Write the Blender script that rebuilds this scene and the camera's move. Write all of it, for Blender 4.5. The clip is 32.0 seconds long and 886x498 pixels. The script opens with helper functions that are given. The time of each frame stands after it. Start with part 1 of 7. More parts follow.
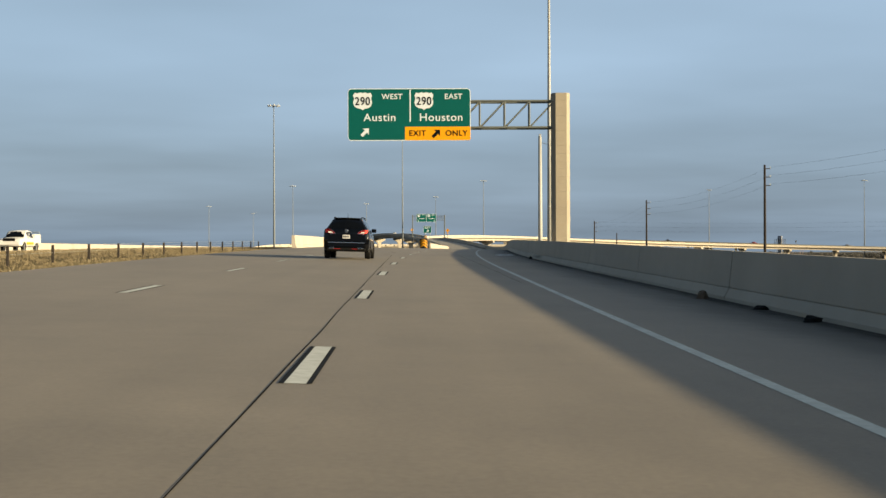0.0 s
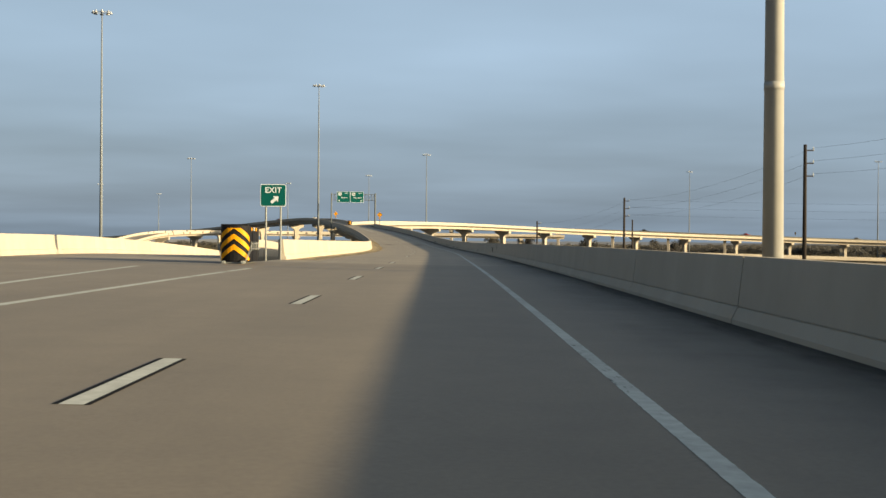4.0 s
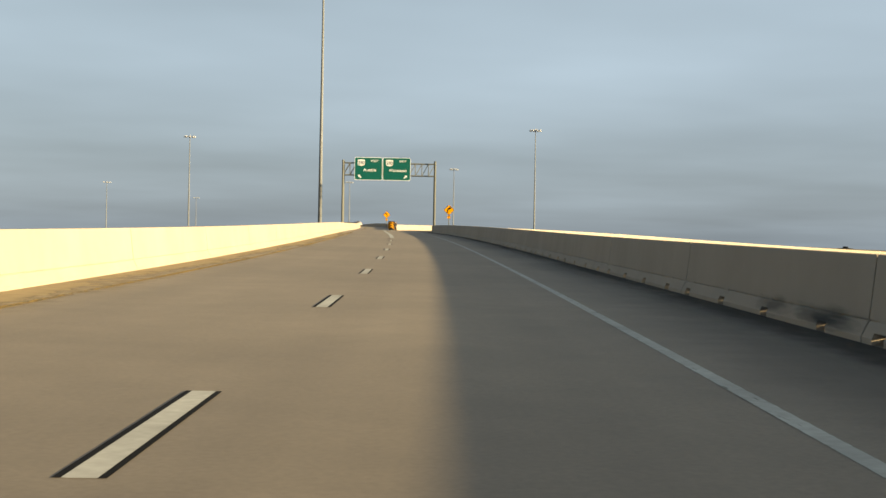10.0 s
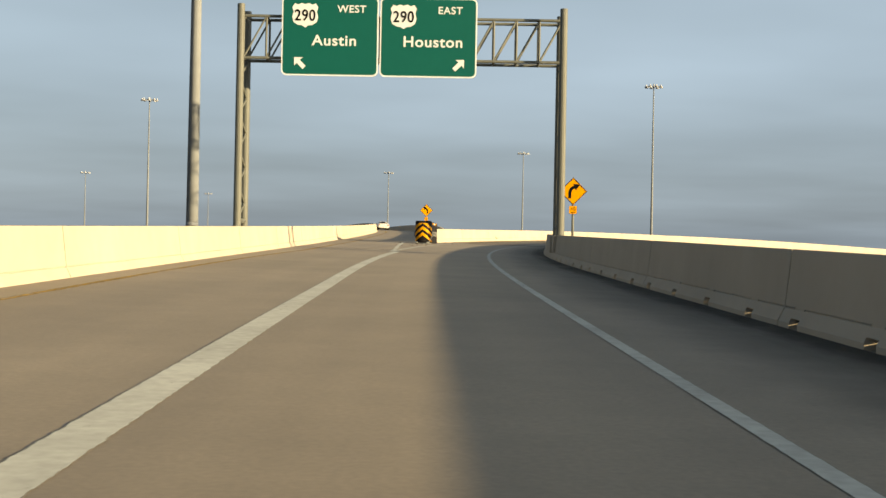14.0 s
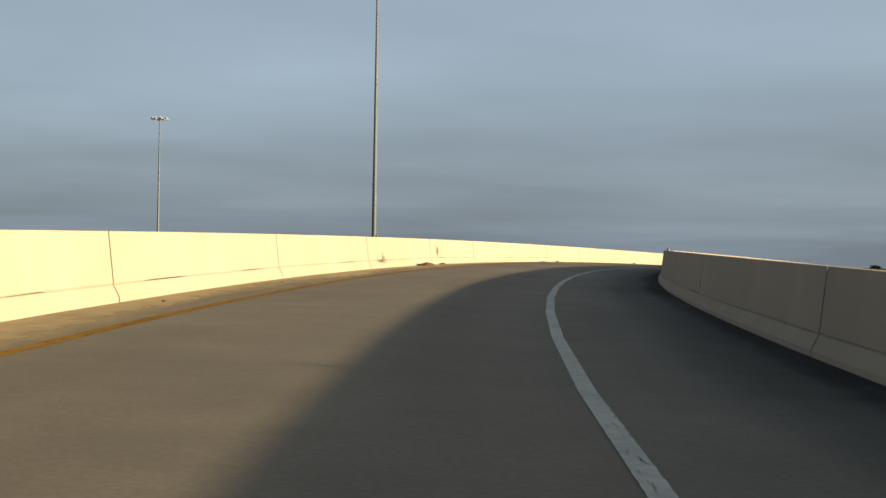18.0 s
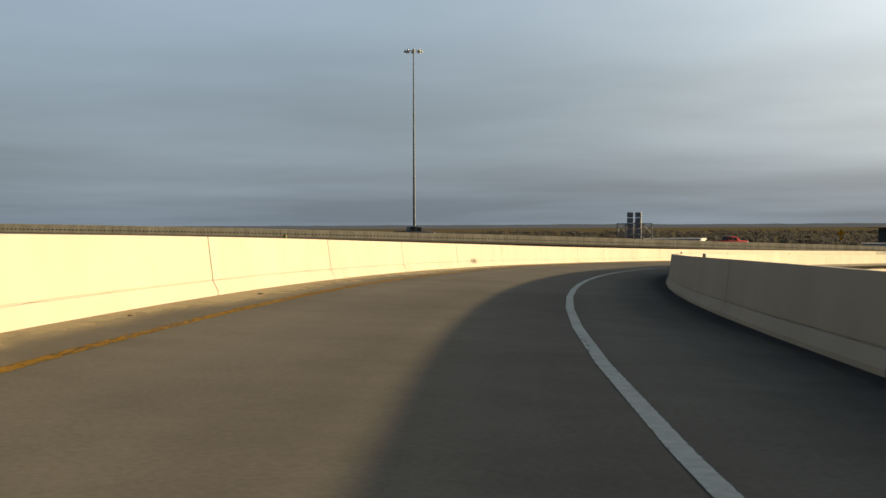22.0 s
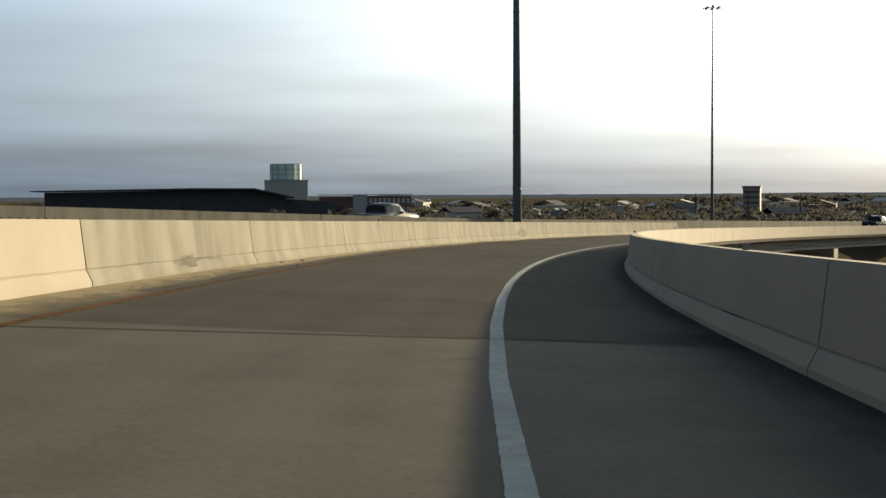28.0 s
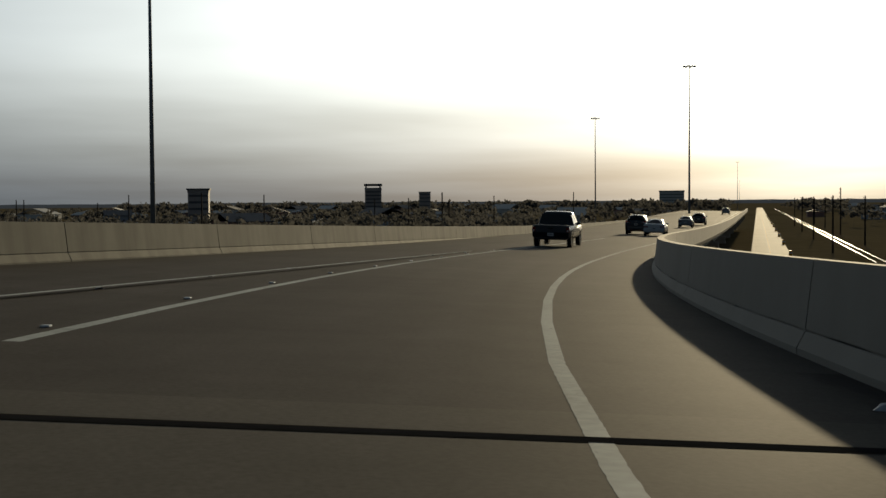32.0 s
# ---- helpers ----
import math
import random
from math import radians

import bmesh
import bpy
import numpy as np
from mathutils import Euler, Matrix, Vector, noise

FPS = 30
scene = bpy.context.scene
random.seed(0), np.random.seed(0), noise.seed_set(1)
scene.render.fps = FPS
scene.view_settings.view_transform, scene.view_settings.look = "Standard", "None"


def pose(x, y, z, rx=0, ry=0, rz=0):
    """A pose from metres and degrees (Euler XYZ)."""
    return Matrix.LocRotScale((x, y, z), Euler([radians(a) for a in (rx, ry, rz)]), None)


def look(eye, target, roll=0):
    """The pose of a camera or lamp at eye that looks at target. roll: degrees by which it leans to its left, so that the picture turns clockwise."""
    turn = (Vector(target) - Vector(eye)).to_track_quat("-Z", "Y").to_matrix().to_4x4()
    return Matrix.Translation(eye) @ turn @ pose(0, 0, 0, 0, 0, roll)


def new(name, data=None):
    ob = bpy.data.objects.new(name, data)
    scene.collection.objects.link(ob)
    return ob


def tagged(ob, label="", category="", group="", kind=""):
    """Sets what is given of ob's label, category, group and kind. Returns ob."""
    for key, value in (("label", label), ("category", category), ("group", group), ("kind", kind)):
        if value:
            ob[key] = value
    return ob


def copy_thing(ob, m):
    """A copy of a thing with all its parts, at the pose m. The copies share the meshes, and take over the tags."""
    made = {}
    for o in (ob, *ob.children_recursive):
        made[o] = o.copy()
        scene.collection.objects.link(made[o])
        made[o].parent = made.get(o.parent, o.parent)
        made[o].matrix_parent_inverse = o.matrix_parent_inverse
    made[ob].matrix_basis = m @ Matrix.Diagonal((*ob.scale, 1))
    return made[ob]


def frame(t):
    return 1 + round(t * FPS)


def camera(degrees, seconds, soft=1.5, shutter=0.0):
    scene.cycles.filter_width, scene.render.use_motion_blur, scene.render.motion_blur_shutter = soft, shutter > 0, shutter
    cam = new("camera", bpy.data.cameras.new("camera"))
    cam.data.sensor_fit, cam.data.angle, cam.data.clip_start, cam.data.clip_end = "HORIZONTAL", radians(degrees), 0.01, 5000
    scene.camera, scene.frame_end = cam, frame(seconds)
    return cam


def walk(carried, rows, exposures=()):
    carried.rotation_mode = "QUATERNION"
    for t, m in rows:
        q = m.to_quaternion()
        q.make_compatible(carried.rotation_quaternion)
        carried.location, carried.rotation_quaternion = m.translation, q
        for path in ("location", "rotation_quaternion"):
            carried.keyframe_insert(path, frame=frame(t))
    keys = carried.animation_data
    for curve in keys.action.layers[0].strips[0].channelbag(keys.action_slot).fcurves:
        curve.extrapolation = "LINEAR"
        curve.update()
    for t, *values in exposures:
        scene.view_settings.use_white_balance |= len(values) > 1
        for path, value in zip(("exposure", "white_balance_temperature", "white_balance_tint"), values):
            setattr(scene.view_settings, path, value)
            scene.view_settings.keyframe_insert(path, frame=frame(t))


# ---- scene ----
cam = camera(38.51, 32.0, soft=1.5)
PATH = [  # seconds, x, y, z, turns about x, y and z in degrees
    (0, -2.895, -4.905, 1.153, 90.247, 0.197, -1.423),
    (0.5, -2.464, 12.067, 1.426, 90.243, 0.163, -1.539),
    (1, -2.008, 28.994, 1.7, 90.137, 0.141, -1.769),
    (1.5, -1.463, 45.851, 1.953, 90.183, -0.147, -2.054),
    (2, -0.807, 62.721, 2.183, 90.236, -0.445, -2.482),
    (2.5, -0.05, 79.684, 2.394, 90.087, -0.448, -3.016),
    (3, 0.886, 96.673, 2.58, 89.916, -0.355, -3.466),
    (3.5, 2.012, 113.615, 2.734, 89.823, -0.29, -3.863),
    (4, 3.236, 130.517, 2.848, 89.674, -0.396, -4.181),
    (4.5, 4.482, 147.38, 2.922, 89.53, -0.488, -4.353),
    (5, 5.701, 164.198, 2.966, 89.403, -0.488, -4.372),
    (5.5, 6.862, 180.965, 2.984, 89.258, -0.431, -4.259),
    (6, 7.955, 197.671, 2.985, 89.127, -0.436, -4.007),
    (6.5, 8.961, 214.314, 2.975, 89.044, -0.73, -3.688),
    (7, 9.905, 230.866, 2.962, 89.22, -1.025, -3.3),
    (7.5, 10.776, 247.3, 2.956, 89.23, -1.084, -2.968),
    (8, 11.552, 263.606, 2.961, 89.298, -1.245, -2.625),
    (8.5, 12.19, 279.851, 2.999, 89.592, -1.265, -2.098),
    (9, 12.663, 296.109, 3.087, 89.66, -1.066, -1.262),
    (9.5, 12.95, 312.432, 3.241, 89.987, -1.002, -0.413),
    (9.7, 13.0, 318.97, 3.335, 90.95, -0.97, -0.02),
    (9.85, 13.0, 323.9, 3.42, 90.5, -0.95, 0.14),
    (10, 13.028, 328.798, 3.508, 90.403, -0.928, 0.372),
    (10.5, 12.889, 345.163, 3.883, 90.736, -0.943, 0.97),
    (11, 12.545, 361.475, 4.31, 90.868, -0.945, 1.437),
    (11.5, 12.02, 377.687, 4.768, 90.937, -1.07, 1.838),
    (12, 11.376, 393.778, 5.242, 90.868, -1.112, 2.241),
    (12.5, 10.654, 409.734, 5.709, 90.826, -1.023, 2.613),
    (13, 9.896, 425.545, 6.168, 90.566, -0.896, 2.763),
    (13.5, 9.141, 441.192, 6.61, 90.445, -0.987, 2.629),
    (14, 8.367, 456.619, 7.034, 90.415, -1.081, 2.788),
    (14.5, 7.602, 471.797, 7.436, 90.319, -1.002, 2.795),
    (15, 6.956, 486.706, 7.807, 90.208, -0.832, 2.209),
    (15.5, 6.569, 501.317, 8.146, 90.43, 0.2, 1.33),
    (15.7, 6.535, 507.07, 8.276, 89.95, 0.0, 0.6),
    (16, 6.588, 515.611, 8.467, 90.875, -0.609, -0.883),
    (16.5, 7.13, 529.618, 8.778, 90.925, -0.492, -3.58),
    (17, 8.307, 543.299, 9.081, 90.769, -0.452, -6.655),
    (17.5, 10.154, 556.615, 9.378, 90.635, -0.653, -9.82),
    (18, 12.656, 569.582, 9.673, 90.599, -0.845, -12.882),
    (18.5, 15.816, 582.228, 9.964, 90.665, -0.596, -15.866),
    (19, 19.605, 594.578, 10.22, 90.507, -0.257, -18.893),
    (19.5, 24.03, 606.635, 10.427, 90.252, -0.014, -21.918),
    (20, 29.063, 618.394, 10.588, 89.849, 0.168, -24.884),
    (20.5, 34.666, 629.866, 10.697, 89.798, 0.288, -27.83),
    (21, 40.89, 641.066, 10.75, 89.388, 0.402, -30.89),
    (21.5, 47.73, 652.015, 10.748, 89.32, 0.317, -33.98),
    (22, 55.214, 662.64, 10.68, 88.876, 0.259, -36.93),
    (22.5, 63.3, 672.916, 10.545, 88.579, 0.506, -39.96),
    (23, 71.999, 682.812, 10.338, 88.356, 0.542, -43.099),
    (23.5, 81.311, 692.299, 10.076, 88.033, 0.619, -46.237),
    (24, 91.226, 701.328, 9.785, 87.555, 0.688, -49.363),
    (24.5, 101.75, 709.819, 9.465, 87.833, 0.719, -52.701),
    (25, 112.793, 717.756, 9.128, 87.617, 0.99, -55.606),
    (25.5, 124.281, 725.152, 8.788, 88.156, 0.732, -58.342),
    (26, 136.213, 732.004, 8.445, 88.271, 0.633, -61.272),
    (26.5, 148.56, 738.265, 8.103, 88.229, 0.554, -64.328),
    (27, 161.257, 743.92, 7.766, 88.114, 0.431, -67.438),
    (27.5, 174.246, 748.944, 7.435, 87.92, 0.295, -70.511),
    (28, 187.465, 753.316, 7.108, 87.565, 0.36, -73.448),
    (28.5, 200.853, 756.999, 6.786, 87.922, 0.442, -76.305),
    (29, 214.324, 759.96, 6.468, 87.995, 0.414, -79.142),
    (29.5, 227.799, 762.183, 6.154, 88.128, 0.362, -82.139),
    (30, 241.258, 763.697, 5.841, 88.116, 0.321, -85.418),
    (30.5, 254.688, 764.489, 5.53, 87.834, 0.44, -88.715),
    (31, 268.083, 764.564, 5.222, 88.037, 0.268, -91.645),
    (31.5, 281.473, 763.883, 4.913, 88.005, 0.34, -95.278),
    (32, 294.777, 762.426, 4.606, 87.897, 0.406, -98.474),
]
walk(cam, [(r[0], pose(*r[1:])) for r in PATH],
     exposures=[(0, 2.0, 6580, 8), (3, 2.0, 6580, 8), (6, 2.1, 7400, 10), (13, 2.12, 7720, 10), (16, 1.87, 7250, 10), (20, 1.73, 7250, 11), (22, 1.74, 7250, 10),
                (24, 1.72, 7230, 10), (25, 1.74, 7150, 10), (28, 1.5, 6350, 7), (29, 1.42, 6230, 7), (30, 1.18, 6180, 6), (31, 0.70, 6230, 6), (32, 0.12, 6230, 6)])

# ---- light ----
SUN_AZ, SUN_EL = radians(115.5), radians(9.45)      # azimuth clockwise from +y
SUN_DIR = Vector((math.sin(SUN_AZ) * math.cos(SUN_EL), math.cos(SUN_AZ) * math.cos(SUN_EL), math.sin(SUN_EL)))
sun = new("sun", bpy.data.lights.new("sun", "SUN"))
sun.data.energy, sun.data.angle, sun.data.color = 4.25, radians(0.9), (1.0, 0.78, 0.47)
sun.matrix_world = look((0, 0, 0), -SUN_DIR)


def link(nt, a, b):
    nt.links.new(a, b)


def make_world():
    w = bpy.data.worlds.new("sky")
    scene.world = w
    w.use_nodes = True
    nt = w.node_tree
    nt.nodes.clear()
    N = nt.nodes.new
    out, bg = N("ShaderNodeOutputWorld"), N("ShaderNodeBackground")
    tc, sky = N("ShaderNodeTexCoord"), N("ShaderNodeTexSky")
    sky.sky_type, sky.sun_disc = "NISHITA", False
    sky.sun_elevation, sky.sun_rotation = SUN_EL, SUN_AZ
    sky.air_density, sky.dust_density = 1.0, 2.0
    norm = N("ShaderNodeVectorMath"); norm.operation = "NORMALIZE"
    link(nt, tc.outputs["Generated"], norm.inputs[0])
    sep = N("ShaderNodeSeparateXYZ")
    link(nt, norm.outputs[0], sep.inputs[0])

    def math_node(op, a, b=None, clamp=False):
        m = N("ShaderNodeMath"); m.operation = op; m.use_clamp = clamp
        for i, v in enumerate((a, b)):
            if v is None:
                continue
            if isinstance(v, (int, float)):
                m.inputs[i].default_value = v
            else:
                link(nt, v, m.inputs[i])
        return m.outputs[0]

    # flat cloud layer: direction divided by its height above the horizon
    up = math_node("ADD", math_node("ABSOLUTE", sep.outputs[2]), 0.06)
    px, py = math_node("DIVIDE", sep.outputs[0], up), math_node("DIVIDE", sep.outputs[1], up)
    comb = N("ShaderNodeCombineXYZ")
    link(nt, px, comb.inputs[0]); link(nt, py, comb.inputs[1])
    n1 = N("ShaderNodeTexNoise"); n1.inputs["Scale"].default_value = 0.3
    n1.inputs["Detail"].default_value = 4; n1.inputs["Roughness"].default_value = 0.48
    link(nt, comb.outputs[0], n1.inputs["Vector"])
    ramp = N("ShaderNodeValToRGB")
    ramp.color_ramp.elements[0].position, ramp.color_ramp.elements[1].position = 0.36, 0.68
    link(nt, n1.outputs["Fac"], ramp.inputs[0])
    # cloud brightness: dark towards the horizon, bright towards the sun
    dot = N("ShaderNodeVectorMath"); dot.operation = "DOT_PRODUCT"
    dot.inputs[1].default_value = SUN_DIR
    link(nt, norm.outputs[0], dot.inputs[0])
    d = math_node("MAXIMUM", dot.outputs["Value"], 0.0)
    wide, mid, near = math_node("POWER", d, 2.4), math_node("POWER", d, 7.0), math_node("POWER", d, 120.0)
    height = N("ShaderNodeMapRange"); height.interpolation_type = "SMOOTHSTEP"
    link(nt, sep.outputs[2], height.inputs[0])
    height.inputs[1].default_value, height.inputs[2].default_value = 0.0, 0.16
    base = N("ShaderNodeMix"); base.data_type = "RGBA"
    link(nt, height.outputs[0], base.inputs[0])
    base.inputs[6].default_value, base.inputs[7].default_value = (0.080, 0.109, 0.146, 1), (0.126, 0.174, 0.236, 1)
    streak = N("ShaderNodeMix"); streak.data_type = "RGBA"; streak.blend_type = "MULTIPLY"
    streak.inputs[0].default_value = 1.0
    tone = N("ShaderNodeMapRange")
    link(nt, ramp.outputs[0], tone.inputs[0])
    tone.inputs[3].default_value, tone.inputs[4].default_value = 0.82, 1.16

    def add_glow(prev, fac, color, strength):
        m = N("ShaderNodeMix"); m.data_type = "RGBA"; m.blend_type = "ADD"
        m.inputs[0].default_value = 1.0
        s = N("ShaderNodeVectorMath"); s.operation = "SCALE"
        s.inputs[0].default_value = [c * strength for c in color]
        link(nt, fac, s.inputs["Scale"])
        link(nt, prev, m.inputs[6]); link(nt, s.outputs[0], m.inputs[7])
        return m.outputs[2]
    # glow behind the cloud layer is dimmed close to the horizon
    low = N("ShaderNodeMapRange"); low.interpolation_type = "SMOOTHSTEP"
    link(nt, sep.outputs[2], low.inputs[0])
    low.inputs[1].default_value, low.inputs[2].default_value = 0.0, 0.11
    lift = math_node("ADD", math_node("MULTIPLY", low.outputs[0], 0.86), 0.14)
    c = add_glow(base.outputs[2], math_node("MULTIPLY", wide, lift), (1.0, 1.0, 0.94), 0.62)
    c = add_glow(c, math_node("MULTIPLY", mid, lift), (1.0, 0.955, 0.82), 1.4)
    c = add_glow(c, near, (1.0, 0.92, 0.7), 3.2)
    link(nt, c, streak.inputs[6]); link(nt, tone.outputs[0], streak.inputs[7])
    c = streak.outputs[2]
    # the cloud thins out overhead
    thin = N("ShaderNodeMapRange"); thin.interpolation_type = "SMOOTHSTEP"
    link(nt, sep.outputs[2], thin.inputs[0])
    thin.inputs[1].default_value, thin.inputs[2].default_value = 0.14, 0.70
    thin.inputs[3].default_value, thin.inputs[4].default_value = 1.0, 0.72
    dim = N("ShaderNodeVectorMath"); dim.operation = "SCALE"
    link(nt, c, dim.inputs[0]); link(nt, thin.outputs[0], dim.inputs["Scale"])
    c = dim.outputs[0]
    clear = N("ShaderNodeVectorMath"); clear.operation = "SCALE"
    clear.inputs["Scale"].default_value = 0.06
    link(nt, sky.outputs[0], clear.inputs[0])
    fin = N("ShaderNodeMix"); fin.data_type = "RGBA"
    veil = N("ShaderNodeMapRange"); veil.interpolation_type = "SMOOTHSTEP"
    link(nt, sep.outputs[2], veil.inputs[0])
    veil.inputs[1].default_value, veil.inputs[2].default_value = 0.10, 0.75
    veil.inputs[3].default_value, veil.inputs[4].default_value = 0.88, 0.25
    link(nt, veil.outputs[0], fin.inputs[0])
    link(nt, clear.outputs[0], fin.inputs[6]); link(nt, c, fin.inputs[7])
    link(nt, fin.outputs[2], bg.inputs[0])
    bg.inputs[1].default_value = 0.75
    link(nt, bg.outputs[0], out.inputs[0])


make_world()

# ---- materials ----


def material(name, color, rough=0.8, metal=0.0, var=0.12, scale=3.0, bump=0.0, bump_scale=60.0, color2=None,
             emit=0.0, stretch=(1, 1, 1), island=0.0, alpha=1.0, transmission=0.0, big=0.08):
    """A surface with fine grain and a larger blotch, in object space metres."""
    m = bpy.data.materials.new(name)
    m.use_nodes = True
    nt = m.node_tree
    b = nt.nodes["Principled BSDF"]
    b.inputs["Roughness"].default_value, b.inputs["Metallic"].default_value = rough, metal
    if transmission:
        b.inputs["Transmission Weight"].default_value = transmission
    N = nt.nodes.new
    tc, mp = N("ShaderNodeTexCoord"), N("ShaderNodeMapping")
    mp.inputs["Scale"].default_value = stretch
    link(nt, tc.outputs["Object"], mp.inputs[0])
    n1, n2 = N("ShaderNodeTexNoise"), N("ShaderNodeTexNoise")
    n1.inputs["Scale"].default_value, n1.inputs["Detail"].default_value = scale, 6
    n2.inputs["Scale"].default_value, n2.inputs["Detail"].default_value = scale * big, 4
    for n in (n1, n2):
        link(nt, mp.outputs[0], n.inputs["Vector"])
    add = N("ShaderNodeMath"); add.operation = "ADD"
    link(nt, n1.outputs["Fac"], add.inputs[0]); link(nt, n2.outputs["Fac"], add.inputs[1])
    fac = add.outputs[0]
    if island:
        oi = N("ShaderNodeObjectInfo")
        mul = N("ShaderNodeMath"); mul.operation = "MULTIPLY_ADD"
        link(nt, oi.outputs["Random"], mul.inputs[0]); mul.inputs[1].default_value = island
        link(nt, fac, mul.inputs[2])
        fac = mul.outputs[0]
    r = N("ShaderNodeMapRange")
    r.inputs[1].default_value, r.inputs[2].default_value = 0.6, 1.4 + island
    link(nt, fac, r.inputs[0])
    mix = N("ShaderNodeMix"); mix.data_type = "RGBA"
    link(nt, r.outputs[0], mix.inputs[0])
    c2 = color2 or tuple(c * (1 + var) for c in color)
    c1 = color if color2 else tuple(c * (1 - var) for c in color)
    mix.inputs[6].default_value, mix.inputs[7].default_value = (*c1, 1), (*c2, 1)
    link(nt, mix.outputs[2], b.inputs["Base Color"])
    if emit:
        b.inputs["Emission Color"].default_value = (*color, 1)
        b.inputs["Emission Strength"].default_value = emit
    if bump:
        n3, bp = N("ShaderNodeTexNoise"), N("ShaderNodeBump")
        n3.inputs["Scale"].default_value, n3.inputs["Detail"].default_value = bump_scale, 3
        link(nt, tc.outputs["Object"], n3.inputs["Vector"])
        bp.inputs["Strength"].default_value = bump
        bp.inputs["Distance"].default_value = 0.01
        link(nt, n3.outputs["Fac"], bp.inputs["Height"]); link(nt, bp.outputs[0], b.inputs["Normal"])
    return m


def deck_material(name, color, gloss=0.62):
    m = material(name, color, rough=0.75, var=0.10, scale=1.6, bump=0.10, bump_scale=130, big=0.05)
    nt = m.node_tree
    N = nt.nodes.new
    b = nt.nodes["Principled BSDF"]
    b.inputs["Specular IOR Level"].default_value = gloss
    old = b.inputs["Base Color"].links[0].from_socket
    uv, mp = N("ShaderNodeUVMap"), N("ShaderNodeMapping")
    uv.uv_map = "lane"
    mp.inputs["Scale"].default_value = (1.1, 0.012, 1)
    link(nt, uv.outputs[0], mp.inputs[0])
    streak = N("ShaderNodeTexNoise"); streak.inputs["Scale"].default_value = 1.0; streak.inputs["Detail"].default_value = 5
    link(nt, mp.outputs[0], streak.inputs["Vector"])
    mp2 = N("ShaderNodeMapping"); mp2.inputs["Scale"].default_value = (0.25, 0.2, 1)
    link(nt, uv.outputs[0], mp2.inputs[0])
    cross = N("ShaderNodeTexNoise"); cross.inputs["Scale"].default_value = 1.0; cross.inputs["Detail"].default_value = 4
    link(nt, mp2.outputs[0], cross.inputs["Vector"])
    prev = old
    grit = N("ShaderNodeTexNoise"); grit.inputs["Scale"].default_value = 22; grit.inputs["Detail"].default_value = 5
    patch = N("ShaderNodeTexNoise"); patch.inputs["Scale"].default_value = 0.55; patch.inputs["Detail"].default_value = 6
    patch.inputs["Roughness"].default_value = 0.65
    blot = N("ShaderNodeTexNoise"); blot.inputs["Scale"].default_value = 0.13; blot.inputs["Detail"].default_value = 3
    pos = N("ShaderNodeTexCoord")
    for tex in (grit, patch, blot):
        link(nt, pos.outputs["Object"], tex.inputs["Vector"])
    for tex, lo, hi in ((streak, 0.90, 1.08), (cross, 0.97, 1.02), (grit, 0.88, 1.10), (patch, 0.90, 1.09), (blot, 0.88, 1.10)):
        r = N("ShaderNodeMapRange")
        r.inputs[1].default_value, r.inputs[2].default_value, r.inputs[3].default_value, r.inputs[4].default_value = 0.3, 0.7, lo, hi
        link(nt, tex.outputs["Fac"], r.inputs[0])
        x = N("ShaderNodeMix"); x.data_type = "RGBA"; x.blend_type = "MULTIPLY"; x.inputs[0].default_value = 1.0
        link(nt, prev, x.inputs[6]); link(nt, r.outputs[0], x.inputs[7])
        prev = x.outputs[2]
    link(nt, prev, b.inputs["Base Color"])
    return m


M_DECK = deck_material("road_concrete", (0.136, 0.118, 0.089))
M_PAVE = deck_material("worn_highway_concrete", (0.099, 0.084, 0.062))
# ramp concrete in stepped tones; later ones darkened to match the road against the sun
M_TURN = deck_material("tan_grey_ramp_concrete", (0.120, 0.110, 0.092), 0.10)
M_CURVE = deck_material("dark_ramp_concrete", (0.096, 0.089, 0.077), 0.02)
M_LAST = deck_material("grey_end_span_darkened", (0.081, 0.076, 0.067), 0.004)
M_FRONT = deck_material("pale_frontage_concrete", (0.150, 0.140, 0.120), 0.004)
M_END = deck_material("grey_merge_darkened", (0.068, 0.063, 0.057), 0.004)
DECKS = (M_DECK, M_PAVE, M_TURN, M_CURVE, M_FRONT, M_LAST, M_END)
M_WALL = material("barrier_concrete", (0.264, 0.238, 0.196), rough=0.9, var=0.08, scale=1.6, bump=0.12, bump_scale=40, island=0.15)


def add_streaks(m, scale, lo, hi, p0=0.42, p1=0.66):
    """Runs of dirt that hang down a wall."""
    nt = m.node_tree
    N = nt.nodes.new
    b = nt.nodes["Principled BSDF"]
    old = b.inputs["Base Color"].links[0].from_socket
    tc, mp, n = N("ShaderNodeTexCoord"), N("ShaderNodeMapping"), N("ShaderNodeTexNoise")
    mp.inputs["Scale"].default_value = scale
    n.inputs["Scale"].default_value, n.inputs["Detail"].default_value = 1.0, 5
    link(nt, tc.outputs["Object"], mp.inputs[0]); link(nt, mp.outputs[0], n.inputs["Vector"])
    r = N("ShaderNodeMapRange")
    r.inputs[1].default_value, r.inputs[2].default_value, r.inputs[3].default_value, r.inputs[4].default_value = p0, p1, lo, hi
    link(nt, n.outputs["Fac"], r.inputs[0])
    x = N("ShaderNodeMix"); x.data_type = "RGBA"; x.blend_type = "MULTIPLY"; x.inputs[0].default_value = 1.0
    link(nt, old, x.inputs[6]); link(nt, r.outputs[0], x.inputs[7])
    link(nt, x.outputs[2], b.inputs["Base Color"])


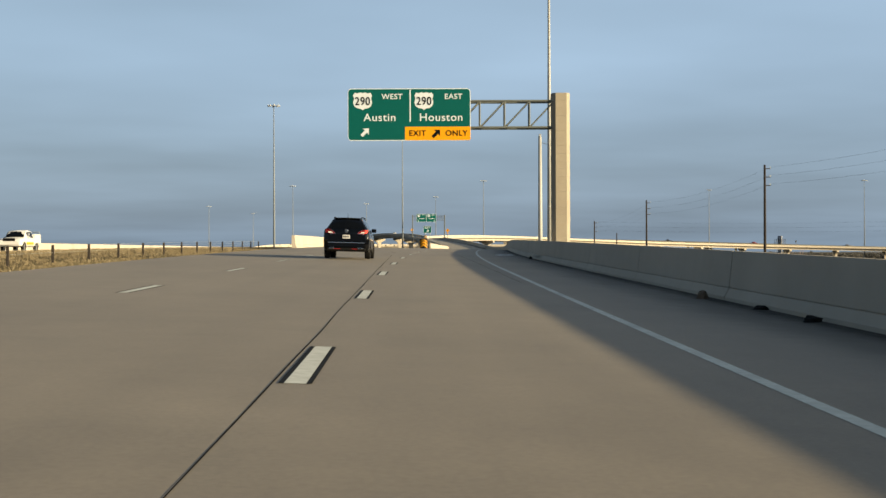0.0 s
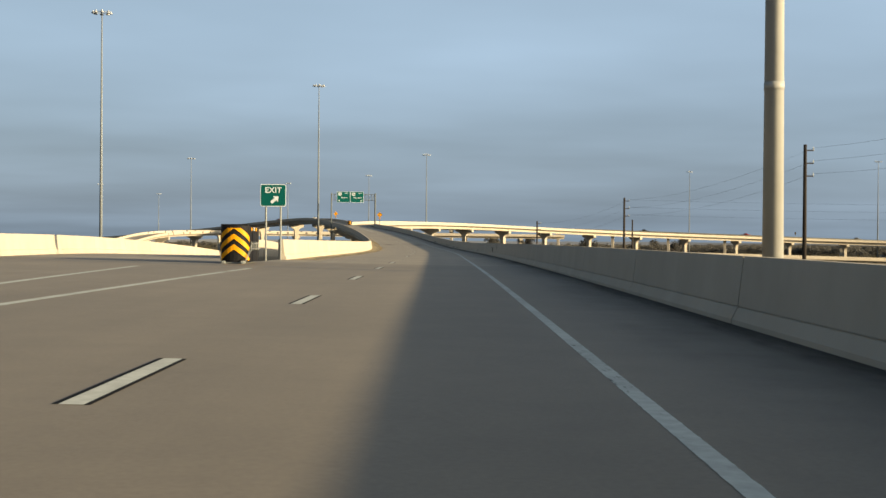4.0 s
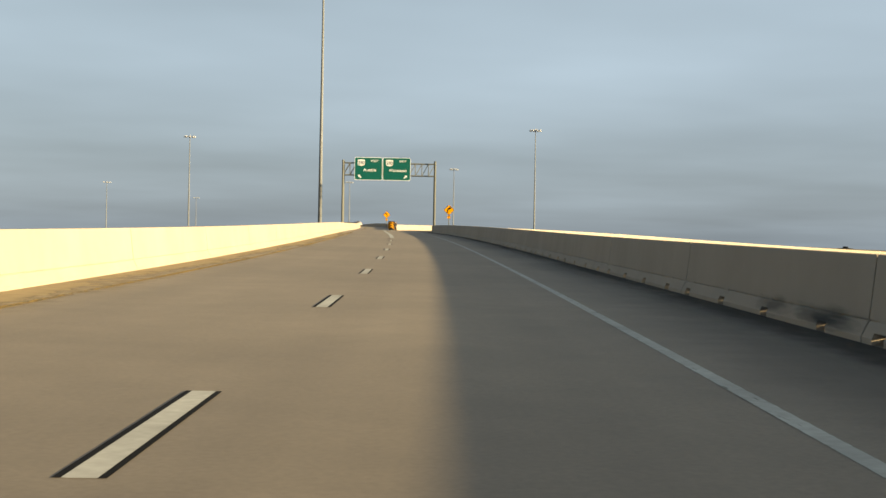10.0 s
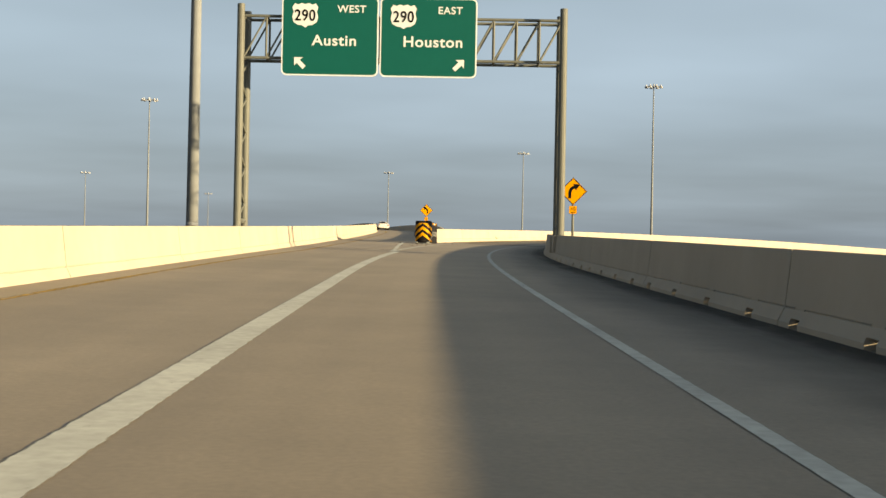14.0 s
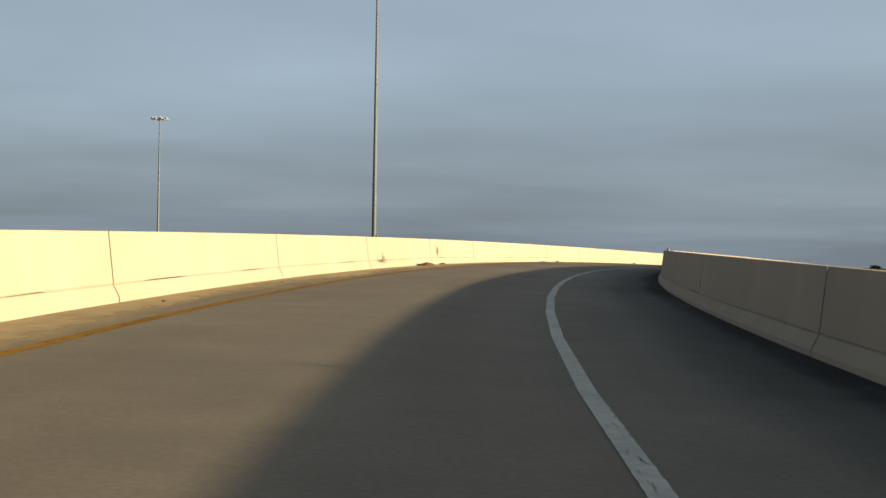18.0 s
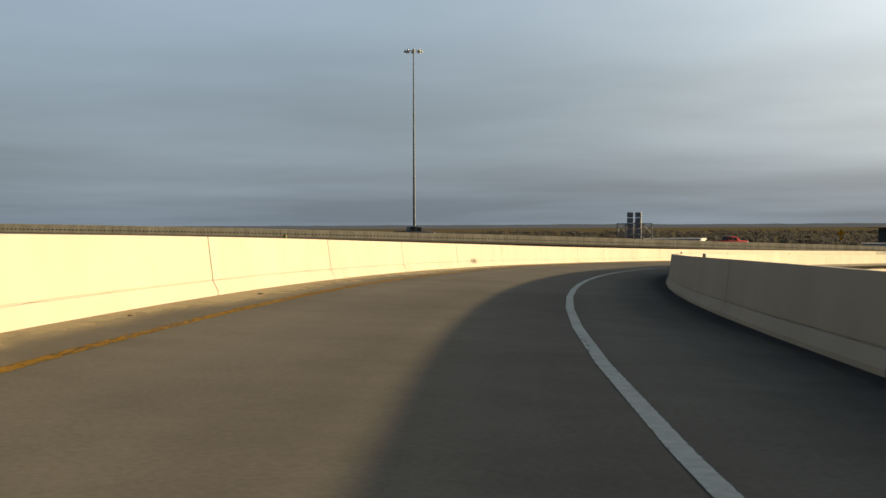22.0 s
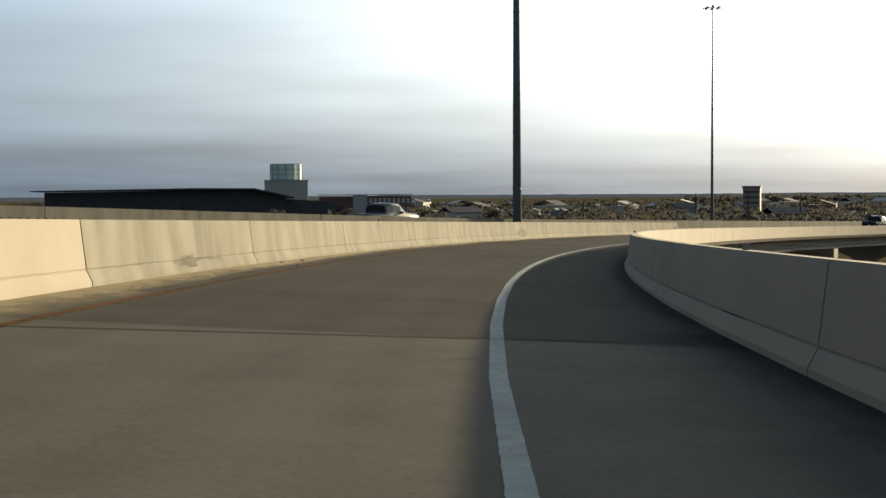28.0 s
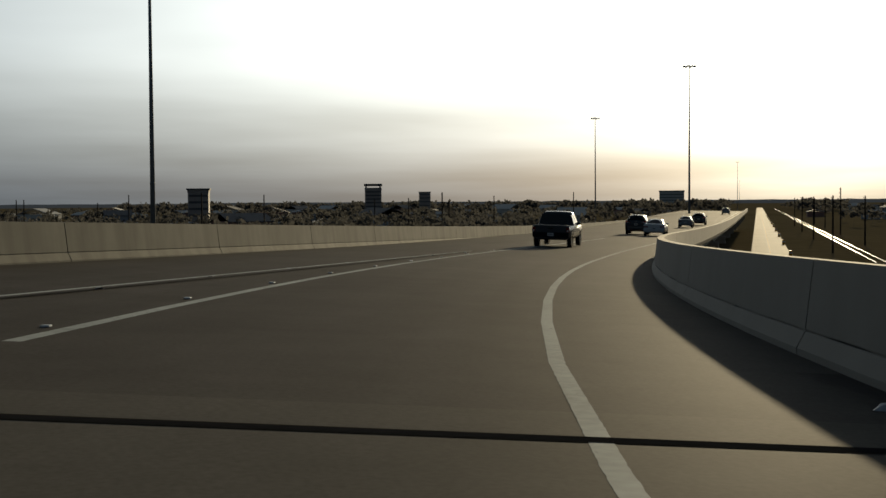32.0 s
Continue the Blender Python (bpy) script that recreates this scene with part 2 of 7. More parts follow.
add_streaks(M_WALL, (.5, .5, .2), 0.95, 1.03)
M_WALL_OLD = material("stained_barrier_concrete", (0.180, 0.172, 0.140), rough=0.9, var=0.18, scale=1.3, bump=0.15, bump_scale=30, island=0.2)
add_streaks(M_WALL_OLD, (1.5, 1.5, .2), 0.76, 1.08, .36, .64)
M_GIRDER = material("girder_concrete", (0.235, 0.212, 0.172), rough=0.85, var=0.12, scale=0.8, bump=0.2)
M_WHITE = material("white_paint", (0.30, 0.318, 0.305), rough=0.75, var=0.2, scale=9)
M_YELLOW = material("yellow_paint", (0.165, 0.092, 0.018), rough=0.7, var=0.3, scale=6)
M_BLACK = material("black_paint", (0.010, 0.010, 0.010), rough=0.6, var=0.3, scale=9)
M_JOINT = material("joint_rubber", (0.015, 0.015, 0.016), rough=0.7, var=0.3, scale=5)
M_GRASS = material("dry_grass", (0.105, 0.086, 0.052), rough=0.95, color2=(0.062, 0.054, 0.032), scale=0.25, bump=0.8, bump_scale=3, big=0.03)
M_FILLER = material("joint_filler", (0.05, 0.046, 0.038), rough=0.95, var=0.2, scale=4)
M_STEEL = material("galvanised_steel", (0.135, 0.145, 0.14), rough=0.55, metal=0.3, var=0.1, scale=3)
M_PALEPOLE = material("pale_mast_steel", (0.20, 0.205, 0.195), rough=0.7, var=0.1, scale=2)
M_POLE = material("mast_steel", (0.115, 0.130, 0.142), rough=0.7, metal=0.0, var=0.1, scale=2)
M_WOOD = material("weathered_wood", (0.022, 0.019, 0.017), rough=0.9, var=0.3, scale=4, stretch=(1, 1, .1))
M_GREEN = material("sign_green", (0.0, 0.050, 0.044), rough=0.45, var=0.04, scale=3)
M_SIGNWHITE = material("sign_white", (0.35, 0.39, 0.42), rough=0.45, var=0.03, scale=3)
M_SIGNYELLOW = material("sign_yellow", (0.42, 0.185, 0.004), rough=0.45, var=0.05, scale=3)
M_SIGNBLACK = material("sign_black", (0.004, 0.004, 0.004), rough=0.5, var=0.2, scale=3)

M_GANTRY = material("grey_green_steel", (0.062, 0.070, 0.064), rough=0.7, metal=0.1, var=0.15, scale=2)
for q, gloss in ((M_JOINT, .0), (M_GREEN, .12), (M_SIGNWHITE, .12), (M_SIGNYELLOW, .08), (M_SIGNBLACK, .05), (M_WALL, .2), (M_WALL_OLD, .1), (M_GRASS, .0), (M_WHITE, .005), (M_YELLOW, .005), (M_BLACK, .01), (M_WOOD, .05), (M_POLE, .15)):
    q.node_tree.nodes["Principled BSDF"].inputs["Specular IOR Level"].default_value = gloss


def chain(nt, op, a, b=None, clamp=False):
    m = nt.nodes.new("ShaderNodeMath"); m.operation = op; m.use_clamp = clamp
    for i, v in enumerate((a, b)):
        if v is None:
            continue
        if isinstance(v, (int, float)):
            m.inputs[i].default_value = v
        else:
            link(nt, v, m.inputs[i])
    return m.outputs[0]


def fade(nt, v, a, b, to0, to1):
    r = nt.nodes.new("ShaderNodeMapRange"); r.interpolation_type = "SMOOTHSTEP"
    r.inputs[1].default_value, r.inputs[2].default_value, r.inputs[3].default_value, r.inputs[4].default_value = a, b, to0, to1
    link(nt, v, r.inputs[0])
    return r.outputs[0]


def line_noise(nt, scale, detail=4):
    """Noise in the coordinates of a strip: across it, and metres along it."""
    N = nt.nodes.new
    uv, mp, n, sep = N("ShaderNodeUVMap"), N("ShaderNodeMapping"), N("ShaderNodeTexNoise"), N("ShaderNodeSeparateXYZ")
    uv.uv_map = "line"
    mp.inputs["Scale"].default_value = scale
    n.inputs["Scale"].default_value, n.inputs["Detail"].default_value = 1.0, detail
    link(nt, uv.outputs[0], mp.inputs[0]); link(nt, mp.outputs[0], n.inputs["Vector"]); link(nt, uv.outputs[0], sep.inputs[0])
    return n.outputs["Fac"], sep.outputs[0]


def wear_paint(m, ragged, gaps):
    """Chips the rim of a painted line and wears holes into it."""
    nt = m.node_tree
    rim, across = line_noise(nt, (1.2, 5.0, 1))
    hole, _ = line_noise(nt, (2.0, 3.2, 1), 6)
    broad, _ = line_noise(nt, (.3, .11, 1), 3)
    edge = fade(nt, chain(nt, "ADD", chain(nt, "ABSOLUTE", across), chain(nt, "MULTIPLY", chain(nt, "SUBTRACT", rim, .5), ragged)), .80, .90, 1.0, 0.0)
    holes = fade(nt, chain(nt, "ADD", hole, chain(nt, "MULTIPLY", chain(nt, "SUBTRACT", broad, .5), .7)), .66 - .34 * gaps, .84 - .25 * gaps, 1.0, 1.0 - min(1.0, .5 + gaps))
    link(nt, chain(nt, "MULTIPLY", edge, holes), nt.nodes["Principled BSDF"].inputs["Alpha"])
    return m


def gutter_film(name, color, strength, gloss=0.02):
    """A film of colour along the foot of a wall that thins out towards the lane."""
    m = material(name, color, rough=0.95, var=0.2, scale=3)
    nt = m.node_tree
    nt.nodes["Principled BSDF"].inputs["Specular IOR Level"].default_value = gloss
    wide, across = line_noise(nt, (1.0, .12, 1), 6)
    fine, _ = line_noise(nt, (3.0, 1.6, 1), 5)
    v = chain(nt, "ADD", across, chain(nt, "ADD", chain(nt, "MULTIPLY", chain(nt, "SUBTRACT", wide, .5), 1.3), chain(nt, "MULTIPLY", chain(nt, "SUBTRACT", fine, .5), .8)))
    a = chain(nt, "MULTIPLY", fade(nt, v, .10, .95, strength, 0.0), fade(nt, across, .7, 1.0, 1.0, 0.0))
    link(nt, a, nt.nodes["Principled BSDF"].inputs["Alpha"])
    return m


M_YELLOW_DUSTY = material("dusty_yellow_paint", (0.25, 0.175, 0.060), rough=0.9, var=0.3, scale=6)
wear_paint(M_YELLOW, .9, .42)
wear_paint(M_YELLOW_DUSTY, 1.1, .72)
M_YELLOW_OLD = wear_paint(material("browned_yellow_paint", (0.105, 0.060, 0.032), rough=0.9, var=0.3, scale=6), 1.0, .5)
M_EDGE = wear_paint(material("worn_white_paint", (0.30, 0.322, 0.310), rough=0.75, var=0.22, scale=9), .30, .05)
for q in (M_YELLOW_DUSTY, M_YELLOW_OLD, M_EDGE):
    q.node_tree.nodes["Principled BSDF"].inputs["Specular IOR Level"].default_value = .005
M_SAND = gutter_film("tan_gutter_sand", (0.27, 0.215, 0.120), .78, .3)
M_SHOULDER = gutter_film("thin_shoulder_film", (0.045, 0.046, 0.052), .2)
# grime whose dark colour also carries contact shade at the wall's foot
M_GRIME_SHADE = gutter_film("dark_gutter_grime_shade", (0.035, 0.034, 0.038), .36)

# ---- alignments ----


class Road:
    """A reference line in plan (heading from curvature), with grade and cross fall."""

    def __init__(self, x, y, z, heading, s0, s1, curvature, grade, fall, step=5.0, origin=None):
        self.s = np.arange(s0, s1 + step / 2, step)
        k = np.interp(self.s, *zip(*curvature)) * 1e-3
        g = np.interp(self.s, *zip(*grade)) * 1e-2
        self.b = np.interp(self.s, *zip(*fall)) * 1e-2
        acc = lambda v: np.concatenate([[0], np.cumsum((v[1:] + v[:-1]) / 2 * step)])
        psi = acc(k)
        mid = (psi[1:] + psi[:-1]) / 2
        i0 = int(round(((origin if origin is not None else s0) - s0) / step))
        psi0 = psi[i0]
        mid = mid - psi0 + radians(heading)
        self.psi = psi - psi0 + radians(heading)
        px = np.concatenate([[0], np.cumsum(np.sin(mid) * step)])
        py = np.concatenate([[0], np.cumsum(np.cos(mid) * step)])
        pz = acc(g)
        self.p = np.stack([px - px[i0] + x, py - py[i0] + y, pz - pz[i0] + z], 1)

    def at(self, s, u=0.0, dz=0.0):
        ps, b = np.interp(s, self.s, self.psi), np.interp(s, self.s, self.b)
        q = [np.interp(s, self.s, self.p[:, i]) for i in range(3)]
        return Vector((q[0] + u * math.cos(ps), q[1] - u * math.sin(ps), q[2] - b * u + dz))

    def heading(self, s):
        return float(np.interp(s, self.s, self.psi))

    def matrix(self, s, u=0.0, dz=0.0):
        return Matrix.Translation(self.at(s, u, dz)) @ Matrix.Rotation(-self.heading(s), 4, "Z")


def every(start, step, values):
    return [(start + i * step, v) for i, v in enumerate(values)]


RAMP = Road(0, 0, 0, 0, -20, 1400,
            every(-20, 30, (-.46, .15, .72, .99, .59, .12, -.08, -.06, -.14, -.68, -.77, -.84, -.71, -.42, -.38, -.49, -.23,
                            1.29, 3.34, 4.28, 4.14, 4.04, 4.12, 4.18, 4.05, 3.94, 3.77, 3.76, 3.77, 3.93, 4.0, 4.06, 4.3,
                            4.47, 2.3, 0, 0, 0)),
            every(-20, 40, (1.67, 1.73, 1.37, 1.0, .43, .05, -.09, .04, .73, 2.43, 2.95, 2.88, 2.69, 2.27, 2.2, 2.24, 1.12,
                            -.27, -1.91, -2.43, -2.45, -2.34, -2.31, -2.35, -2.32, -2.0, -1.5, -1.0, -0.6, -0.3, 0)),
            every(-20, 60, (3.43, 2.98, 2.37, 1.78, .85, .46, .55, .52, .91, 2.06, 2.95, 3.88, 4.76, 4.46, 4.36, 4.63, 4.4,
                            3.5, 2.5, 2, 2)), origin=0)
RIGHT = every(-20, 40, (3.44, 3.18, 2.93, 2.82, 2.73, 2.63, 2.54, 2.47, 2.47, 2.5, 2.54, 2.55, 2.56, 2.55, 2.58, 2.63, 2.64,
                        2.6, 2.52, 2.53, 2.52, 2.49, 2.51, 2.5, 2.5))
LEFT = every(-20, 40, (8.2, 8.3, 8.5, 8.7, 8.85, 8.9, 8.85, 8.75, 8.8, 8.95, 8.9, 8.85, 8.5, 7.6, 5.98, 5.92, 5.95, 5.93, 5.88,
                       5.82, 5.85, 5.93, 5.95, 5.95, 6.1, 6.3, 6.3))


def u_right(s):
    return float(np.interp(s, *zip(*RIGHT)))


def u_left(s):
    return -float(np.interp(s, *zip(*LEFT)))


def mesh_of(name, verts, faces, mat, parent=None, smooth=False):
    me = bpy.data.meshes.new(name)
    me.from_pydata([tuple(v) for v in verts], [], faces)
    me.validate()
    me.materials.append(mat)
    if smooth:
        me.polygons.foreach_set("use_smooth", [True] * len(me.polygons))
    ob = new(name, me)
    if parent is not None:
        ob.parent = parent
    return ob


def sweep(name, road, s0, s1, profile, mat, parent=None, step=4.0, closed=True):
    """Sweeps profile(s) -> [(u, z)] along a road as one mesh with closed ends."""
    n = max(1, int(math.ceil((s1 - s0) / step)))
    ss = [s0 + (s1 - s0) * i / n for i in range(n + 1)]
    verts, faces = [], []
    for s in ss:
        verts += [road.at(s, u, z) for u, z in profile(s)]
    m = len(verts) // len(ss)
    for i in range(n):
        for j in range(m if closed else m - 1):
            a, b = i * m + j, i * m + (j + 1) % m
            faces.append((a, b, b + m, a + m))
    if closed:
        faces += [tuple(range(m - 1, -1, -1)), tuple(range(n * m, n * m + m))]
    ob = mesh_of(name, verts, faces, mat, parent)
    if mat in DECKS:
        uv = ob.data.uv_layers.new(name="lane")
        for loop in ob.data.loops:
            i = loop.vertex_index
            uv.data[loop.index].uv = (profile(ss[i // m])[i % m][0], ss[i // m])
    return ob


BAR = 0.97      # barrier height


def barrier_profile(u, side, base=0.0, h=BAR):
    """Cross-section of a safety-shape concrete barrier whose road-side toe is at u; side +1 stands right of the road."""
    pts = [(0, base), (0, 0.07), (0.083, 0.235), (0.102, 0.242), (0.102, 0.255), (0.087, 0.262), (0.17, h), (0.40, h), (0.40, -0.25), (0.05, -0.25)]
    if base > 0.07:
        pts = [(0.05, base), (0.06, base + .02), (0.085, 0.24), (0.17, h), (0.40, h), (0.40, base), (0.05, base)][:6]
    q = [(u + side * a, z) for a, z in pts]
    return q if side < 0 else q[::-1]


def deck(road, s0, s1, ul, ur, name, thick=0.25, step=5.0, mat=M_DECK):
    prof = lambda s: [(ul(s) - 0.42, 0), (ur(s) + 0.42, 0), (ur(s) + 0.42, -thick), (ul(s) - 0.42, -thick)]
    return sweep(name, road, s0, s1, prof, mat, step=step)


# ---- ground ----
GROUND = -5.0
HWY_X = -11.7                       # left edge of the highway pavement


def ground_z(x, y):
    # the bank that carries the highway at the start of the way
    k = max(0.0, min(1.0, (215 - y) / 60)) * max(0.0, min(1.0, (9 - x) / 12))
    if -34 < x < -12 and y < 215:
        edge = RAMP.at(max(-20.0, y), HWY_X - RAMP.at(max(-20.0, y)).x).z
        return GROUND * (1 - k) + k * (edge + 0.14 + 0.10 * math.sin(math.pi * min(1.0, max(0.0, (-12.0 - x) / 20))))
    return GROUND + 5.0 * k


def make_ground():
    bm = bmesh.new()
    xs = [-4900, -2500, -1200, -600, -300, -150, -80] + list(range(-50, 61, 5)) + list(range(80, 1001, 20)) + [1300, 1800, 2600, 4900]
    ys = [-4900, -2500, -1000, -400] + list(range(-200, 401, 10)) + list(range(420, 1201, 20)) + [1500, 2000, 2800, 4900]
    grid = [[bm.verts.new((x, y, ground_z(x, y) + 0.2 * noise.noise((x * .03, y * .03, 0)) - 0.35)) for y in ys] for x in xs]
    for i in range(len(xs) - 1):
        for j in range(len(ys) - 1):
            bm.faces.new((grid[i][j], grid[i + 1][j], grid[i + 1][j + 1], grid[i][j + 1]))
    me = bpy.data.meshes.new("ground")
    bm.to_mesh(me); bm.free()
    me.materials.append(M_GRASS)
    return tagged(new("ground", me), "dry brown winter grass on flat land below the bridges", "ground", kind="structure")


make_ground()

# ---- road structure ----
def part(name, bm, mat, parent=None, label="", smooth=False):
    """Links a bmesh as one mesh object under a thing or a part."""
    me = bpy.data.meshes.new(name)
    bm.normal_update()
    bm.to_mesh(me)
    bm.free()
    me.materials.append(mat)
    if smooth:
        me.polygons.foreach_set("use_smooth", [len(p.vertices) < 5 for p in me.polygons])
    ob = new(name, me)
    if parent is not None:
        ob.parent = parent
    return tagged(ob, label)


def box(bm, x0, x1, y0, y1, z0, z1, m=None):
    v = [bm.verts.new((x, y, z)) for z in (z0, z1) for y in (y0, y1) for x in (x0, x1)]
    for f in ((0, 2, 3, 1), (4, 5, 7, 6), (0, 1, 5, 4), (2, 6, 7, 3), (0, 4, 6, 2), (1, 3, 7, 5)):
        bm.faces.new([v[i] for i in f])
    if m is not None:
        bmesh.ops.transform(bm, matrix=m, verts=v)
    return v


def bevelled(x0, x1, y0, y1, z0, z1, r=0.02, seg=2):
    bm = bmesh.new()
    box(bm, x0, x1, y0, y1, z0, z1)
    bmesh.ops.bevel(bm, geom=list(bm.edges), offset=r, segments=seg, affect="EDGES", profile=0.5)
    return bm


def tube(bm, a, b, r0, r1=None, seg=10):
    """A round bar from a to b."""
    a, b = Vector(a), Vector(b)
    d = b - a
    m = Matrix.Translation((a + b) / 2) @ d.to_track_quat("Z", "Y").to_matrix().to_4x4()
    bmesh.ops.create_cone(bm, cap_ends=True, segments=seg, radius1=r0, radius2=r0 if r1 is None else r1, depth=d.length, matrix=m)
    return bm


def swept(bm, pts, r, seg=6):
    """One unbroken round bar along a bent line."""
    pts = [Vector(p) for p in pts]
    rings = []
    side = None
    for i, p in enumerate(pts):
        d = (pts[min(i + 1, len(pts) - 1)] - pts[max(i - 1, 0)]).normalized()
        side = d.orthogonal().normalized() if side is None else (side - d * side.dot(d)).normalized()
        up = d.cross(side)
        rings.append([bm.verts.new(p + (side * math.cos(a) + up * math.sin(a)) * r) for a in (2 * math.pi * k / seg for k in range(seg))])
    for a, b in zip(rings, rings[1:]):
        for k in range(seg):
            bm.faces.new((a[k], a[(k + 1) % seg], b[(k + 1) % seg], b[k]))
    bm.faces.new(rings[0][::-1]); bm.faces.new(rings[-1])
    return bm


def prism(points, y0, y1):
    """A flat outline in x and z, given depth from y0 to y1."""
    bm = bmesh.new()
    a = [bm.verts.new((x, y0, z)) for x, z in points]
    b = [bm.verts.new((x, y1, z)) for x, z in points]
    n = len(points)
    bm.faces.new(a)
    bm.faces.new(b[::-1])
    for i in range(n):
        bm.faces.new((a[i], b[i], b[(i + 1) % n], a[(i + 1) % n]))
    bmesh.ops.recalc_face_normals(bm, faces=bm.faces)
    return bm


GORE1, GORE2 = 185.0, 546.0         # noses where the roadways part


def hwy_edge(s):
    p = RAMP.at(s)
    return -(p.x - HWY_X) / math.cos(RAMP.heading(s))


AUSTIN = Road(*RAMP.at(460, u_left(460)), -2.7, 460, 1000, [(460, -.2), (540, -.2), (555, .35), (596, -.4), (616, -2.2), (660, -2.6), (700, -3.0), (1000, -3.0)],
              [(460, 2.4), (540, 2.6), (600, 3.0), (650, 2.8), (685, 0), (735, -2.6), (785, -5.0), (1000, -4.6)], [(460, 2.5), (540, 2.0), (700, 1.5), (760, -4), (1000, -4)])


def austin_left(s):
    """Offset from the ramp's line of the wall that the left branch keeps."""
    a, b = AUSTIN.at(s), RAMP.at(s)
    h = RAMP.heading(s)
    return (a.x - b.x) * math.cos(h) - (a.y - b.y) * math.sin(h)


def approach_left(s):
    return u_left(s) if s < 455 else min(u_left(455), austin_left(s))


tagged(deck(RAMP, -20, GORE1, hwy_edge, u_right, "road_highway_start", mat=M_PAVE), "tan concrete highway with three lanes and tyre-darkened tracks", "road", kind="structure")
tagged(deck(RAMP, GORE1, GORE2, approach_left, u_right, "road_ramp_climb"), "tan concrete two-lane exit ramp climbing in sun and shade", "road", kind="structure")
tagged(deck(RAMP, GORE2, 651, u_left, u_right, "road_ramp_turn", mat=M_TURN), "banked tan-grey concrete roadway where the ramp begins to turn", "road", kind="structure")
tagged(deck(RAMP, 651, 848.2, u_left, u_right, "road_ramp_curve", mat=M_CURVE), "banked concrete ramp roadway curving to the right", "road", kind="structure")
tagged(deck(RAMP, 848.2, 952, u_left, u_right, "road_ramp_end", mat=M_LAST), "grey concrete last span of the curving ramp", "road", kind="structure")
AUSTIN_W = 7.2
tagged(deck(AUSTIN, GORE2 - 0.5, 940, lambda s: 0.0, lambda s: AUSTIN_W if s > 556 else 5.9, "road_branch"), "concrete ramp branch curving away to the left", "road", kind="structure")
h0 = RAMP.at(GORE1, hwy_edge(GORE1))
HIGHWAY = Road(h0.x, h0.y, h0.z, 0.3, 185, 900, [(185, 0), (900, 0)], [(185, .2), (215, -1.5), (260, -2.4), (420, -1.4), (500, 0), (900, 0)],
               [(185, 1.5), (260, 1), (900, 1)])
HWY_W = 9.4
tagged(deck(HIGHWAY, 185, 900, lambda s: 0.0, lambda s: HWY_W, "road_highway"), "concrete highway bridge deck in low sun", "road", kind="structure")
g2 = RAMP.at(953, u_left(953) - 0.45)
BRIDGE = Road(g2.x, g2.y, g2.z + 0.05, 108.5, -460, 950, [(-460, .5), (-120, 0.1), (0, .6), (80, .3), (160, 0), (950, 0)],
              [(-460, .5), (-300, -.6), (-200, -2.2), (-150, -3.2), (-100, -3.6), (-50, -3.4), (-8, -2.7), (0, -2.5), (60, -2.1), (150, -1.0), (300, -.3), (950, 0)],
              [(-460, 1), (-20, 1.2), (20, 2.2), (950, 1.5)], origin=0)
BRIDGE_W = 6.9
tagged(deck(BRIDGE, -300, 0, lambda s: -BRIDGE_W, lambda s: 0.0, "road_bridge", mat=M_CURVE), "grey concrete deck of the neighbouring bridge", "road", kind="structure")


def ramp_to_bridge_left(s):
    """Offset of the joined roadway's left wall from the ramp's line."""
    best = min(np.arange(-5, 420, 1.0), key=lambda q: (BRIDGE.at(q, -BRIDGE_W).xy - RAMP.at(s).xy).dot(Vector((math.sin(RAMP.heading(s)), math.cos(RAMP.heading(s))))) ** 2)
    a, b, h = BRIDGE.at(best, -BRIDGE_W), RAMP.at(s), RAMP.heading(s)
    return (a.x - b.x) * math.cos(h) - (a.y - b.y) * math.sin(h)


JOIN = {s: ramp_to_bridge_left(s) for s in range(950, 1301, 10)}


def join_left(s):
    return float(np.interp(s, list(JOIN), list(JOIN.values())))


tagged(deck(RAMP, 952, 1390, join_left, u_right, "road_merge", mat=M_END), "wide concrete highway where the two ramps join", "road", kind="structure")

# ---- girders and piers ----


def girders(road, s0, s1, ul, ur, name, label, depth=1.35):
    g = tagged(new(name), label, "bridge", kind="structure")
    s = s0
    while s < s1 - 1:
        e = min(s + 30, s1)
        w = ur(s) - ul(s)
        n = max(3, int(w / 2.6))
        for i in range(n):
            f = (i + 0.5) / n
            c = lambda q: ul(q) + (ur(q) - ul(q)) * f
            prof = lambda q: [(c(q) - .5, -.25), (c(q) + .5, -.25), (c(q) + .5, -.4), (c(q) + .12, -.55), (c(q) + .12, -depth + .3),
                              (c(q) + .38, -depth + .12), (c(q) + .38, -depth - .1), (c(q) - .38, -depth - .1), (c(q) - .38, -depth + .12),
                              (c(q) - .12, -depth + .3), (c(q) - .12, -.55), (c(q) - .5, -.4)]
            sweep("beam", road, s + .05, e - .05, prof, M_GIRDER, g, step=10)
        s = e
    return g


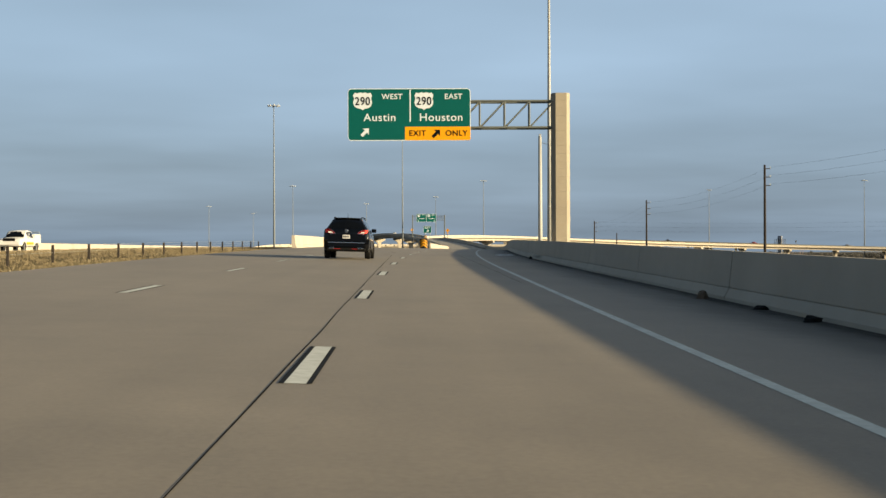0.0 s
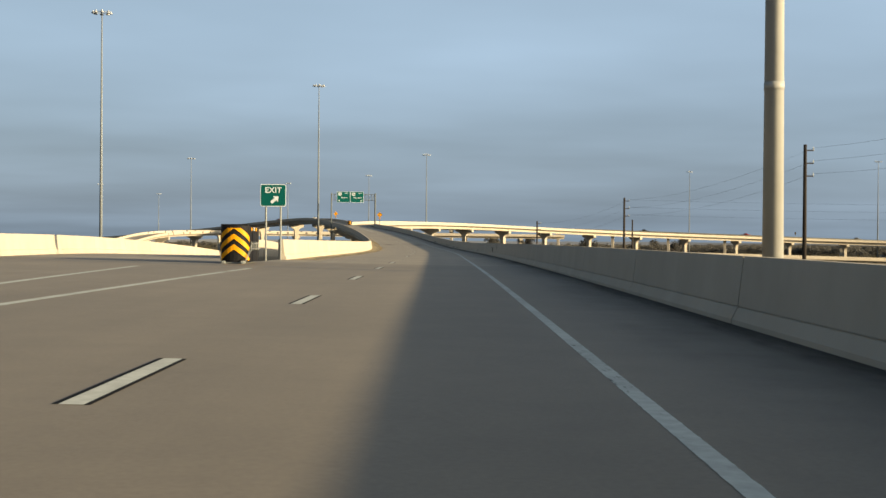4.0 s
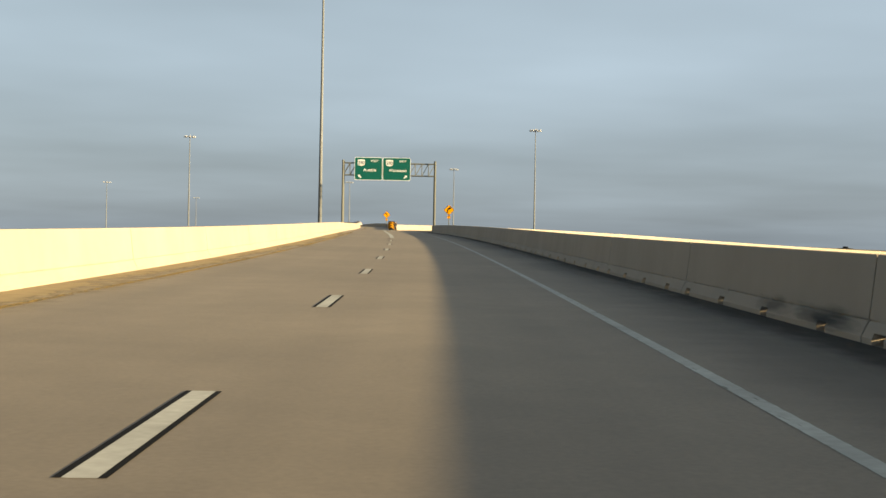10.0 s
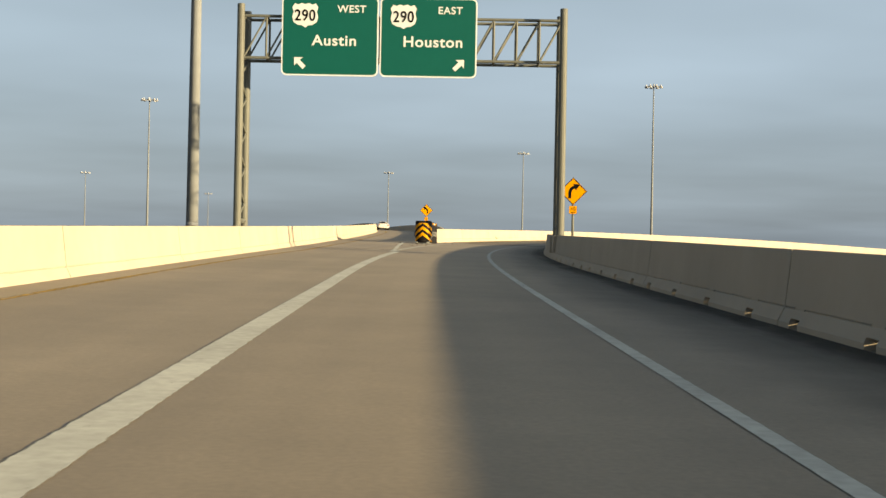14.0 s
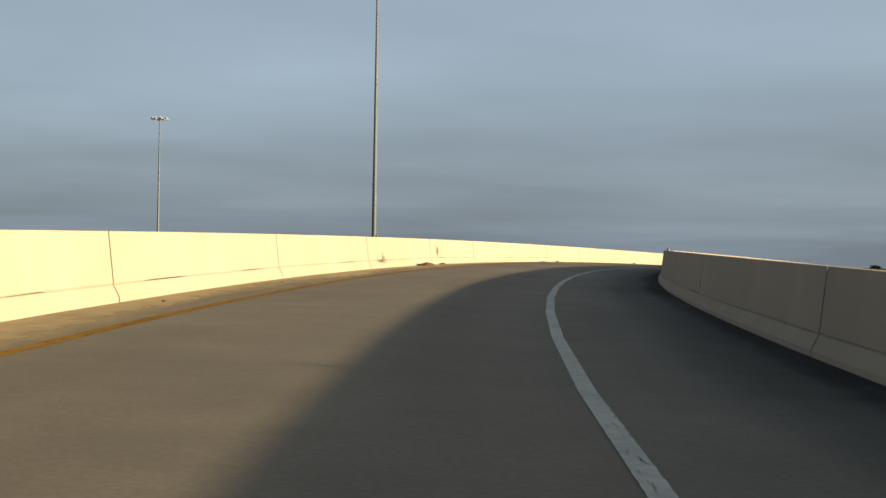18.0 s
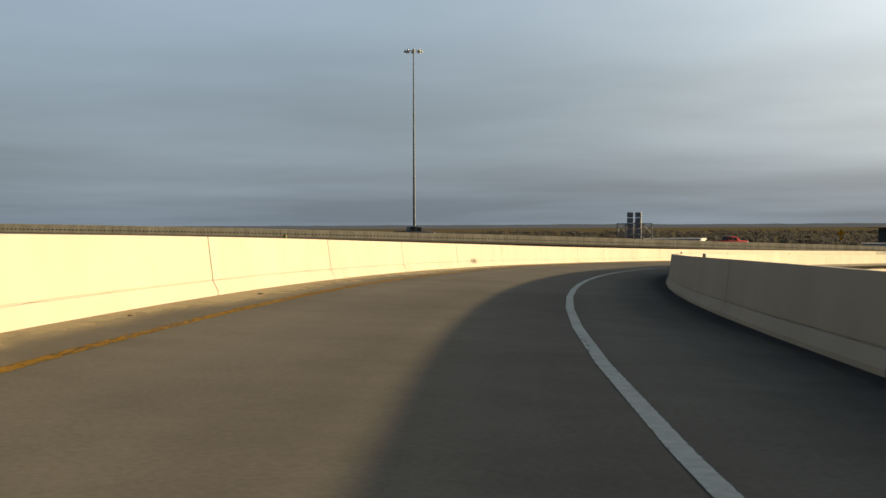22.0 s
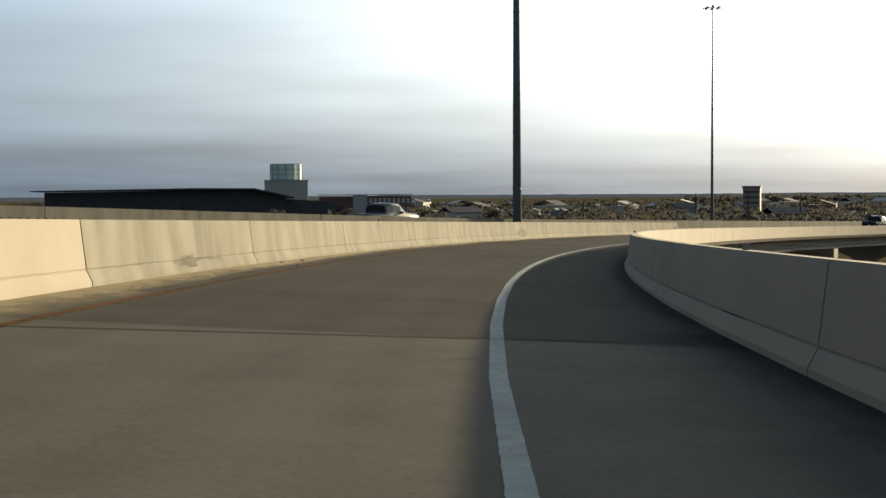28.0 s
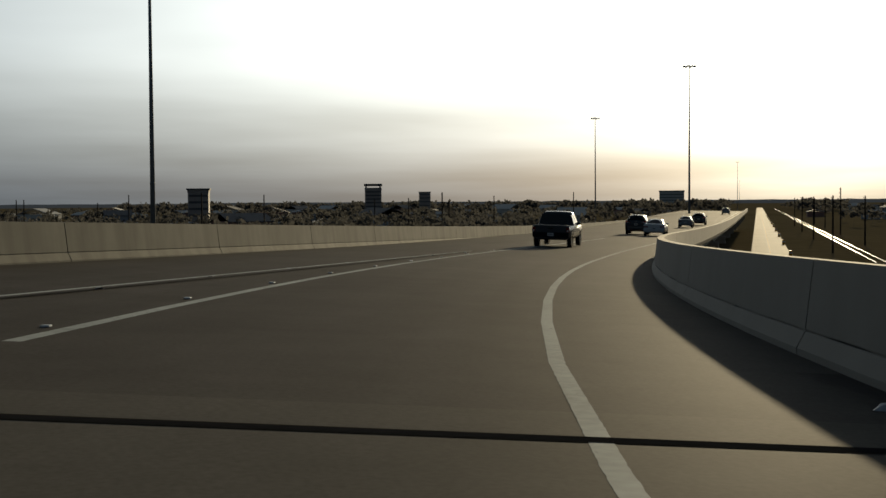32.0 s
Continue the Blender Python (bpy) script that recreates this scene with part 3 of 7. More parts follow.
def pier(road, s, ul, ur, label, depth=1.45):
    """A round-cornered column under a hammerhead cap."""
    m = road.matrix(s, 0, 0)
    top = [road.at(s, u, -depth - .0) for u in (ul, ur)]
    base = Vector(road.at(s, (ul + ur) / 2)); base.z = GROUND - 0.6
    root = tagged(new("bridge_pier"), label, "pier", group="bridge piers")
    root.matrix_world = Matrix.Translation(base) @ Matrix.Rotation(-road.heading(s), 4, "Z")
    zt = (top[0].z + top[1].z) / 2 - base.z
    half = (ur - ul) / 2
    tilt = (top[1].z - top[0].z) / (ur - ul)
    flare = min(3.2, zt * .5)
    foot = zt - 1.0 - flare
    bow = [(.85 + (half - .85) * (k / 6) ** 2.6, foot + flare * (k / 6) ** .62) for k in range(7)]
    pts = [(-half, zt - tilt * half), (half, zt + tilt * half)] + [(x, z + tilt * x * min(1.0, (z - foot) / flare)) for x, z in bow[::-1]] + [(-x, z - tilt * x * min(1.0, (z - foot) / flare)) for x, z in bow]
    part("cap", prism(pts, -.75, .75), M_GIRDER, root)
    part("column", bevelled(-.85, .85, -.72, .72, 0, foot + .01, .12), M_GIRDER, root)
    for f in (-.75, -.25, .25, .75):
        u = half * f
        part("bearing", bevelled(u - .25, u + .25, -.4, .4, zt + tilt * u, zt + tilt * u + .12, .01, 1), M_GIRDER, root)
    return root


girders(RAMP, 250, GORE2, approach_left, u_right, "girders_climb", "concrete beams under the climbing ramp")
girders(RAMP, GORE2, 950, u_left, u_right, "girders_curve", "sunlit concrete beams under the curving ramp")
girders(RAMP, 950, 1390, join_left, u_right, "girders_merge", "concrete beams under the joined highway")
girders(AUSTIN, GORE2, 880, lambda s: 0.0, lambda s: AUSTIN_W, "girders_branch", "shaded concrete beams under the branch ramp")
girders(HIGHWAY, 200, 900, lambda s: 0.0, lambda s: HWY_W, "girders_highway", "sunlit concrete beams under the highway bridge", depth=1.0)
girders(BRIDGE, -300, 0, lambda s: -BRIDGE_W, lambda s: 0.0, "girders_bridge", "dark concrete beams under the neighbouring bridge")
for s in range(280, 541, 30):
    pier(RAMP, s, approach_left(s) + .3, u_right(s) - .3, "grey concrete bridge pier under the climbing ramp")
for s in range(576, 950, 30):
    pier(RAMP, s, u_left(s) + .3, u_right(s) - .3, "pale concrete hammerhead pier under the curving ramp")
for s in range(980, 1390, 30):
    pier(RAMP, s, join_left(s) + .3, u_right(s) - .3, "concrete pier under the joined highway")
for s in range(606, 830, 48):
    pier(AUSTIN, s, .3, AUSTIN_W - .3, "shaded concrete pier under the branch ramp")
for s in range(230, 330, 24):
    pier(HIGHWAY, s, .3, HWY_W - .3, "round-cornered concrete pier under the highway bridge", depth=1.1)
for s in range(-286, 0, 30):
    pier(BRIDGE, s, -BRIDGE_W + .3, -.3, "dark concrete pier under the neighbouring bridge")

# the cross highway that passes below the ramps
CROSS = Road(-260, 553, -1.7, 88, 0, 520, [(0, 0), (520, .2)], [(0, 1.5), (120, 1.6), (200, .4), (260, -.8), (330, -2.2), (520, -2.0)], [(0, 1), (520, 1)])
tagged(deck(CROSS, 250, 520, lambda s: -9.0, lambda s: 0.0, "road_cross"), "concrete deck of the cross highway below the ramps", "road", kind="structure")
girders(CROSS, 250, 520, lambda s: -9.0, lambda s: 0.0, "girders_cross", "sunlit concrete beams of the cross highway", depth=.9)
for s in range(264, 330, 24):
    pier(CROSS, s, -8.7, -.3, "sunlit concrete pier under the cross highway", depth=1.0)

# loop ramp that rises from the ground beyond the highway and turns under the branch
LOOP = Road(-87, 500, GROUND + .1, 2, 0, 420, [(0, 0), (160, 0), (205, 11.5), (300, 11.5), (335, 0), (420, 0)],
            [(0, 2.0), (60, 5.4), (190, 5.6), (240, 1.0), (270, -.2), (420, -.5)], [(0, 2), (160, 2), (210, 5), (300, 5), (420, 2)])
tagged(deck(LOOP, 0, 420, lambda s: -9.0, lambda s: 0.0, "road_loop"), "concrete deck of a rising loop ramp", "road", kind="structure")
girders(LOOP, 90, 420, lambda s: -9.0, lambda s: 0.0, "girders_loop", "sunlit concrete beams of the loop ramp", depth=1.0)
for s in range(118, 400, 28):
    pier(LOOP, s, -8.7, -.3, "pale concrete hammerhead pier under the loop ramp", depth=1.1)

# ---- barriers, panel by panel ----
PANEL = 10.0
KNOWN_CURVE = (618.2, 635.65, 653.6, 693.8, 743.65, 753.95, 761.7, 779.5, 789.8, 810.95, 843.2)


def joint_list(s0, s1, known):
    """Joints at the known places, with even panels of about ten metres between them."""
    marks = [s0] + sorted(known) + [s1]
    out = []
    for a, b in zip(marks, marks[1:]):
        n = max(1, int(round((b - a) / 10.1)))
        out += [a + (b - a) * k / n for k in range(1, n + 1)]
    return out


def barrier(name, label, road, s0, s1, toe, side, first=None, slots=None, mat=M_WALL, known=None):
    root = tagged(new(name), label, "barrier", kind="structure")
    if slots:
        # added low sill, out of sight, that keeps low sun out of the drain slots
        sill = lambda c: [(toe(c) + side * a, z) for a, z in ((.345, -.2), (.345, .112), (.415, .112), (.415, -.2))][::-side]
        sweep("sill", road, slots[0] - 8, slots[1] + 8, sill, mat, root, step=3.0)
    joints = joint_list(s0, s1, known) if known else None
    # filled core behind the open joints
    q = s0
    while q < s1 - .3:
        r = min(q + 90, s1)
        low = .15 if slots and r > slots[0] - 95 and q < slots[1] + 5 else -.2
        core = lambda c: [(toe(c) + side * a, z) for a, z in ((.035 if low < 0 else .075, low), (.035 if low < 0 else .075, max(.06, low + .01)), (.115, .27), (.195, BAR - .03), (.375, BAR - .03), (.375, low))][::-side]
        sweep("core", road, q + .05, r - .05, core, M_FILLER, root, step=3.0)
        q = r
    s = s0
    if joints:
        first = joints.pop(0)
    e = first if known else s0 + ((first if first is not None else s0) - s0) % PANEL or s0 + PANEL
    while s < s1 - .3:
        e = min(e, s1)
        if slots and slots[0] < s < slots[1]:
            # drain slots cut through the foot of the panel
            verts, faces = [], []
            cuts, q = [s + .02], s + 1.3
            while q + .36 < e - .2:
                cuts += [q, q + .36]
                q += 2.65
            cuts.append(e - .02)
            for i in range(len(cuts) - 1):
                low = i % 2 == 1
                prof = barrier_profile(0, side, 0.13 if low else 0.0)
                if low:
                    prof = [(side * a, z) for a, z in ((.03, .13), (.085, .24), (.17, BAR), (.40, BAR), (.40, .13))]
                    prof = prof if side < 0 else prof[::-1]
                base = len(verts)
                m = len(prof)
                for c in (cuts[i], cuts[i + 1]):
                    verts += [road.at(c, toe(c) + a, z) for a, z in prof]
                for j in range(m):
                    a, b = base + j, base + (j + 1) % m
                    faces.append((a, b, b + m, a + m))
                faces += [tuple(range(base + m - 1, base - 1, -1)), tuple(range(base + m, base + 2 * m))]
            mesh_of("panel", verts, faces, M_WALL, root)
        else:
            sweep("panel", road, s + .022, e - .022, lambda q: barrier_profile(toe(q), side), mat, root, step=2.6)
        s, e = e, (joints.pop(0) if joints and len(joints) else e + PANEL) if known else e + PANEL
    return root


barrier("barrier_right", "grey concrete safety barrier along the ramp's inner edge, stained near the foot", RAMP, -20, 1390, u_right, 1, known=(198.2, 213.9, 412.8), slots=(262, 545))
barrier("barrier_left_climb", "sunlit cream concrete barrier on the outer side of the climb", RAMP, GORE1 + 6, 460, u_left, -1, known=(224.3, 252.6, 291.1, 310.2, 327.9, 419.95))
barrier("barrier_branch_left", "sunlit concrete barrier that follows the left branch", AUSTIN, 460, 940, lambda s: 0.0, -1)
barrier("barrier_branch_right", "concrete barrier on the left branch's right side", AUSTIN, GORE2 + 4, 940, lambda s: AUSTIN_W if s > 556 else 5.95 + (s - 546) * .12, 1)
barrier("barrier_left_curve", "sunlit cream concrete barrier round the outside of the curve", RAMP, GORE2 + .4, 853.6, u_left, -1, known=KNOWN_CURVE)
barrier("barrier_left_end", "streaky weathered concrete barrier at the end of the curve", RAMP, 853.6, 955, u_left, -1, mat=M_WALL_OLD, known=(914.9, 925.4, 935.2))
barrier("barrier_highway_start", "sunlit pale barrier where the highway bridge begins", RAMP, 92, 185, hwy_edge, -1)
barrier("barrier_highway_left", "sunlit pale barrier on the highway's far side", HIGHWAY, 185, 900, lambda s: 0.0, -1)
barrier("barrier_highway_right", "sunlit barrier on the highway bridge", HIGHWAY, 192, 900, lambda s: HWY_W, 1)
barrier("barrier_bridge_right", "weathered grey parapet of the neighbouring bridge, facing the ramp", BRIDGE, -300, -1, lambda s: 0.0, 1, mat=M_WALL_OLD)
barrier("barrier_bridge_left", "grey concrete barrier on the far side of the joined highway", BRIDGE, -300, 420, lambda s: -BRIDGE_W, -1, mat=M_WALL_OLD)
barrier("barrier_cross_right", "sunlit concrete parapet of the cross highway", CROSS, 250, 520, lambda s: 0.0, 1)
barrier("barrier_cross_left", "sunlit concrete barrier on the cross highway's far side", CROSS, 250, 520, lambda s: -9.0, -1)
barrier("barrier_loop_right", "sunlit cream parapet along the loop ramp's near side", LOOP, 0, 420, lambda s: 0.0, 1)
barrier("barrier_loop_left", "sunlit cream barrier on the loop ramp's far side", LOOP, 0, 420, lambda s: -9.0, -1)

# ---- road markings ----


def strip(name, road, s0, s1, left, right, mat, z, ends):
    """A flat ribbon on a deck whose "line" coordinates run across it and along it in metres."""
    n = max(1, int(math.ceil((s1 - s0) / 2.5)))
    ss = [s0 + (s1 - s0) * i / n for i in range(n + 1)]
    verts = [road.at(s, f(s), z) for s in ss for f in (left, right)]
    ob = mesh_of(name, verts, [(2 * i, 2 * i + 1, 2 * i + 3, 2 * i + 2) for i in range(n)], mat)
    uv = ob.data.uv_layers.new(name="line")
    for loop in ob.data.loops:
        i = loop.vertex_index
        uv.data[loop.index].uv = (ends[i % 2], ss[i // 2])
    return ob


def marking(name, road, s0, s1, u, width, mat, label, z=0.004, group=""):
    off = u if callable(u) else (lambda s: u)
    half = width / 2 / .85
    ob = strip(name, road, s0, s1, lambda s: off(s) - half, lambda s: off(s) + half, mat, z, (-1.0, 1.0))
    return tagged(ob, label, "road marking", group, kind="structure")


EDGE = ((-20, 0), (5, 0), (35, .09), (103, .08), (160, .02), (205, -.05), (272, .05), (368, .085), (432, .045), (522, .03), (640, -.03), (720, 0), (864, -.03), (895, .0), (955, .02))
marking("edge_line_right", RAMP, -20, 955, lambda s: float(np.interp(s, *zip(*EDGE))), .145, M_EDGE, "worn white edge line on concrete")
marking("edge_line_merge", RAMP, 955, 1390, lambda s: .02 + min(0.4, (s - 955) * .01), .15, M_EDGE, "white edge line of the joined highway")


def dash(s, road=RAMP, u=-3.76):
    root = tagged(new("lane_dash"), "white lane dash with black borders on concrete", "road marking", "lane dashes", kind="structure")
    for k, (a, b, mat) in enumerate(((-.082, .082, M_WHITE), (.083, .125, M_BLACK), (-.125, -.083, M_BLACK))):
        sweep("stripe" if k == 0 else "border", road, s, s + 3.05, lambda q: [(u + b, .005), (u + a, .005)], mat, root, step=1.6, closed=False)


for n in range(-1, 16):
    dash(4.5 + 12.192 * n)
for n in range(0, 17):
    dash(213.06 + 12.192 * n)
for n in range(0, 13):      # second lane line of the highway
    q = 4.3 + 12.192 * n
    dash(q, RAMP, hwy_edge(q) + 3.95)
for n in range(0, 30):
    dash(195 + 12.192 * n, HIGHWAY, 4.2)
marking("gore_line_ramp", RAMP, 118, 172, lambda s: -7.75, .2, M_EDGE, "solid white gore line beside the exit ramp")
marking("gore_line_highway", RAMP, 122, 172, lambda s: -7.95 - max(0.0, (s - 126)) * .075, .2, M_EDGE, "solid white gore line beside the highway")
LINE_U = -3.68
marking("lane_line_solid", RAMP, 421.4, 512, lambda s: LINE_U - max(0, s - 480) * .008, .31, M_EDGE, "wide solid white line between the parting lanes")
marking("gore_line_right", RAMP, 512, 552, lambda s: -4.15 - (s - 512) * .014, .2, M_EDGE, "white line along the curve's outer side before the nose")
marking("gore_line_left", RAMP, 512, 544, lambda s: -4.2 - max(0, s - 512) ** 1.35 * .0335, .2, M_EDGE, "white line leading into the left branch")
marking("yellow_line_climb", RAMP, 192, 455, lambda s: u_left(s) + 1.15, .15, M_YELLOW_DUSTY, "dusty yellow edge line")
marking("yellow_line_gore", RAMP, 455, 546, lambda s: approach_left(s) + 1.15, .15, M_YELLOW_DUSTY, "dusty yellow edge line before the branch")
marking("yellow_line_branch", AUSTIN, 546, 940, 1.15, .15, M_YELLOW_DUSTY, "dusty yellow edge line on the branch")
marking("yellow_line_end", RAMP, 800, 948, lambda s: u_left(s) + 1.2, .15, M_YELLOW_OLD, "brown worn-out yellow edge line")
marking("yellow_line_curve", RAMP, 552, 800, lambda s: u_left(s) + 1.2 + max(0, 560 - s) * .03, .15, M_YELLOW, "orange-yellow edge line round the curve")
marking("merge_line", RAMP, 955, 1040, lambda s: -4.85 + min(0.5, max(0, s - 955) * .008), .18, M_EDGE, "white line between the joining roadways")
marking("yellow_line_bridge", BRIDGE, -300, 300, lambda s: -BRIDGE_W + 1.1, .15, M_YELLOW_DUSTY, "faded yellow edge line along the bridge")
marking("white_line_bridge", BRIDGE, -300, 45, lambda s: -1.5, .15, M_EDGE, "white edge line on the neighbouring bridge")
marking("yellow_line_highway", HIGHWAY, 190, 900, 1.0, .15, M_YELLOW_DUSTY, "yellow edge line on the highway bridge")

# saw-cut joints that run along the highway lanes, and expansion joints across the decks
def cut(name, x, y0, y1, label):
    n = int((y1 - y0) / 3)
    verts, faces = [], []
    for i in range(n + 1):
        y = y0 + (y1 - y0) * i / n
        z = RAMP.at(y, x - RAMP.at(y).x).z + .0035
        w = .006 + .004 * noise.noise((x, y * .7, 0))
        wob = .02 * noise.noise((y * .35, x, 3))
        verts += [(x + wob - w, y, z), (x + wob + w, y, z)]
    for i in range(n):
        faces.append((2 * i, 2 * i + 1, 2 * i + 3, 2 * i + 2))
    return tagged(mesh_of(name, verts, faces, M_JOINT), label, "road joint", kind="structure")


cut("lane_joint", -3.93, -18, 62, "thin dark sealed joint between highway lanes")
cut("lane_joint", -0.2, 26, 128, "thin dark sealed joint cut along the concrete")


def expansion_joint(s, ul, ur, road=RAMP, w=.04, skew=0.0):
    root = tagged(new("expansion_joint"), "dark rubber expansion joint with steel edges across the deck", "road joint", "expansion joints", kind="structure")
    for name, a, b, mat, z in (("seal", -w / 2, w / 2, M_JOINT, .007), ("steel_edge", w / 2, w / 2 + .02, M_STEEL_DARK, .006), ("steel_edge", -w / 2 - .02, -w / 2, M_STEEL_DARK, .006)):
        n = 8
        us = [ul + (ur - ul) * i / n for i in range(n + 1)]
        verts = [road.at(s + d + skew * u, u, z) for u in us for d in (a, b)]
        mesh_of(name, verts, [(2 * i, 2 * i + 1, 2 * i + 3, 2 * i + 2) for i in range(n)], mat, root)


M_STEEL_DARK = material("joint_steel", (0.025, 0.024, 0.022), rough=0.9, metal=0.0, var=0.2, scale=4)
M_STEEL_DARK.node_tree.nodes["Principled BSDF"].inputs["Specular IOR Level"].default_value = .0
for s, k in ((197, 0), (310.1, .1), (410.4, .15), (516.0, .03)):
    expansion_joint(s, approach_left(s), u_right(s), skew=k)
SKEW = {550.7: .25, 848.2: .18}
for s in (550.7, 651.0, 753.65, 848.2):
    expansion_joint(s, u_left(s), u_right(s), skew=SKEW.get(s, 0.0), w=.01 if s > 800 else .04)
expansion_joint(950.9, join_left(951), u_right(951), w=.15)

# ---- lettering and signs ----


def lettering(name, text, size, mat, parent, x, y, z, align="CENTER", bold=0.0, wide=1.0):
    """Writing that stands upright in the x-z plane and faces -y."""
    cu = bpy.data.curves.new("writing", "FONT")
    cu.body, cu.size, cu.align_x, cu.align_y = text, size, align, "CENTER"
    cu.offset, cu.extrude = bold, 0.004
    cu.space_character = 1.09
    tmp = bpy.data.objects.new("writing", cu)
    scene.collection.objects.link(tmp)
    bpy.context.view_layer.update()
    me = bpy.data.meshes.new_from_object(tmp.evaluated_get(bpy.context.evaluated_depsgraph_get()))
    bpy.data.objects.remove(tmp)
    bpy.data.curves.remove(cu)
    me.transform(Matrix.Diagonal((wide, 1, 1, 1)))
    me.transform(Matrix.Rotation(radians(90), 4, "X"))
    me.materials.clear()
    me.materials.append(mat)
    ob = new(name, me)
    ob.parent = parent
    ob.location = (x, y, z)
    return ob


def rounded(w, h, r, n=5):
    pts = []
    for cx, cz, a0 in ((w / 2 - r, h / 2 - r, 0), (-w / 2 + r, h / 2 - r, 90), (-w / 2 + r, -h / 2 + r, 180), (w / 2 - r, -h / 2 + r, 270)):
        for i in range(n + 1):
            a = radians(a0 + 90 * i / n)
            pts.append((cx + r * math.cos(a), cz + r * math.sin(a)))
    return pts


def shifted(pts, x, z, k=1.0):
    return [(x + a * k, z + b * k) for a, b in pts]


SHIELD = [(-.50, .30), (-.40, .45), (-.28, .40), (-.14, .46), (0, .42), (.14, .46), (.28, .40), (.40, .45), (.50, .30), (.45, .12), (.50, -.08),
          (.44, -.28), (.28, -.38), (.12, -.40), (0, -.48), (-.12, -.40), (-.28, -.38), (-.44, -.28), (-.50, -.08), (-.45, .12)]


def arrow_points(angle, size):
    pts = [(0, .5), (.42, .06), (.15, .1), (.15, -.5), (-.15, -.5), (-.15, .1), (-.42, .06)]
    c, s = math.cos(radians(angle)), math.sin(radians(angle))
    return [((x * c - z * s) * size, (x * s + z * c) * size) for x, z in pts]


def route_panel(root, w, h, x, z, word, place, arrow_x, arrow_angle, frame_on=True, arrow=True, k=1.0):
    """A green guide panel with border, route shield, direction word and destination."""
    if frame_on:
        part("border", prism(shifted(rounded(w, h, .22), x, z), -.03, 0), M_SIGNWHITE, root)
        part("panel", prism(shifted(rounded(w - .12, h - .12, .18), x, z), -.036, -.031), M_GREEN, root)
    sx = x - w * .26
    part("route_shield", prism(shifted(SHIELD, sx, z + h * .26, 1.12 * k), -.046, -.038), M_SIGNWHITE, root, "white route shield")
    lettering("route_number", "290", .68 * k, M_SIGNBLACK, root, sx, -.056, z + h * .25, bold=.008, wide=.84)
    lettering("direction_word", word, .44 * k, M_SIGNWHITE, root, x + w * .22, -.04, z + h * .34, bold=.006, wide=1.02)
    lettering("place_word", place, .64 * k, M_SIGNWHITE, root, x + w * .02 + (.1 if frame_on else 0), -.04, z - h * .06, bold=.010 if frame_on else .004, wide=1.06)
    if arrow:
        part("arrow", prism(shifted(arrow_points(arrow_angle, .62 * k), arrow_x, z - h * .335), -.044, -.038), M_SIGNWHITE, root)


def truss(root, x0, x1, z0, z1, y0, y1, bays, r=.065, M_STEEL=M_GANTRY):
    for y in (y0, y1):
        for z in (z0, z1):
            bm = bmesh.new()
            tube(bm, (x0, y, z), (x1, y, z), r)
            part("chord", bm, M_STEEL, root)
    step = (x1 - x0) / bays
    for i in range(bays + 1):
        x = x0 + i * step
        for y in (y0, y1):
            bm = bmesh.new(); tube(bm, (x, y, z0), (x, y, z1), r * .7, seg=8); part("strut", bm, M_STEEL, root)
            if i < bays:
                bm = bmesh.new()
                tube(bm, (x, y, z0 if i % 2 == 0 else z0), (x + step, y, z1), r * .6, seg=8)
                part("diagonal", bm, M_STEEL, root)
        for z in (z0, z1):
            bm = bmesh.new(); tube(bm, (x, y0, z), (x, y1, z), r * .6, seg=8); part("cross_bar", bm, M_STEEL, root)


M_COLUMN = material("sign_column_concrete", (0.175, 0.155, 0.118), rough=0.85, var=0.14, scale=1.2, bump=.3, bump_scale=12)
# cantilever sign over the exit lanes
root = tagged(new("cantilever_sign"), "green guide sign on a truss arm from a tan column", "road sign")
root.matrix_world = pose(0, 69.9, 0, 0, 0, -1.5)
W1, H1, X1, Z1 = 7.25, 3.08, -3.0, 9.42
part("border", prism(shifted(rounded(W1, H1, .22), X1, Z1), -.03, 0), M_SIGNWHITE, root)
part("panel", prism(shifted(rounded(W1 - .08, H1 - .08, .19), X1, Z1), -.036, -.031), M_GREEN, root)
part("divider", prism([(X1 + .02, Z1 + H1 / 2 - .08), (X1 + .09, Z1 + H1 / 2 - .08), (X1 + .09, Z1 - .42), (X1 + .02, Z1 - .42)], -.042, -.037), M_SIGNWHITE, root)
route_panel(root, 3.62, 3.08, X1 - 1.81, Z1, "WEST", "Austin", X1 - 2.6, -45, False)
route_panel(root, 3.62, 3.08, X1 + 1.81, Z1, "EAST", "Houston", 0, 0, False, False)
part("exit_panel", prism(shifted(rounded(3.86, .80, .05), X1 + 1.68, Z1 - 1.12), -.043, -.037), M_SIGNYELLOW, root, "yellow exit-only panel")
lettering("exit_word", "EXIT", .46, M_SIGNBLACK, root, X1 + .48, -.048, Z1 - 1.12, bold=.008)
lettering("only_word", "ONLY", .46, M_SIGNBLACK, root, X1 + 2.78, -.048, Z1 - 1.12, bold=.008)
part("exit_arrow", prism(shifted(arrow_points(-45, .62), X1 + 1.6, Z1 - 1.12), -.052, -.044), M_SIGNBLACK, root)
truss(root, X1 - 3.2, 5.6, 8.68, 10.25, .35, 1.15, 8)
for q in (X1 - 3, X1 - 1, X1 + 1, X1 + 3):
    part("hanger", bevelled(q - .05, q + .05, .0, .36, Z1 - 1.3, Z1 + 1.3, .01, 1), M_STEEL, root)
n_block = 34
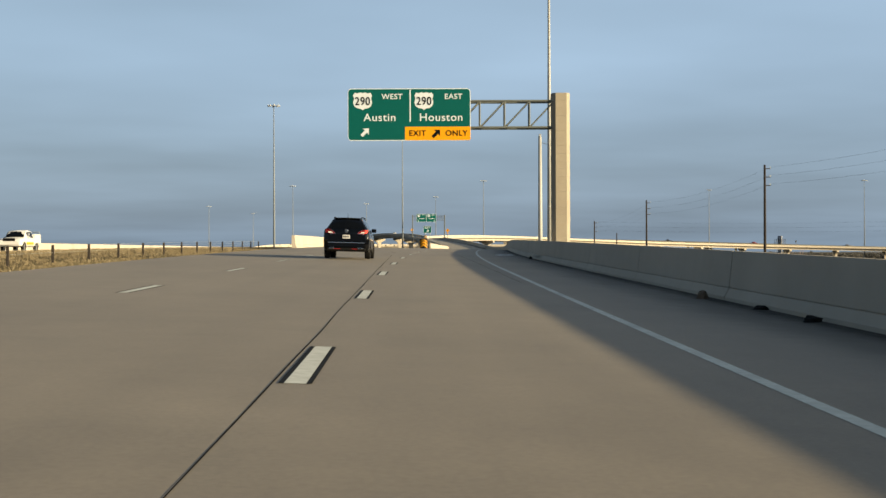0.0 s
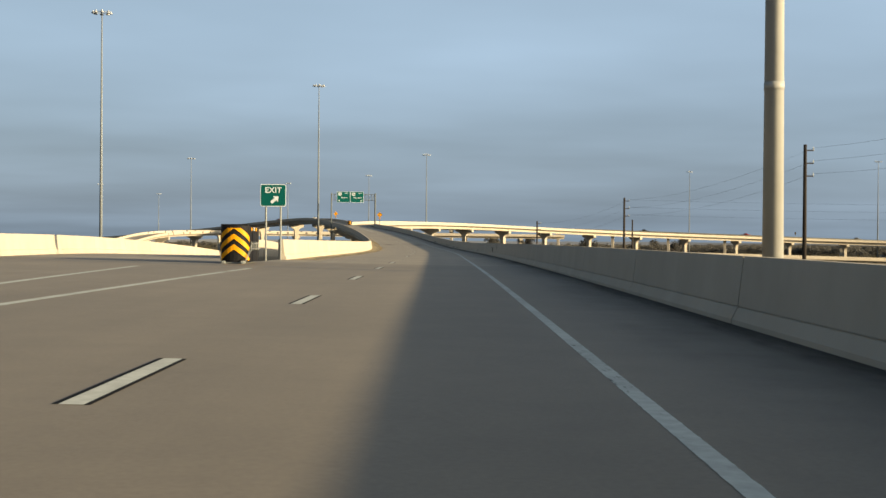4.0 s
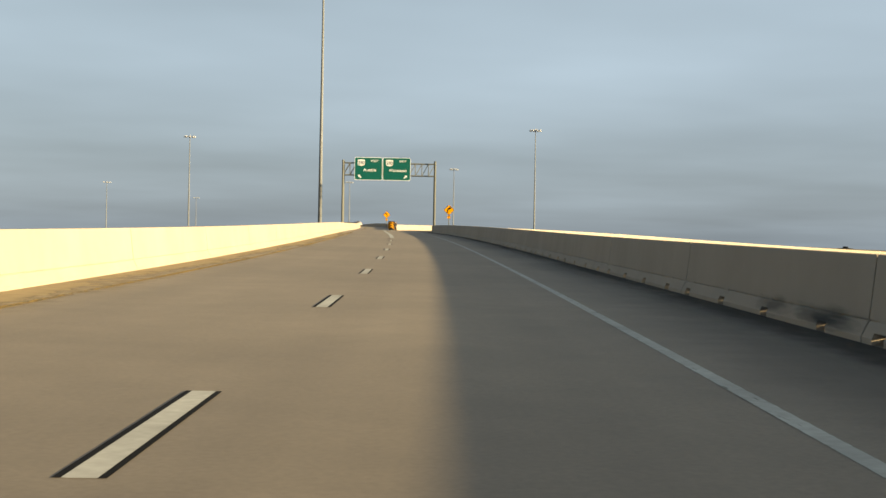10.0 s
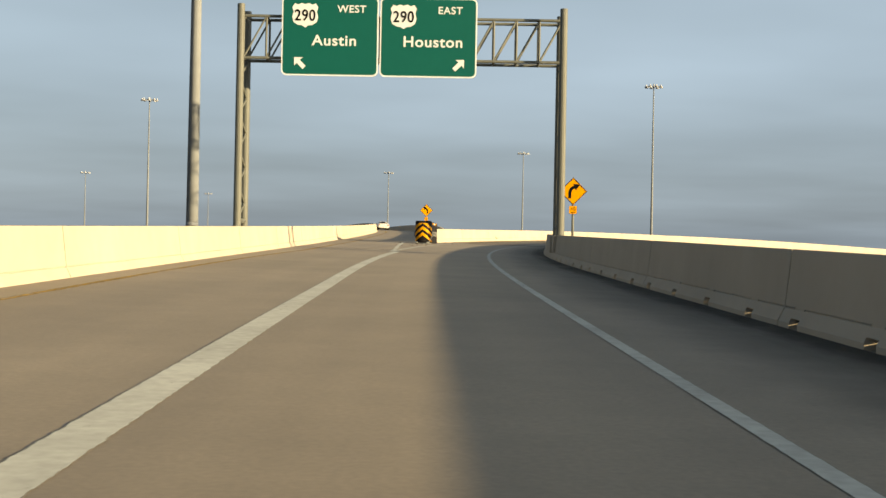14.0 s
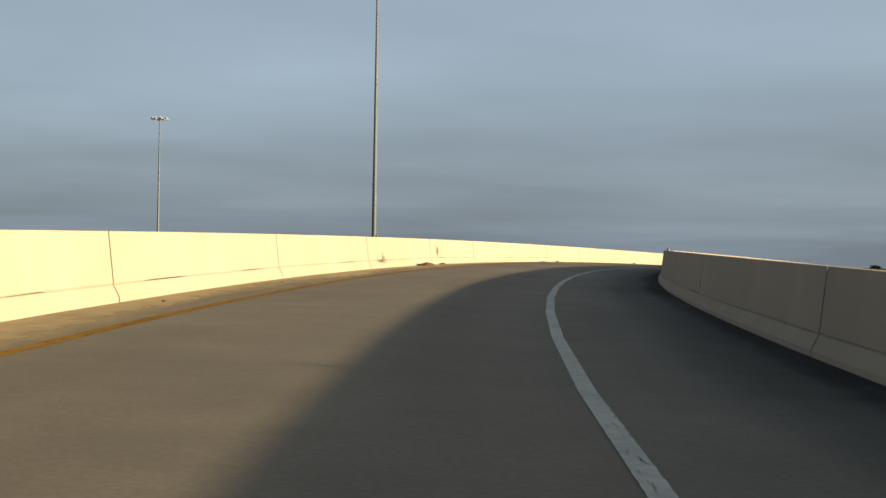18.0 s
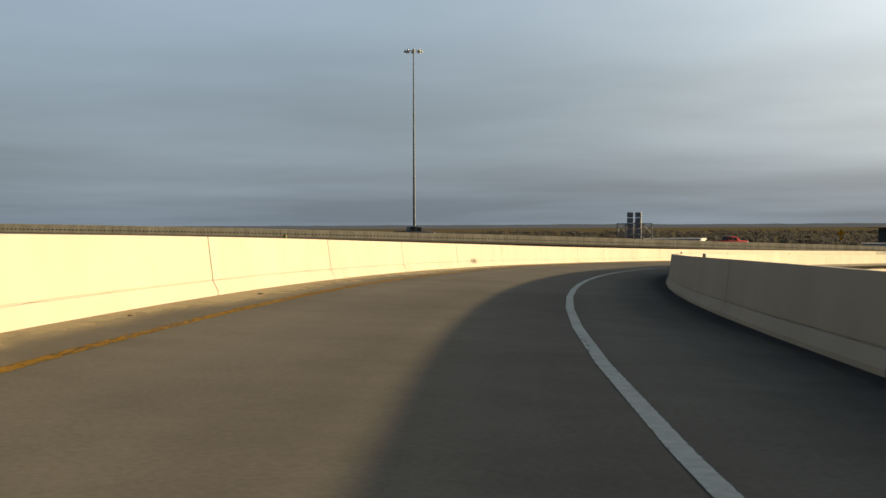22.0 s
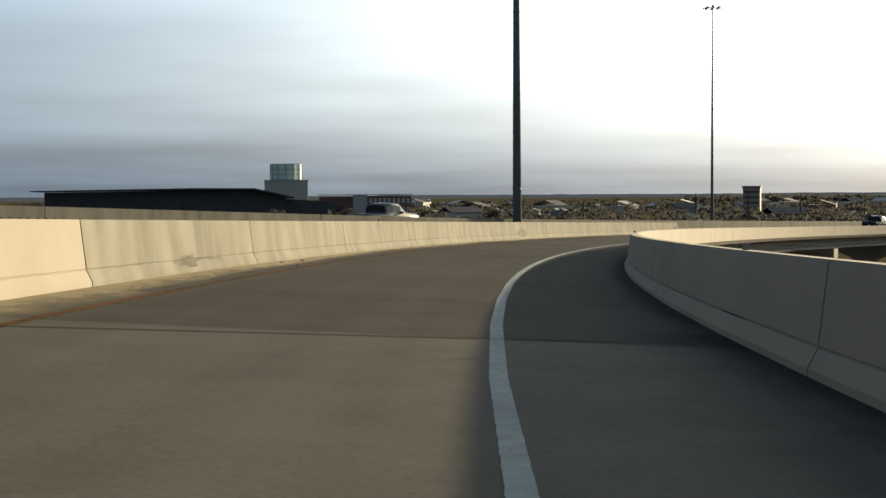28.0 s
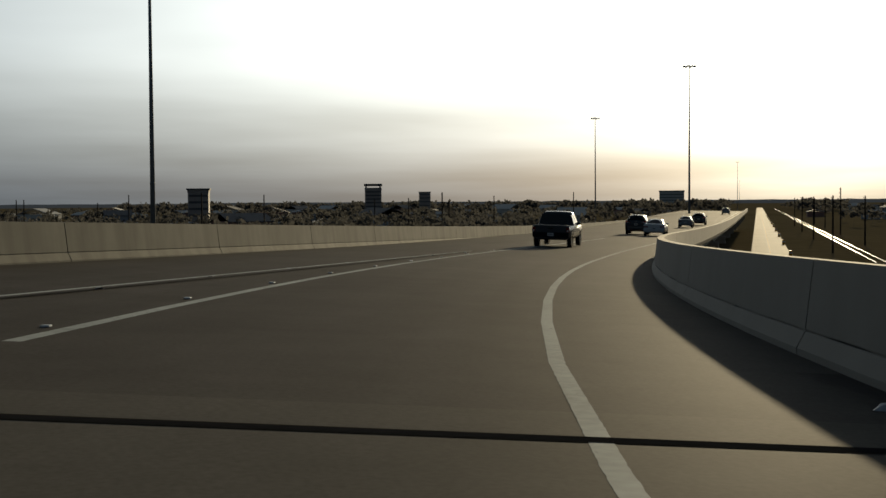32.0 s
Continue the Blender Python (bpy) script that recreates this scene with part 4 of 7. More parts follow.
for i in range(n_block):
    z0 = -4.6 + i * (10.7 + 4.6) / n_block
    bm = bmesh.new()
    k = .008 * (i % 2)
    plan = [(5.65, .1 - k), (6.3, .1 - k), (6.5 + k, .32), (6.5 + k, 1.2), (6.3, 1.4), (5.65, 1.4), (5.45 - k, 1.2), (5.45 - k, .32)]
    lo = [bm.verts.new((x, y, z0)) for x, y in plan]
    hi = [bm.verts.new((x, y, z0 + 15.3 / n_block - .007)) for x, y in plan]
    for j in range(8):
        bm.faces.new((lo[j], lo[(j + 1) % 8], hi[(j + 1) % 8], hi[j]))
    bm.faces.new(hi); bm.faces.new(lo[::-1])
    part("column_block", bm, M_COLUMN, root)

# portal gantry before the ramps part
root = tagged(new("sign_gantry"), "two green guide signs on a galvanised truss gantry", "road sign")
root.matrix_world = pose(0, 507.5, 0, 0, 0, 2.2)
PW, PH, PZ = 3.92, 3.22, 15.92
for px, word, place, ax, ang in ((1.15, "WEST", "Austin", -.08, 45), (5.13, "EAST", "Houston", 6.38, -45)):
    route_panel(root, PW, PH, px, PZ, word, place, ax, ang, k=.94)
truss(root, -2.4, 10.55, 15.05, 16.75, .3, 1.2, 14, M_STEEL=M_GANTRY)
for px in (-.6, 1, 2.6, 3.6, 5.2, 6.8):
    part("hanger", bevelled(px - .05, px + .05, .0, .31, PZ - 1.5, PZ + 1.5, .01, 1), M_STEEL, root)
for px, zb in ((-2.4, GROUND), (10.55, 7.3)):
    for py in (-.4, 1.25):
        bm = bmesh.new(); tube(bm, (px, py, zb), (px, py, 17.1), .17, .15, 14); part("post", bm, M_GANTRY, root)
        part("base_plate", bevelled(px - .3, px + .3, py - .3, py + .3, zb - .05 if zb < 0 else 7.35, zb + .1 if zb < 0 else 8.02, .03), M_GIRDER, root)
    bm = bmesh.new(); tube(bm, (px, -.4, 8.4), (px, 1.25, 8.4), .11, seg=8); part("tie", bm, M_GANTRY, root)
    for k in range(9):
        a, b = (-.4, 1.25) if k % 2 == 0 else (1.25, -.4)
        bm = bmesh.new(); tube(bm, (px, a, 8.42 + k * .72), (px, b, 9.14 + k * .72), .045, seg=8); part("brace", bm, M_GANTRY, root)


def curve_arrow(side):
    """A bent arrow: a stem that rises and turns to the side."""
    c = [(0, -.42), (0, -.12)] + [(.34 - .34 * math.cos(radians(a)), -.12 + .34 * math.sin(radians(a))) for a in range(15, 76, 15)]
    pts_l, pts_r = [], []
    for i, (x, z) in enumerate(c):
        a = c[max(0, i - 1)]
        b = c[min(len(c) - 1, i + 1)]
        d = Vector((b[0] - a[0], b[1] - a[1])).normalized() * .085
        pts_l.append((x - d.y, z + d.x)); pts_r.append((x + d.y, z - d.x))
    tip, d = Vector(c[-1]), (Vector(c[-1]) - Vector(c[-2])).normalized()
    n = Vector((-d.y, d.x))
    head = [tuple(tip + n * .2), tuple(tip + d * .34), tuple(tip - n * .2)]
    out = [(x - .16, z) for x, z in pts_l + head + pts_r[::-1]]
    return [(x * side, z) for x, z in out]


def bend_arrow():
    return [(-.07, -.42), (.07, -.42), (.07, -.2), (.14, .0), (.07, .2), (.07, .22), (.2, .22), (.0, .44), (-.2, .22), (-.07, .22), (-.07, .17), (0, 0), (-.07, -.18)]


def warning_sign(x, y, z, heading, post_to, arrow, label, size=1.22, plaque=""):
    root = tagged(new("warning_sign"), label, "road sign")
    root.matrix_world = pose(x, y, z, 0, 0, -heading)
    dmd = lambda s: [(0, s * .7071), (-s * .7071, 0), (0, -s * .7071), (s * .7071, 0)]
    bm = prism(dmd(size), -.012, 0)
    part("backing", bm, M_SIGNBLACK, root)
    part("face", prism(dmd(size - .035), -.018, -.013), M_SIGNYELLOW, root)
    for a, b in zip(dmd(size - .08), dmd(size - .08)[1:] + dmd(size - .08)[:1]):
        bm = bmesh.new(); tube(bm, (a[0], -.02, a[1]), (b[0], -.02, b[1]), .014, seg=4); part("border", bm, M_SIGNBLACK, root)
    part("arrow", prism([(q[0] * size * .9 - .03, q[1] * size * .92 + .03) for q in arrow], -.024, -.019), M_SIGNBLACK, root)
    bottom = -size * .7071
    if plaque:
        part("plaque_backing", prism(shifted(rounded(.49, .49, .05), 0, bottom - .29), -.012, 0), M_SIGNBLACK, root)
        part("plaque", prism(shifted(rounded(.465, .465, .05), 0, bottom - .29), -.018, -.013), M_SIGNYELLOW, root)
        lettering("speed", plaque, .30, M_SIGNBLACK, root, 0, -.02, bottom - .24, bold=-.002)
        lettering("unit", "MPH", .11, M_SIGNBLACK, root, 0, -.02, bottom - .45, bold=.002)
    bm = bmesh.new(); tube(bm, (0, .12, post_to - z), (0, .12, size * .55), .075 if size > 1.1 else .05, seg=12)
    part("post", bm, M_GANTRY, root, smooth=True)
    for k in (-.35, .35):
        part("clamp", bevelled(-.12, .12, -.002, .06, k * size * .8 - .03, k * size * .8 + .03, .008, 1), M_STEEL, root)
    return root


c40 = warning_sign(12.53, 535.5, 11.33, 2, 7.0, curve_arrow(1), "yellow curve sign with a 40 MPH plaque behind the barrier", plaque="40")
part("bracket", bevelled(-1.35, .15, .0, .14, -3.95, -3.8, .02), M_STEEL, c40)
part("bracket", bevelled(-1.35, .15, .0, .14, -3.45, -3.3, .02), M_STEEL, c40)
warning_sign(-2.5, 630.3, 13.55, -3, 8.6, curve_arrow(-1), "yellow curve warning sign on the branch ramp's barrier", plaque="40")
warning_sign(241.7, 796.4, 8.8, 60, 5.0, bend_arrow(), "small yellow warning sign on the neighbouring bridge's parapet", size=.95, plaque="40")

# exit sign in the first gore
root = tagged(new("exit_sign"), "green exit sign with a white arrow on two posts", "road sign")
root.matrix_world = pose(-.43, 191.3, 1.9, 0, 0, -3)
part("border", prism(shifted(rounded(1.22, 1.06, .1), 0, 3.1), -.03, 0), M_SIGNWHITE, root)
part("panel", prism(shifted(rounded(1.16, 1.0, .08), 0, 3.1), -.036, -.031), M_GREEN, root)
lettering("exit_word", "EXIT", .36, M_SIGNWHITE, root, 0, -.04, 3.34, bold=.008)
part("arrow", prism(shifted(arrow_points(-50, .46), .08, 2.9), -.044, -.038), M_SIGNWHITE, root)
for q in (-.35, .35):
    bm = bmesh.new(); tube(bm, (q, .06, -.4), (q, .06, 3.6), .045, seg=8); part("post", bm, M_STEEL, root)

# ---- crash cushions ----
M_CUSHION = material("cushion_plastic", (0.008, 0.008, 0.009), rough=0.6, var=0.3, scale=5, bump=.1)
M_CUSHION.node_tree.nodes["Principled BSDF"].inputs["Specular IOR Level"].default_value = .05


def crash_cushion(m, label):
    root = tagged(new("crash_cushion"), label, "crash cushion", "crash cushions")
    root.matrix_world = m
    w, h, n = 1.1, 1.45, 4
    # rounded nose
    pts = [(-w / 2, .5)] + [(-w / 2 * math.cos(radians(a)), .5 - .45 * math.sin(radians(a))) for a in range(15, 166, 15)] + [(w / 2, .5)]
    bm = bmesh.new()
    lo = [bm.verts.new((x, y, .06)) for x, y in pts]
    hi = [bm.verts.new((x, y, h)) for x, y in pts]
    for i in range(len(pts) - 1):
        bm.faces.new((lo[i], lo[i + 1], hi[i + 1], hi[i]))
    bm.faces.new(hi); bm.faces.new(lo[::-1])
    bm.faces.new((lo[-1], lo[0], hi[0], hi[-1]))
    bmesh.ops.recalc_face_normals(bm, faces=bm.faces)
    nose = part("nose", bm, M_CUSHION, root)
    part("nose_top", bevelled(-w / 2 + .04, w / 2 - .04, .18, .5, h, h + .05, .02), M_CUSHION, root)
    # chevrons wrapped on the nose
    def wrap(u):
        a = u * radians(75)
        return (w / 2 * math.sin(a) * 1.012 / math.sin(radians(78)), .5 - .462 * math.cos(a))
    for z0 in (.02, .42, .82):
        bm = bmesh.new()
        k = 12
        rows = []
        for i in range(k + 1):
            u = -1 + 2 * i / k
            x, y = wrap(u)
            zc = z0 + (1 - abs(u)) * .52
            rows.append((bm.verts.new((x, y - .008, min(h - .1, max(.12, zc)))), bm.verts.new((x, y - .008, min(h - .1, max(.12, zc + .2))))))
        for i in range(k):
            bm.faces.new((rows[i][0], rows[i + 1][0], rows[i + 1][1], rows[i][1]))
        part("chevron", bm, M_SIGNYELLOW, root, "yellow reflective chevron")
    for i in range(n):
        y0 = .52 + i * .76
        part("bay", bevelled(-w / 2 - .01 * (i % 2), w / 2 + .01 * (i % 2), y0, y0 + .74, .05, h - .03, .03), M_CUSHION, root)
        for sx in (-1, 1):
            part("cable_guide", bevelled(sx * (w / 2 + .045) - .02, sx * (w / 2 + .045) + .02, y0 + .1, y0 + .2, .5, .82, .008, 1), M_STEEL, root)
        if i < 3:
            part("reflector", bevelled(w / 2 + .015, w / 2 + .03, y0 + .25, y0 + .6, h - .2, h - .07, .004, 1), M_SIGNYELLOW if i % 2 == 0 else M_SIGNWHITE, root)
    for sx in (-1, 1):
        for z in (.56, .76):
            bm = bmesh.new()
            tube(bm, (sx * (w / 2 + .07), .6, z), (sx * (w / 2 + .07), .52 + n * .76, z), .014, seg=6)
            tube(bm, (sx * (w / 2 + .07), .6, z), (sx * (w / 2 - .1), -.15, .05), .014, seg=6)
            part("cable", bm, M_STEEL, root)
        part("anchor", bevelled(sx * .36 - .07, sx * .36 + .07, -.26, -.06, 0, .11, .02), M_STEEL, root)
    part("base", bevelled(-.4, .4, .0, .52 + n * .76, 0, .05, .01, 1), M_STEEL, root)


crash_cushion(RAMP.matrix(539.8, -5.88, .01) @ pose(0, 0, 0, 0, 0, 2), "black crash cushion with a worn yellow chevron nose")
crash_cushion(RAMP.matrix(178.5, -9.35, .01) @ pose(0, 0, 0, 0, 0, 2), "black crash cushion with a yellow chevron nose at the exit gore")

# ---- high mast lights ----
M_LAMP = material("lamp_housing", (0.22, 0.24, 0.26), rough=0.5, metal=0.2, var=0.1, scale=4)


def lamp_mesh():
    bm = bmesh.new()
    for z0, z1, r0, r1 in ((0, .12, .34, .36), (.12, .34, .36, .16), (.34, .55, .13, .11)):
        bmesh.ops.create_cone(bm, cap_ends=True, segments=12, radius1=r0, radius2=r1, depth=z1 - z0, matrix=Matrix.Translation((0, 0, (z0 + z1) / 2)))
    me = bpy.data.meshes.new("luminaire")
    bm.to_mesh(me); bm.free()
    me.materials.append(M_LAMP)
    return me


LAMP = lamp_mesh()


def ring_mesh():
    bm = bmesh.new()
    for i in range(16):
        a, b = radians(22.5 * i), radians(22.5 * (i + 1))
        tube(bm, (1.35 * math.cos(a), 1.35 * math.sin(a), 0), (1.35 * math.cos(b), 1.35 * math.sin(b), 0), .05, seg=6)
    for i in range(4):
        a = radians(90 * i)
        tube(bm, (.1 * math.cos(a), .1 * math.sin(a), .05), (1.35 * math.cos(a), 1.35 * math.sin(a), 0), .04, seg=6)
    me = bpy.data.meshes.new("ring")
    bm.to_mesh(me); bm.free()
    me.materials.append(M_POLE)
    return me


RING = ring_mesh()


def high_mast(x, y, top, base=GROUND - .4, r=.36, mat=M_POLE):
    root = tagged(new("light_mast"), "tall tapered galvanised light mast with a ring of floodlights", "street light", "high mast lights")
    root.location = (x, y, base)
    h = top - base - .3
    bm = bmesh.new(); tube(bm, (0, 0, 0), (0, 0, h), r, .11, 12); part("pole", bm, mat, root, smooth=True)
    for i in range(1, 4):      # slip joints of the shaft
        rr = r + (.11 - r) * i / 4 + .012
        bm = bmesh.new(); tube(bm, (0, 0, h * i / 4 - .12), (0, 0, h * i / 4 + .12), rr, rr, 12); part("collar", bm, mat, root, smooth=True)
    part("base_plate", bevelled(-r - .2, r + .2, -r - .2, r + .2, 0, .5, .05), M_GIRDER, root)
    bm = bmesh.new(); tube(bm, (0, 0, h - .3), (0, 0, h + .55), .2, .14, 10); part("hub", bm, M_LAMP, root)
    ring = new("ring", RING); ring.parent = root; ring.location = (0, 0, h)
    for i in range(8):
        a = radians(45 * i + 12)
        lamp = new("luminaire", LAMP)
        lamp.parent = root
        lamp.location = (1.62 * math.cos(a), 1.62 * math.sin(a), h - .25)
    return root


MASTS = [(-43.8, 374.3, 46.0), (-6.5, 516.2, 50.1), (38.4, 719.6, 43.5), (13.6, 853.6, 40.5), (-72.1, 738.1, 41.7), (-151.9, 932.8, 37.4),
         (-135.9, 1065.6, 36.5), (-36.1, 934.5, 39.2), (203.5, 869.5, 45.6), (277.9, 774.55, 46.5), (455.3, 774.8, 45.6), (794.6, 625.5, 38.4),
         (630.0, 644.0, 41.7), (1588, 252, 45.6), (2804, -232, 45.6)]
for q in MASTS:
    high_mast(*q, r=.39 if q[0] == 277.9 else .36)
high_mast(16.0, 168.1, 47.0, mat=M_PALEPOLE)
# slender camera pole by the barrier
root = tagged(new("camera_pole"), "slim galvanised pole with a small camera on top, beside the barrier", "pole")
root.location = (10.3, 124.7, GROUND)
bm = bmesh.new(); tube(bm, (0, 0, 0), (0, 0, 18.2), .27, .17, 12); part("pole", bm, M_PALEPOLE, root, smooth=True)
part("camera", bevelled(-.12, .12, -.2, .2, 18.2, 18.45, .03), M_LAMP, root)
bm = bmesh.new(); tube(bm, (0, 0, 17.6), (.7, -.3, 17.4), .03, seg=6); part("arm", bm, M_STEEL, root)

# ---- power line ----
POLES = [(43.2, 159.4, 12.7), (42.1, 236.8, 11.4), (43.3, 314.2, 9.5), (40.5, 382.3, 7.1)]


def power_pole(x, y, top, label, arms=True):
    root = tagged(new("power_pole"), label, "power pole", "power poles")
    root.location = (x, y, GROUND - .5)
    h = top - GROUND + .5
    bm = bmesh.new(); tube(bm, (0, 0, 0), (0, 0, h), .21, .14, 10); part("pole", bm, M_WOOD, root)
    if arms:
        for dz in (.5, 1.6, 2.7):
            part("arm", bevelled(-.05, .75, -.06, .06, h - dz - .05, h - dz + .05, .01, 1), M_WOOD, root)
            bm = bmesh.new(); tube(bm, (.72, 0, h - dz + .05), (.72, 0, h - dz + .3), .05, .03, 8); part("insulator", bm, M_STEEL, root)
    return root


for q in POLES:
    power_pole(*q, "dark weathered wooden power pole with short arms")
for q in ((60.5, 385.3, 7.6), (33, 455, 4.5)):
    power_pole(*q, "short dark wooden utility pole in the field", arms=False)


def wire(pts, label, r=.008, sag=1.0):
    bm = bmesh.new()
    line = [Vector(pts[0])]
    for a, b in zip(pts, pts[1:]):
        a, b = Vector(a), Vector(b)
        for i in range(1, 11):
            f = i / 10
            q = a.lerp(b, f); q.z -= sag * 4 * f * (1 - f)
            line.append(q)
    swept(bm, line, r, 5)
    return tagged(part("power_cable", bm, M_SIGNBLACK), label, "cable", "power cables")


for dz in (.3, 1.4, 2.5):
    wire([(50, 60, 13.5 - dz)] + [(x + .7, y, z - dz) for x, y, z in POLES], "thin black power cable sagging between wooden poles")
    wire([(POLES[2][0] + .7, POLES[2][1], POLES[2][2] - dz), (160, 300, 10.5 - dz), (300, 290, 11 - dz)], "thin black power cable crossing the field")

# ---- vehicles ----


def paint(name, color, rough=0.25):
    m = material(name, color, rough=rough, var=0.05, scale=2)
    m.node_tree.nodes["Principled BSDF"].inputs["Specular IOR Level"].default_value = 0.22
    return m


M_TYRE = material("tyre_rubber", (0.004, 0.004, 0.004), rough=0.85, var=0.2, scale=20)
M_RIM = material("alloy_rim", (0.35, 0.35, 0.36), rough=0.3, metal=0.8, var=0.1, scale=8)
M_GLASS = material("tinted_glass", (0.0012, 0.0014, 0.0016), rough=0.05, var=0.05, scale=2)
M_TRIM = material("black_trim", (0.0025, 0.0025, 0.0025), rough=0.6, var=0.2, scale=10)
M_CHROME = material("chrome", (0.6, 0.6, 0.6), rough=0.12, metal=1.0, var=0.03, scale=4)
M_RED = material("red_lens", (0.11, 0.004, 0.004), rough=0.2, var=0.1, scale=10)
M_REDBRIGHT = material("bright_red_lens", (0.5, 0.02, 0.012), rough=0.2, var=0.1, scale=10)
M_LENS = material("clear_lens", (0.4, 0.4, 0.38), rough=0.12, var=0.05, scale=10)
for q, gloss in ((M_TYRE, .1), (M_TRIM, .1), (M_RED, .3), (M_GLASS, .18)):
    q.node_tree.nodes["Principled BSDF"].inputs["Specular IOR Level"].default_value = gloss
M_PLATE = material("number_plate", (0.3, 0.3, 0.29), rough=0.5, var=0.05, scale=20)


def tyre_mesh(r, w):
    bm = bmesh.new()
    prof = [(r * .64, -w / 2), (r * .94, -w / 2), (r, -w * .32), (r, w * .32), (r * .94, w / 2), (r * .64, w / 2)]
    n = 24
    rings = [[bm.verts.new((x, q * math.cos(2 * math.pi * i / n), q * math.sin(2 * math.pi * i / n))) for q, x in prof] for i in range(n)]
    for i in range(n):
        a, b = rings[i], rings[(i + 1) % n]
        for j in range(len(prof)):
            k = (j + 1) % len(prof)
            bm.faces.new((a[j], a[k], b[k], b[j]))
    bmesh.ops.recalc_face_normals(bm, faces=bm.faces)
    return bm


def rim_mesh(r, w):
    bm = bmesh.new()
    bmesh.ops.create_cone(bm, cap_ends=True, segments=20, radius1=r * .66, radius2=r * .66, depth=w * .7, matrix=Matrix.Rotation(radians(90), 4, "Y"))
    for i in range(5):
        box(bm, w * .34, w * .42, -.03, .03, 0, r * .6, Matrix.Rotation(radians(72 * i), 4, "X"))
    return bm


def wrapped(points, y0, y1):
    """A flat outline like prism(), bent forward round the corner of a car's rear."""
    bm = prism(points, y0, y1)
    for v in bm.verts:
        v.co.y += max(0.0, abs(v.co.x) - .74) ** 2 * 2.2
    return bm


def vehicle(kind, m, body_mat, label, category, sections, wheels, wheel_r, rows_glass, rear, extras=None):
    """A road vehicle: a lofted shell from cross-sections (y, bottom, waist, top, width low, width waist, width top), facing +y."""
    root = tagged(new(kind), label, category)
    root.matrix_world = m
    secs = []
    for y, zb, zw, zt, wb, ww, wt in sections:
        secs.append([Vector(p) for p in ((0, y, zb), (wb * .9, y, zb), (wb, y, zb + .14), (ww, y, zb + (zw - zb) * .6), (ww * .98, y, zw), (wt, y, zt - .07 * min(1, (zt - zw) * 3)), (wt * .86, y, zt - .005), (0, y, zt + .015))])

    def surf(y, k):
        ys = [s[0].y for s in secs]
        y = min(max(y, ys[0]), ys[-1])
        i = max(0, min(len(ys) - 2, int(np.searchsorted(ys, y)) - 1))
        f = (y - ys[i]) / (ys[i + 1] - ys[i])
        j = min(6, int(k)); g = k - j
        a = secs[i][j].lerp(secs[i][j + 1], g)
        b = secs[i + 1][j].lerp(secs[i + 1][j + 1], g)
        return a.lerp(b, f)
    bm = bmesh.new()
    grid = []
    for s in secs:
        right = [bm.verts.new(p) for p in s]
        left = [bm.verts.new((-p.x, p.y, p.z)) for p in s[1:-1]]
        grid.append((right, left))
    loops = [r + l[::-1] for r, l in grid]
    n = len(loops[0])
    for a, b in zip(loops, loops[1:]):
        for i in range(n):
            bm.faces.new((a[i], a[(i + 1) % n], b[(i + 1) % n], b[i]))
    bm.faces.new(loops[0][::-1]); bm.faces.new(loops[-1])
    bmesh.ops.recalc_face_normals(bm, faces=bm.faces)
    body = part("body", bm, body_mat, root, smooth=True)

    def patch(name, mat, y0, y1, k0, k1, off, side=1, n_y=4, n_k=3, parent=None, mirror=False, k_end=None):
        bm = bmesh.new()
        g = []
        for i in range(n_y + 1):
            row = []
            for j in range(n_k + 1):
                p = surf(y0 + (y1 - y0) * i / n_y, k0 + (k1 - k0) * j / n_k).copy()
                p += Vector(off)
                p.x *= side
                row.append(bm.verts.new(p))
            g.append(row)
        for i in range(n_y):
            for j in range(n_k):
                bm.faces.new((g[i][j], g[i + 1][j], g[i + 1][j + 1], g[i][j + 1]))
        bmesh.ops.recalc_face_normals(bm, faces=bm.faces)
        return part(name, bm, mat, root)
    for side in (1, -1):
        for y0, y1 in rows_glass["side"]:
            patch("side_window", M_GLASS, y0, y1, 4.14, 4.9, (.008, 0, 0), side)
    for name, y0, y1 in (("windscreen", *rows_glass["front"]), ("rear_window", *rows_glass["rear"])):
        if y0 == y1:
            continue
        bm = bmesh.new()
        g = []
        for i in range(5):
            y = y0 + (y1 - y0) * i / 4
            e = surf(y, 5.3)
            t = surf(y, 7)
            dz = .012
            g.append([bm.verts.new((x * e.x, y + (.012 if name == "windscreen" else -.012), e.z + (t.z - e.z) * (1 - abs(x)) + dz)) for x in (-1, -.5, 0, .5, 1)])
        for i in range(4):
            for j in range(4):
                bm.faces.new((g[i][j], g[i + 1][j], g[i + 1][j + 1], g[i][j + 1]))
        bmesh.ops.recalc_face_normals(bm, faces=bm.faces)
        part(name, bm, M_GLASS, root)
    for y in wheels:
        for side in (1, -1):
            w = part("wheel", tyre_mesh(wheel_r, .24), M_TYRE, root)
            w.location = (side * (sections[len(sections) // 2][4] - .10), y, wheel_r)
            rim = part("rim", rim_mesh(wheel_r, .24), M_RIM, w)
            rim.scale = (side, 1, 1)
            bm = bmesh.new()
            x0 = sections[len(sections) // 2][4] - .05
            rr = wheel_r * 1.13
            swept(bm, [(x0 * side, y + rr * math.cos(radians(-10 + i * 200 / 14)), wheel_r + rr * math.sin(radians(-10 + i * 200 / 14))) for i in range(15)], .07, 6)
            part("wheel_arch", bm, M_TRIM, root)
    y_r = sections[0][0]
    wr = sections[0][5]
    z_l = rear["z"]
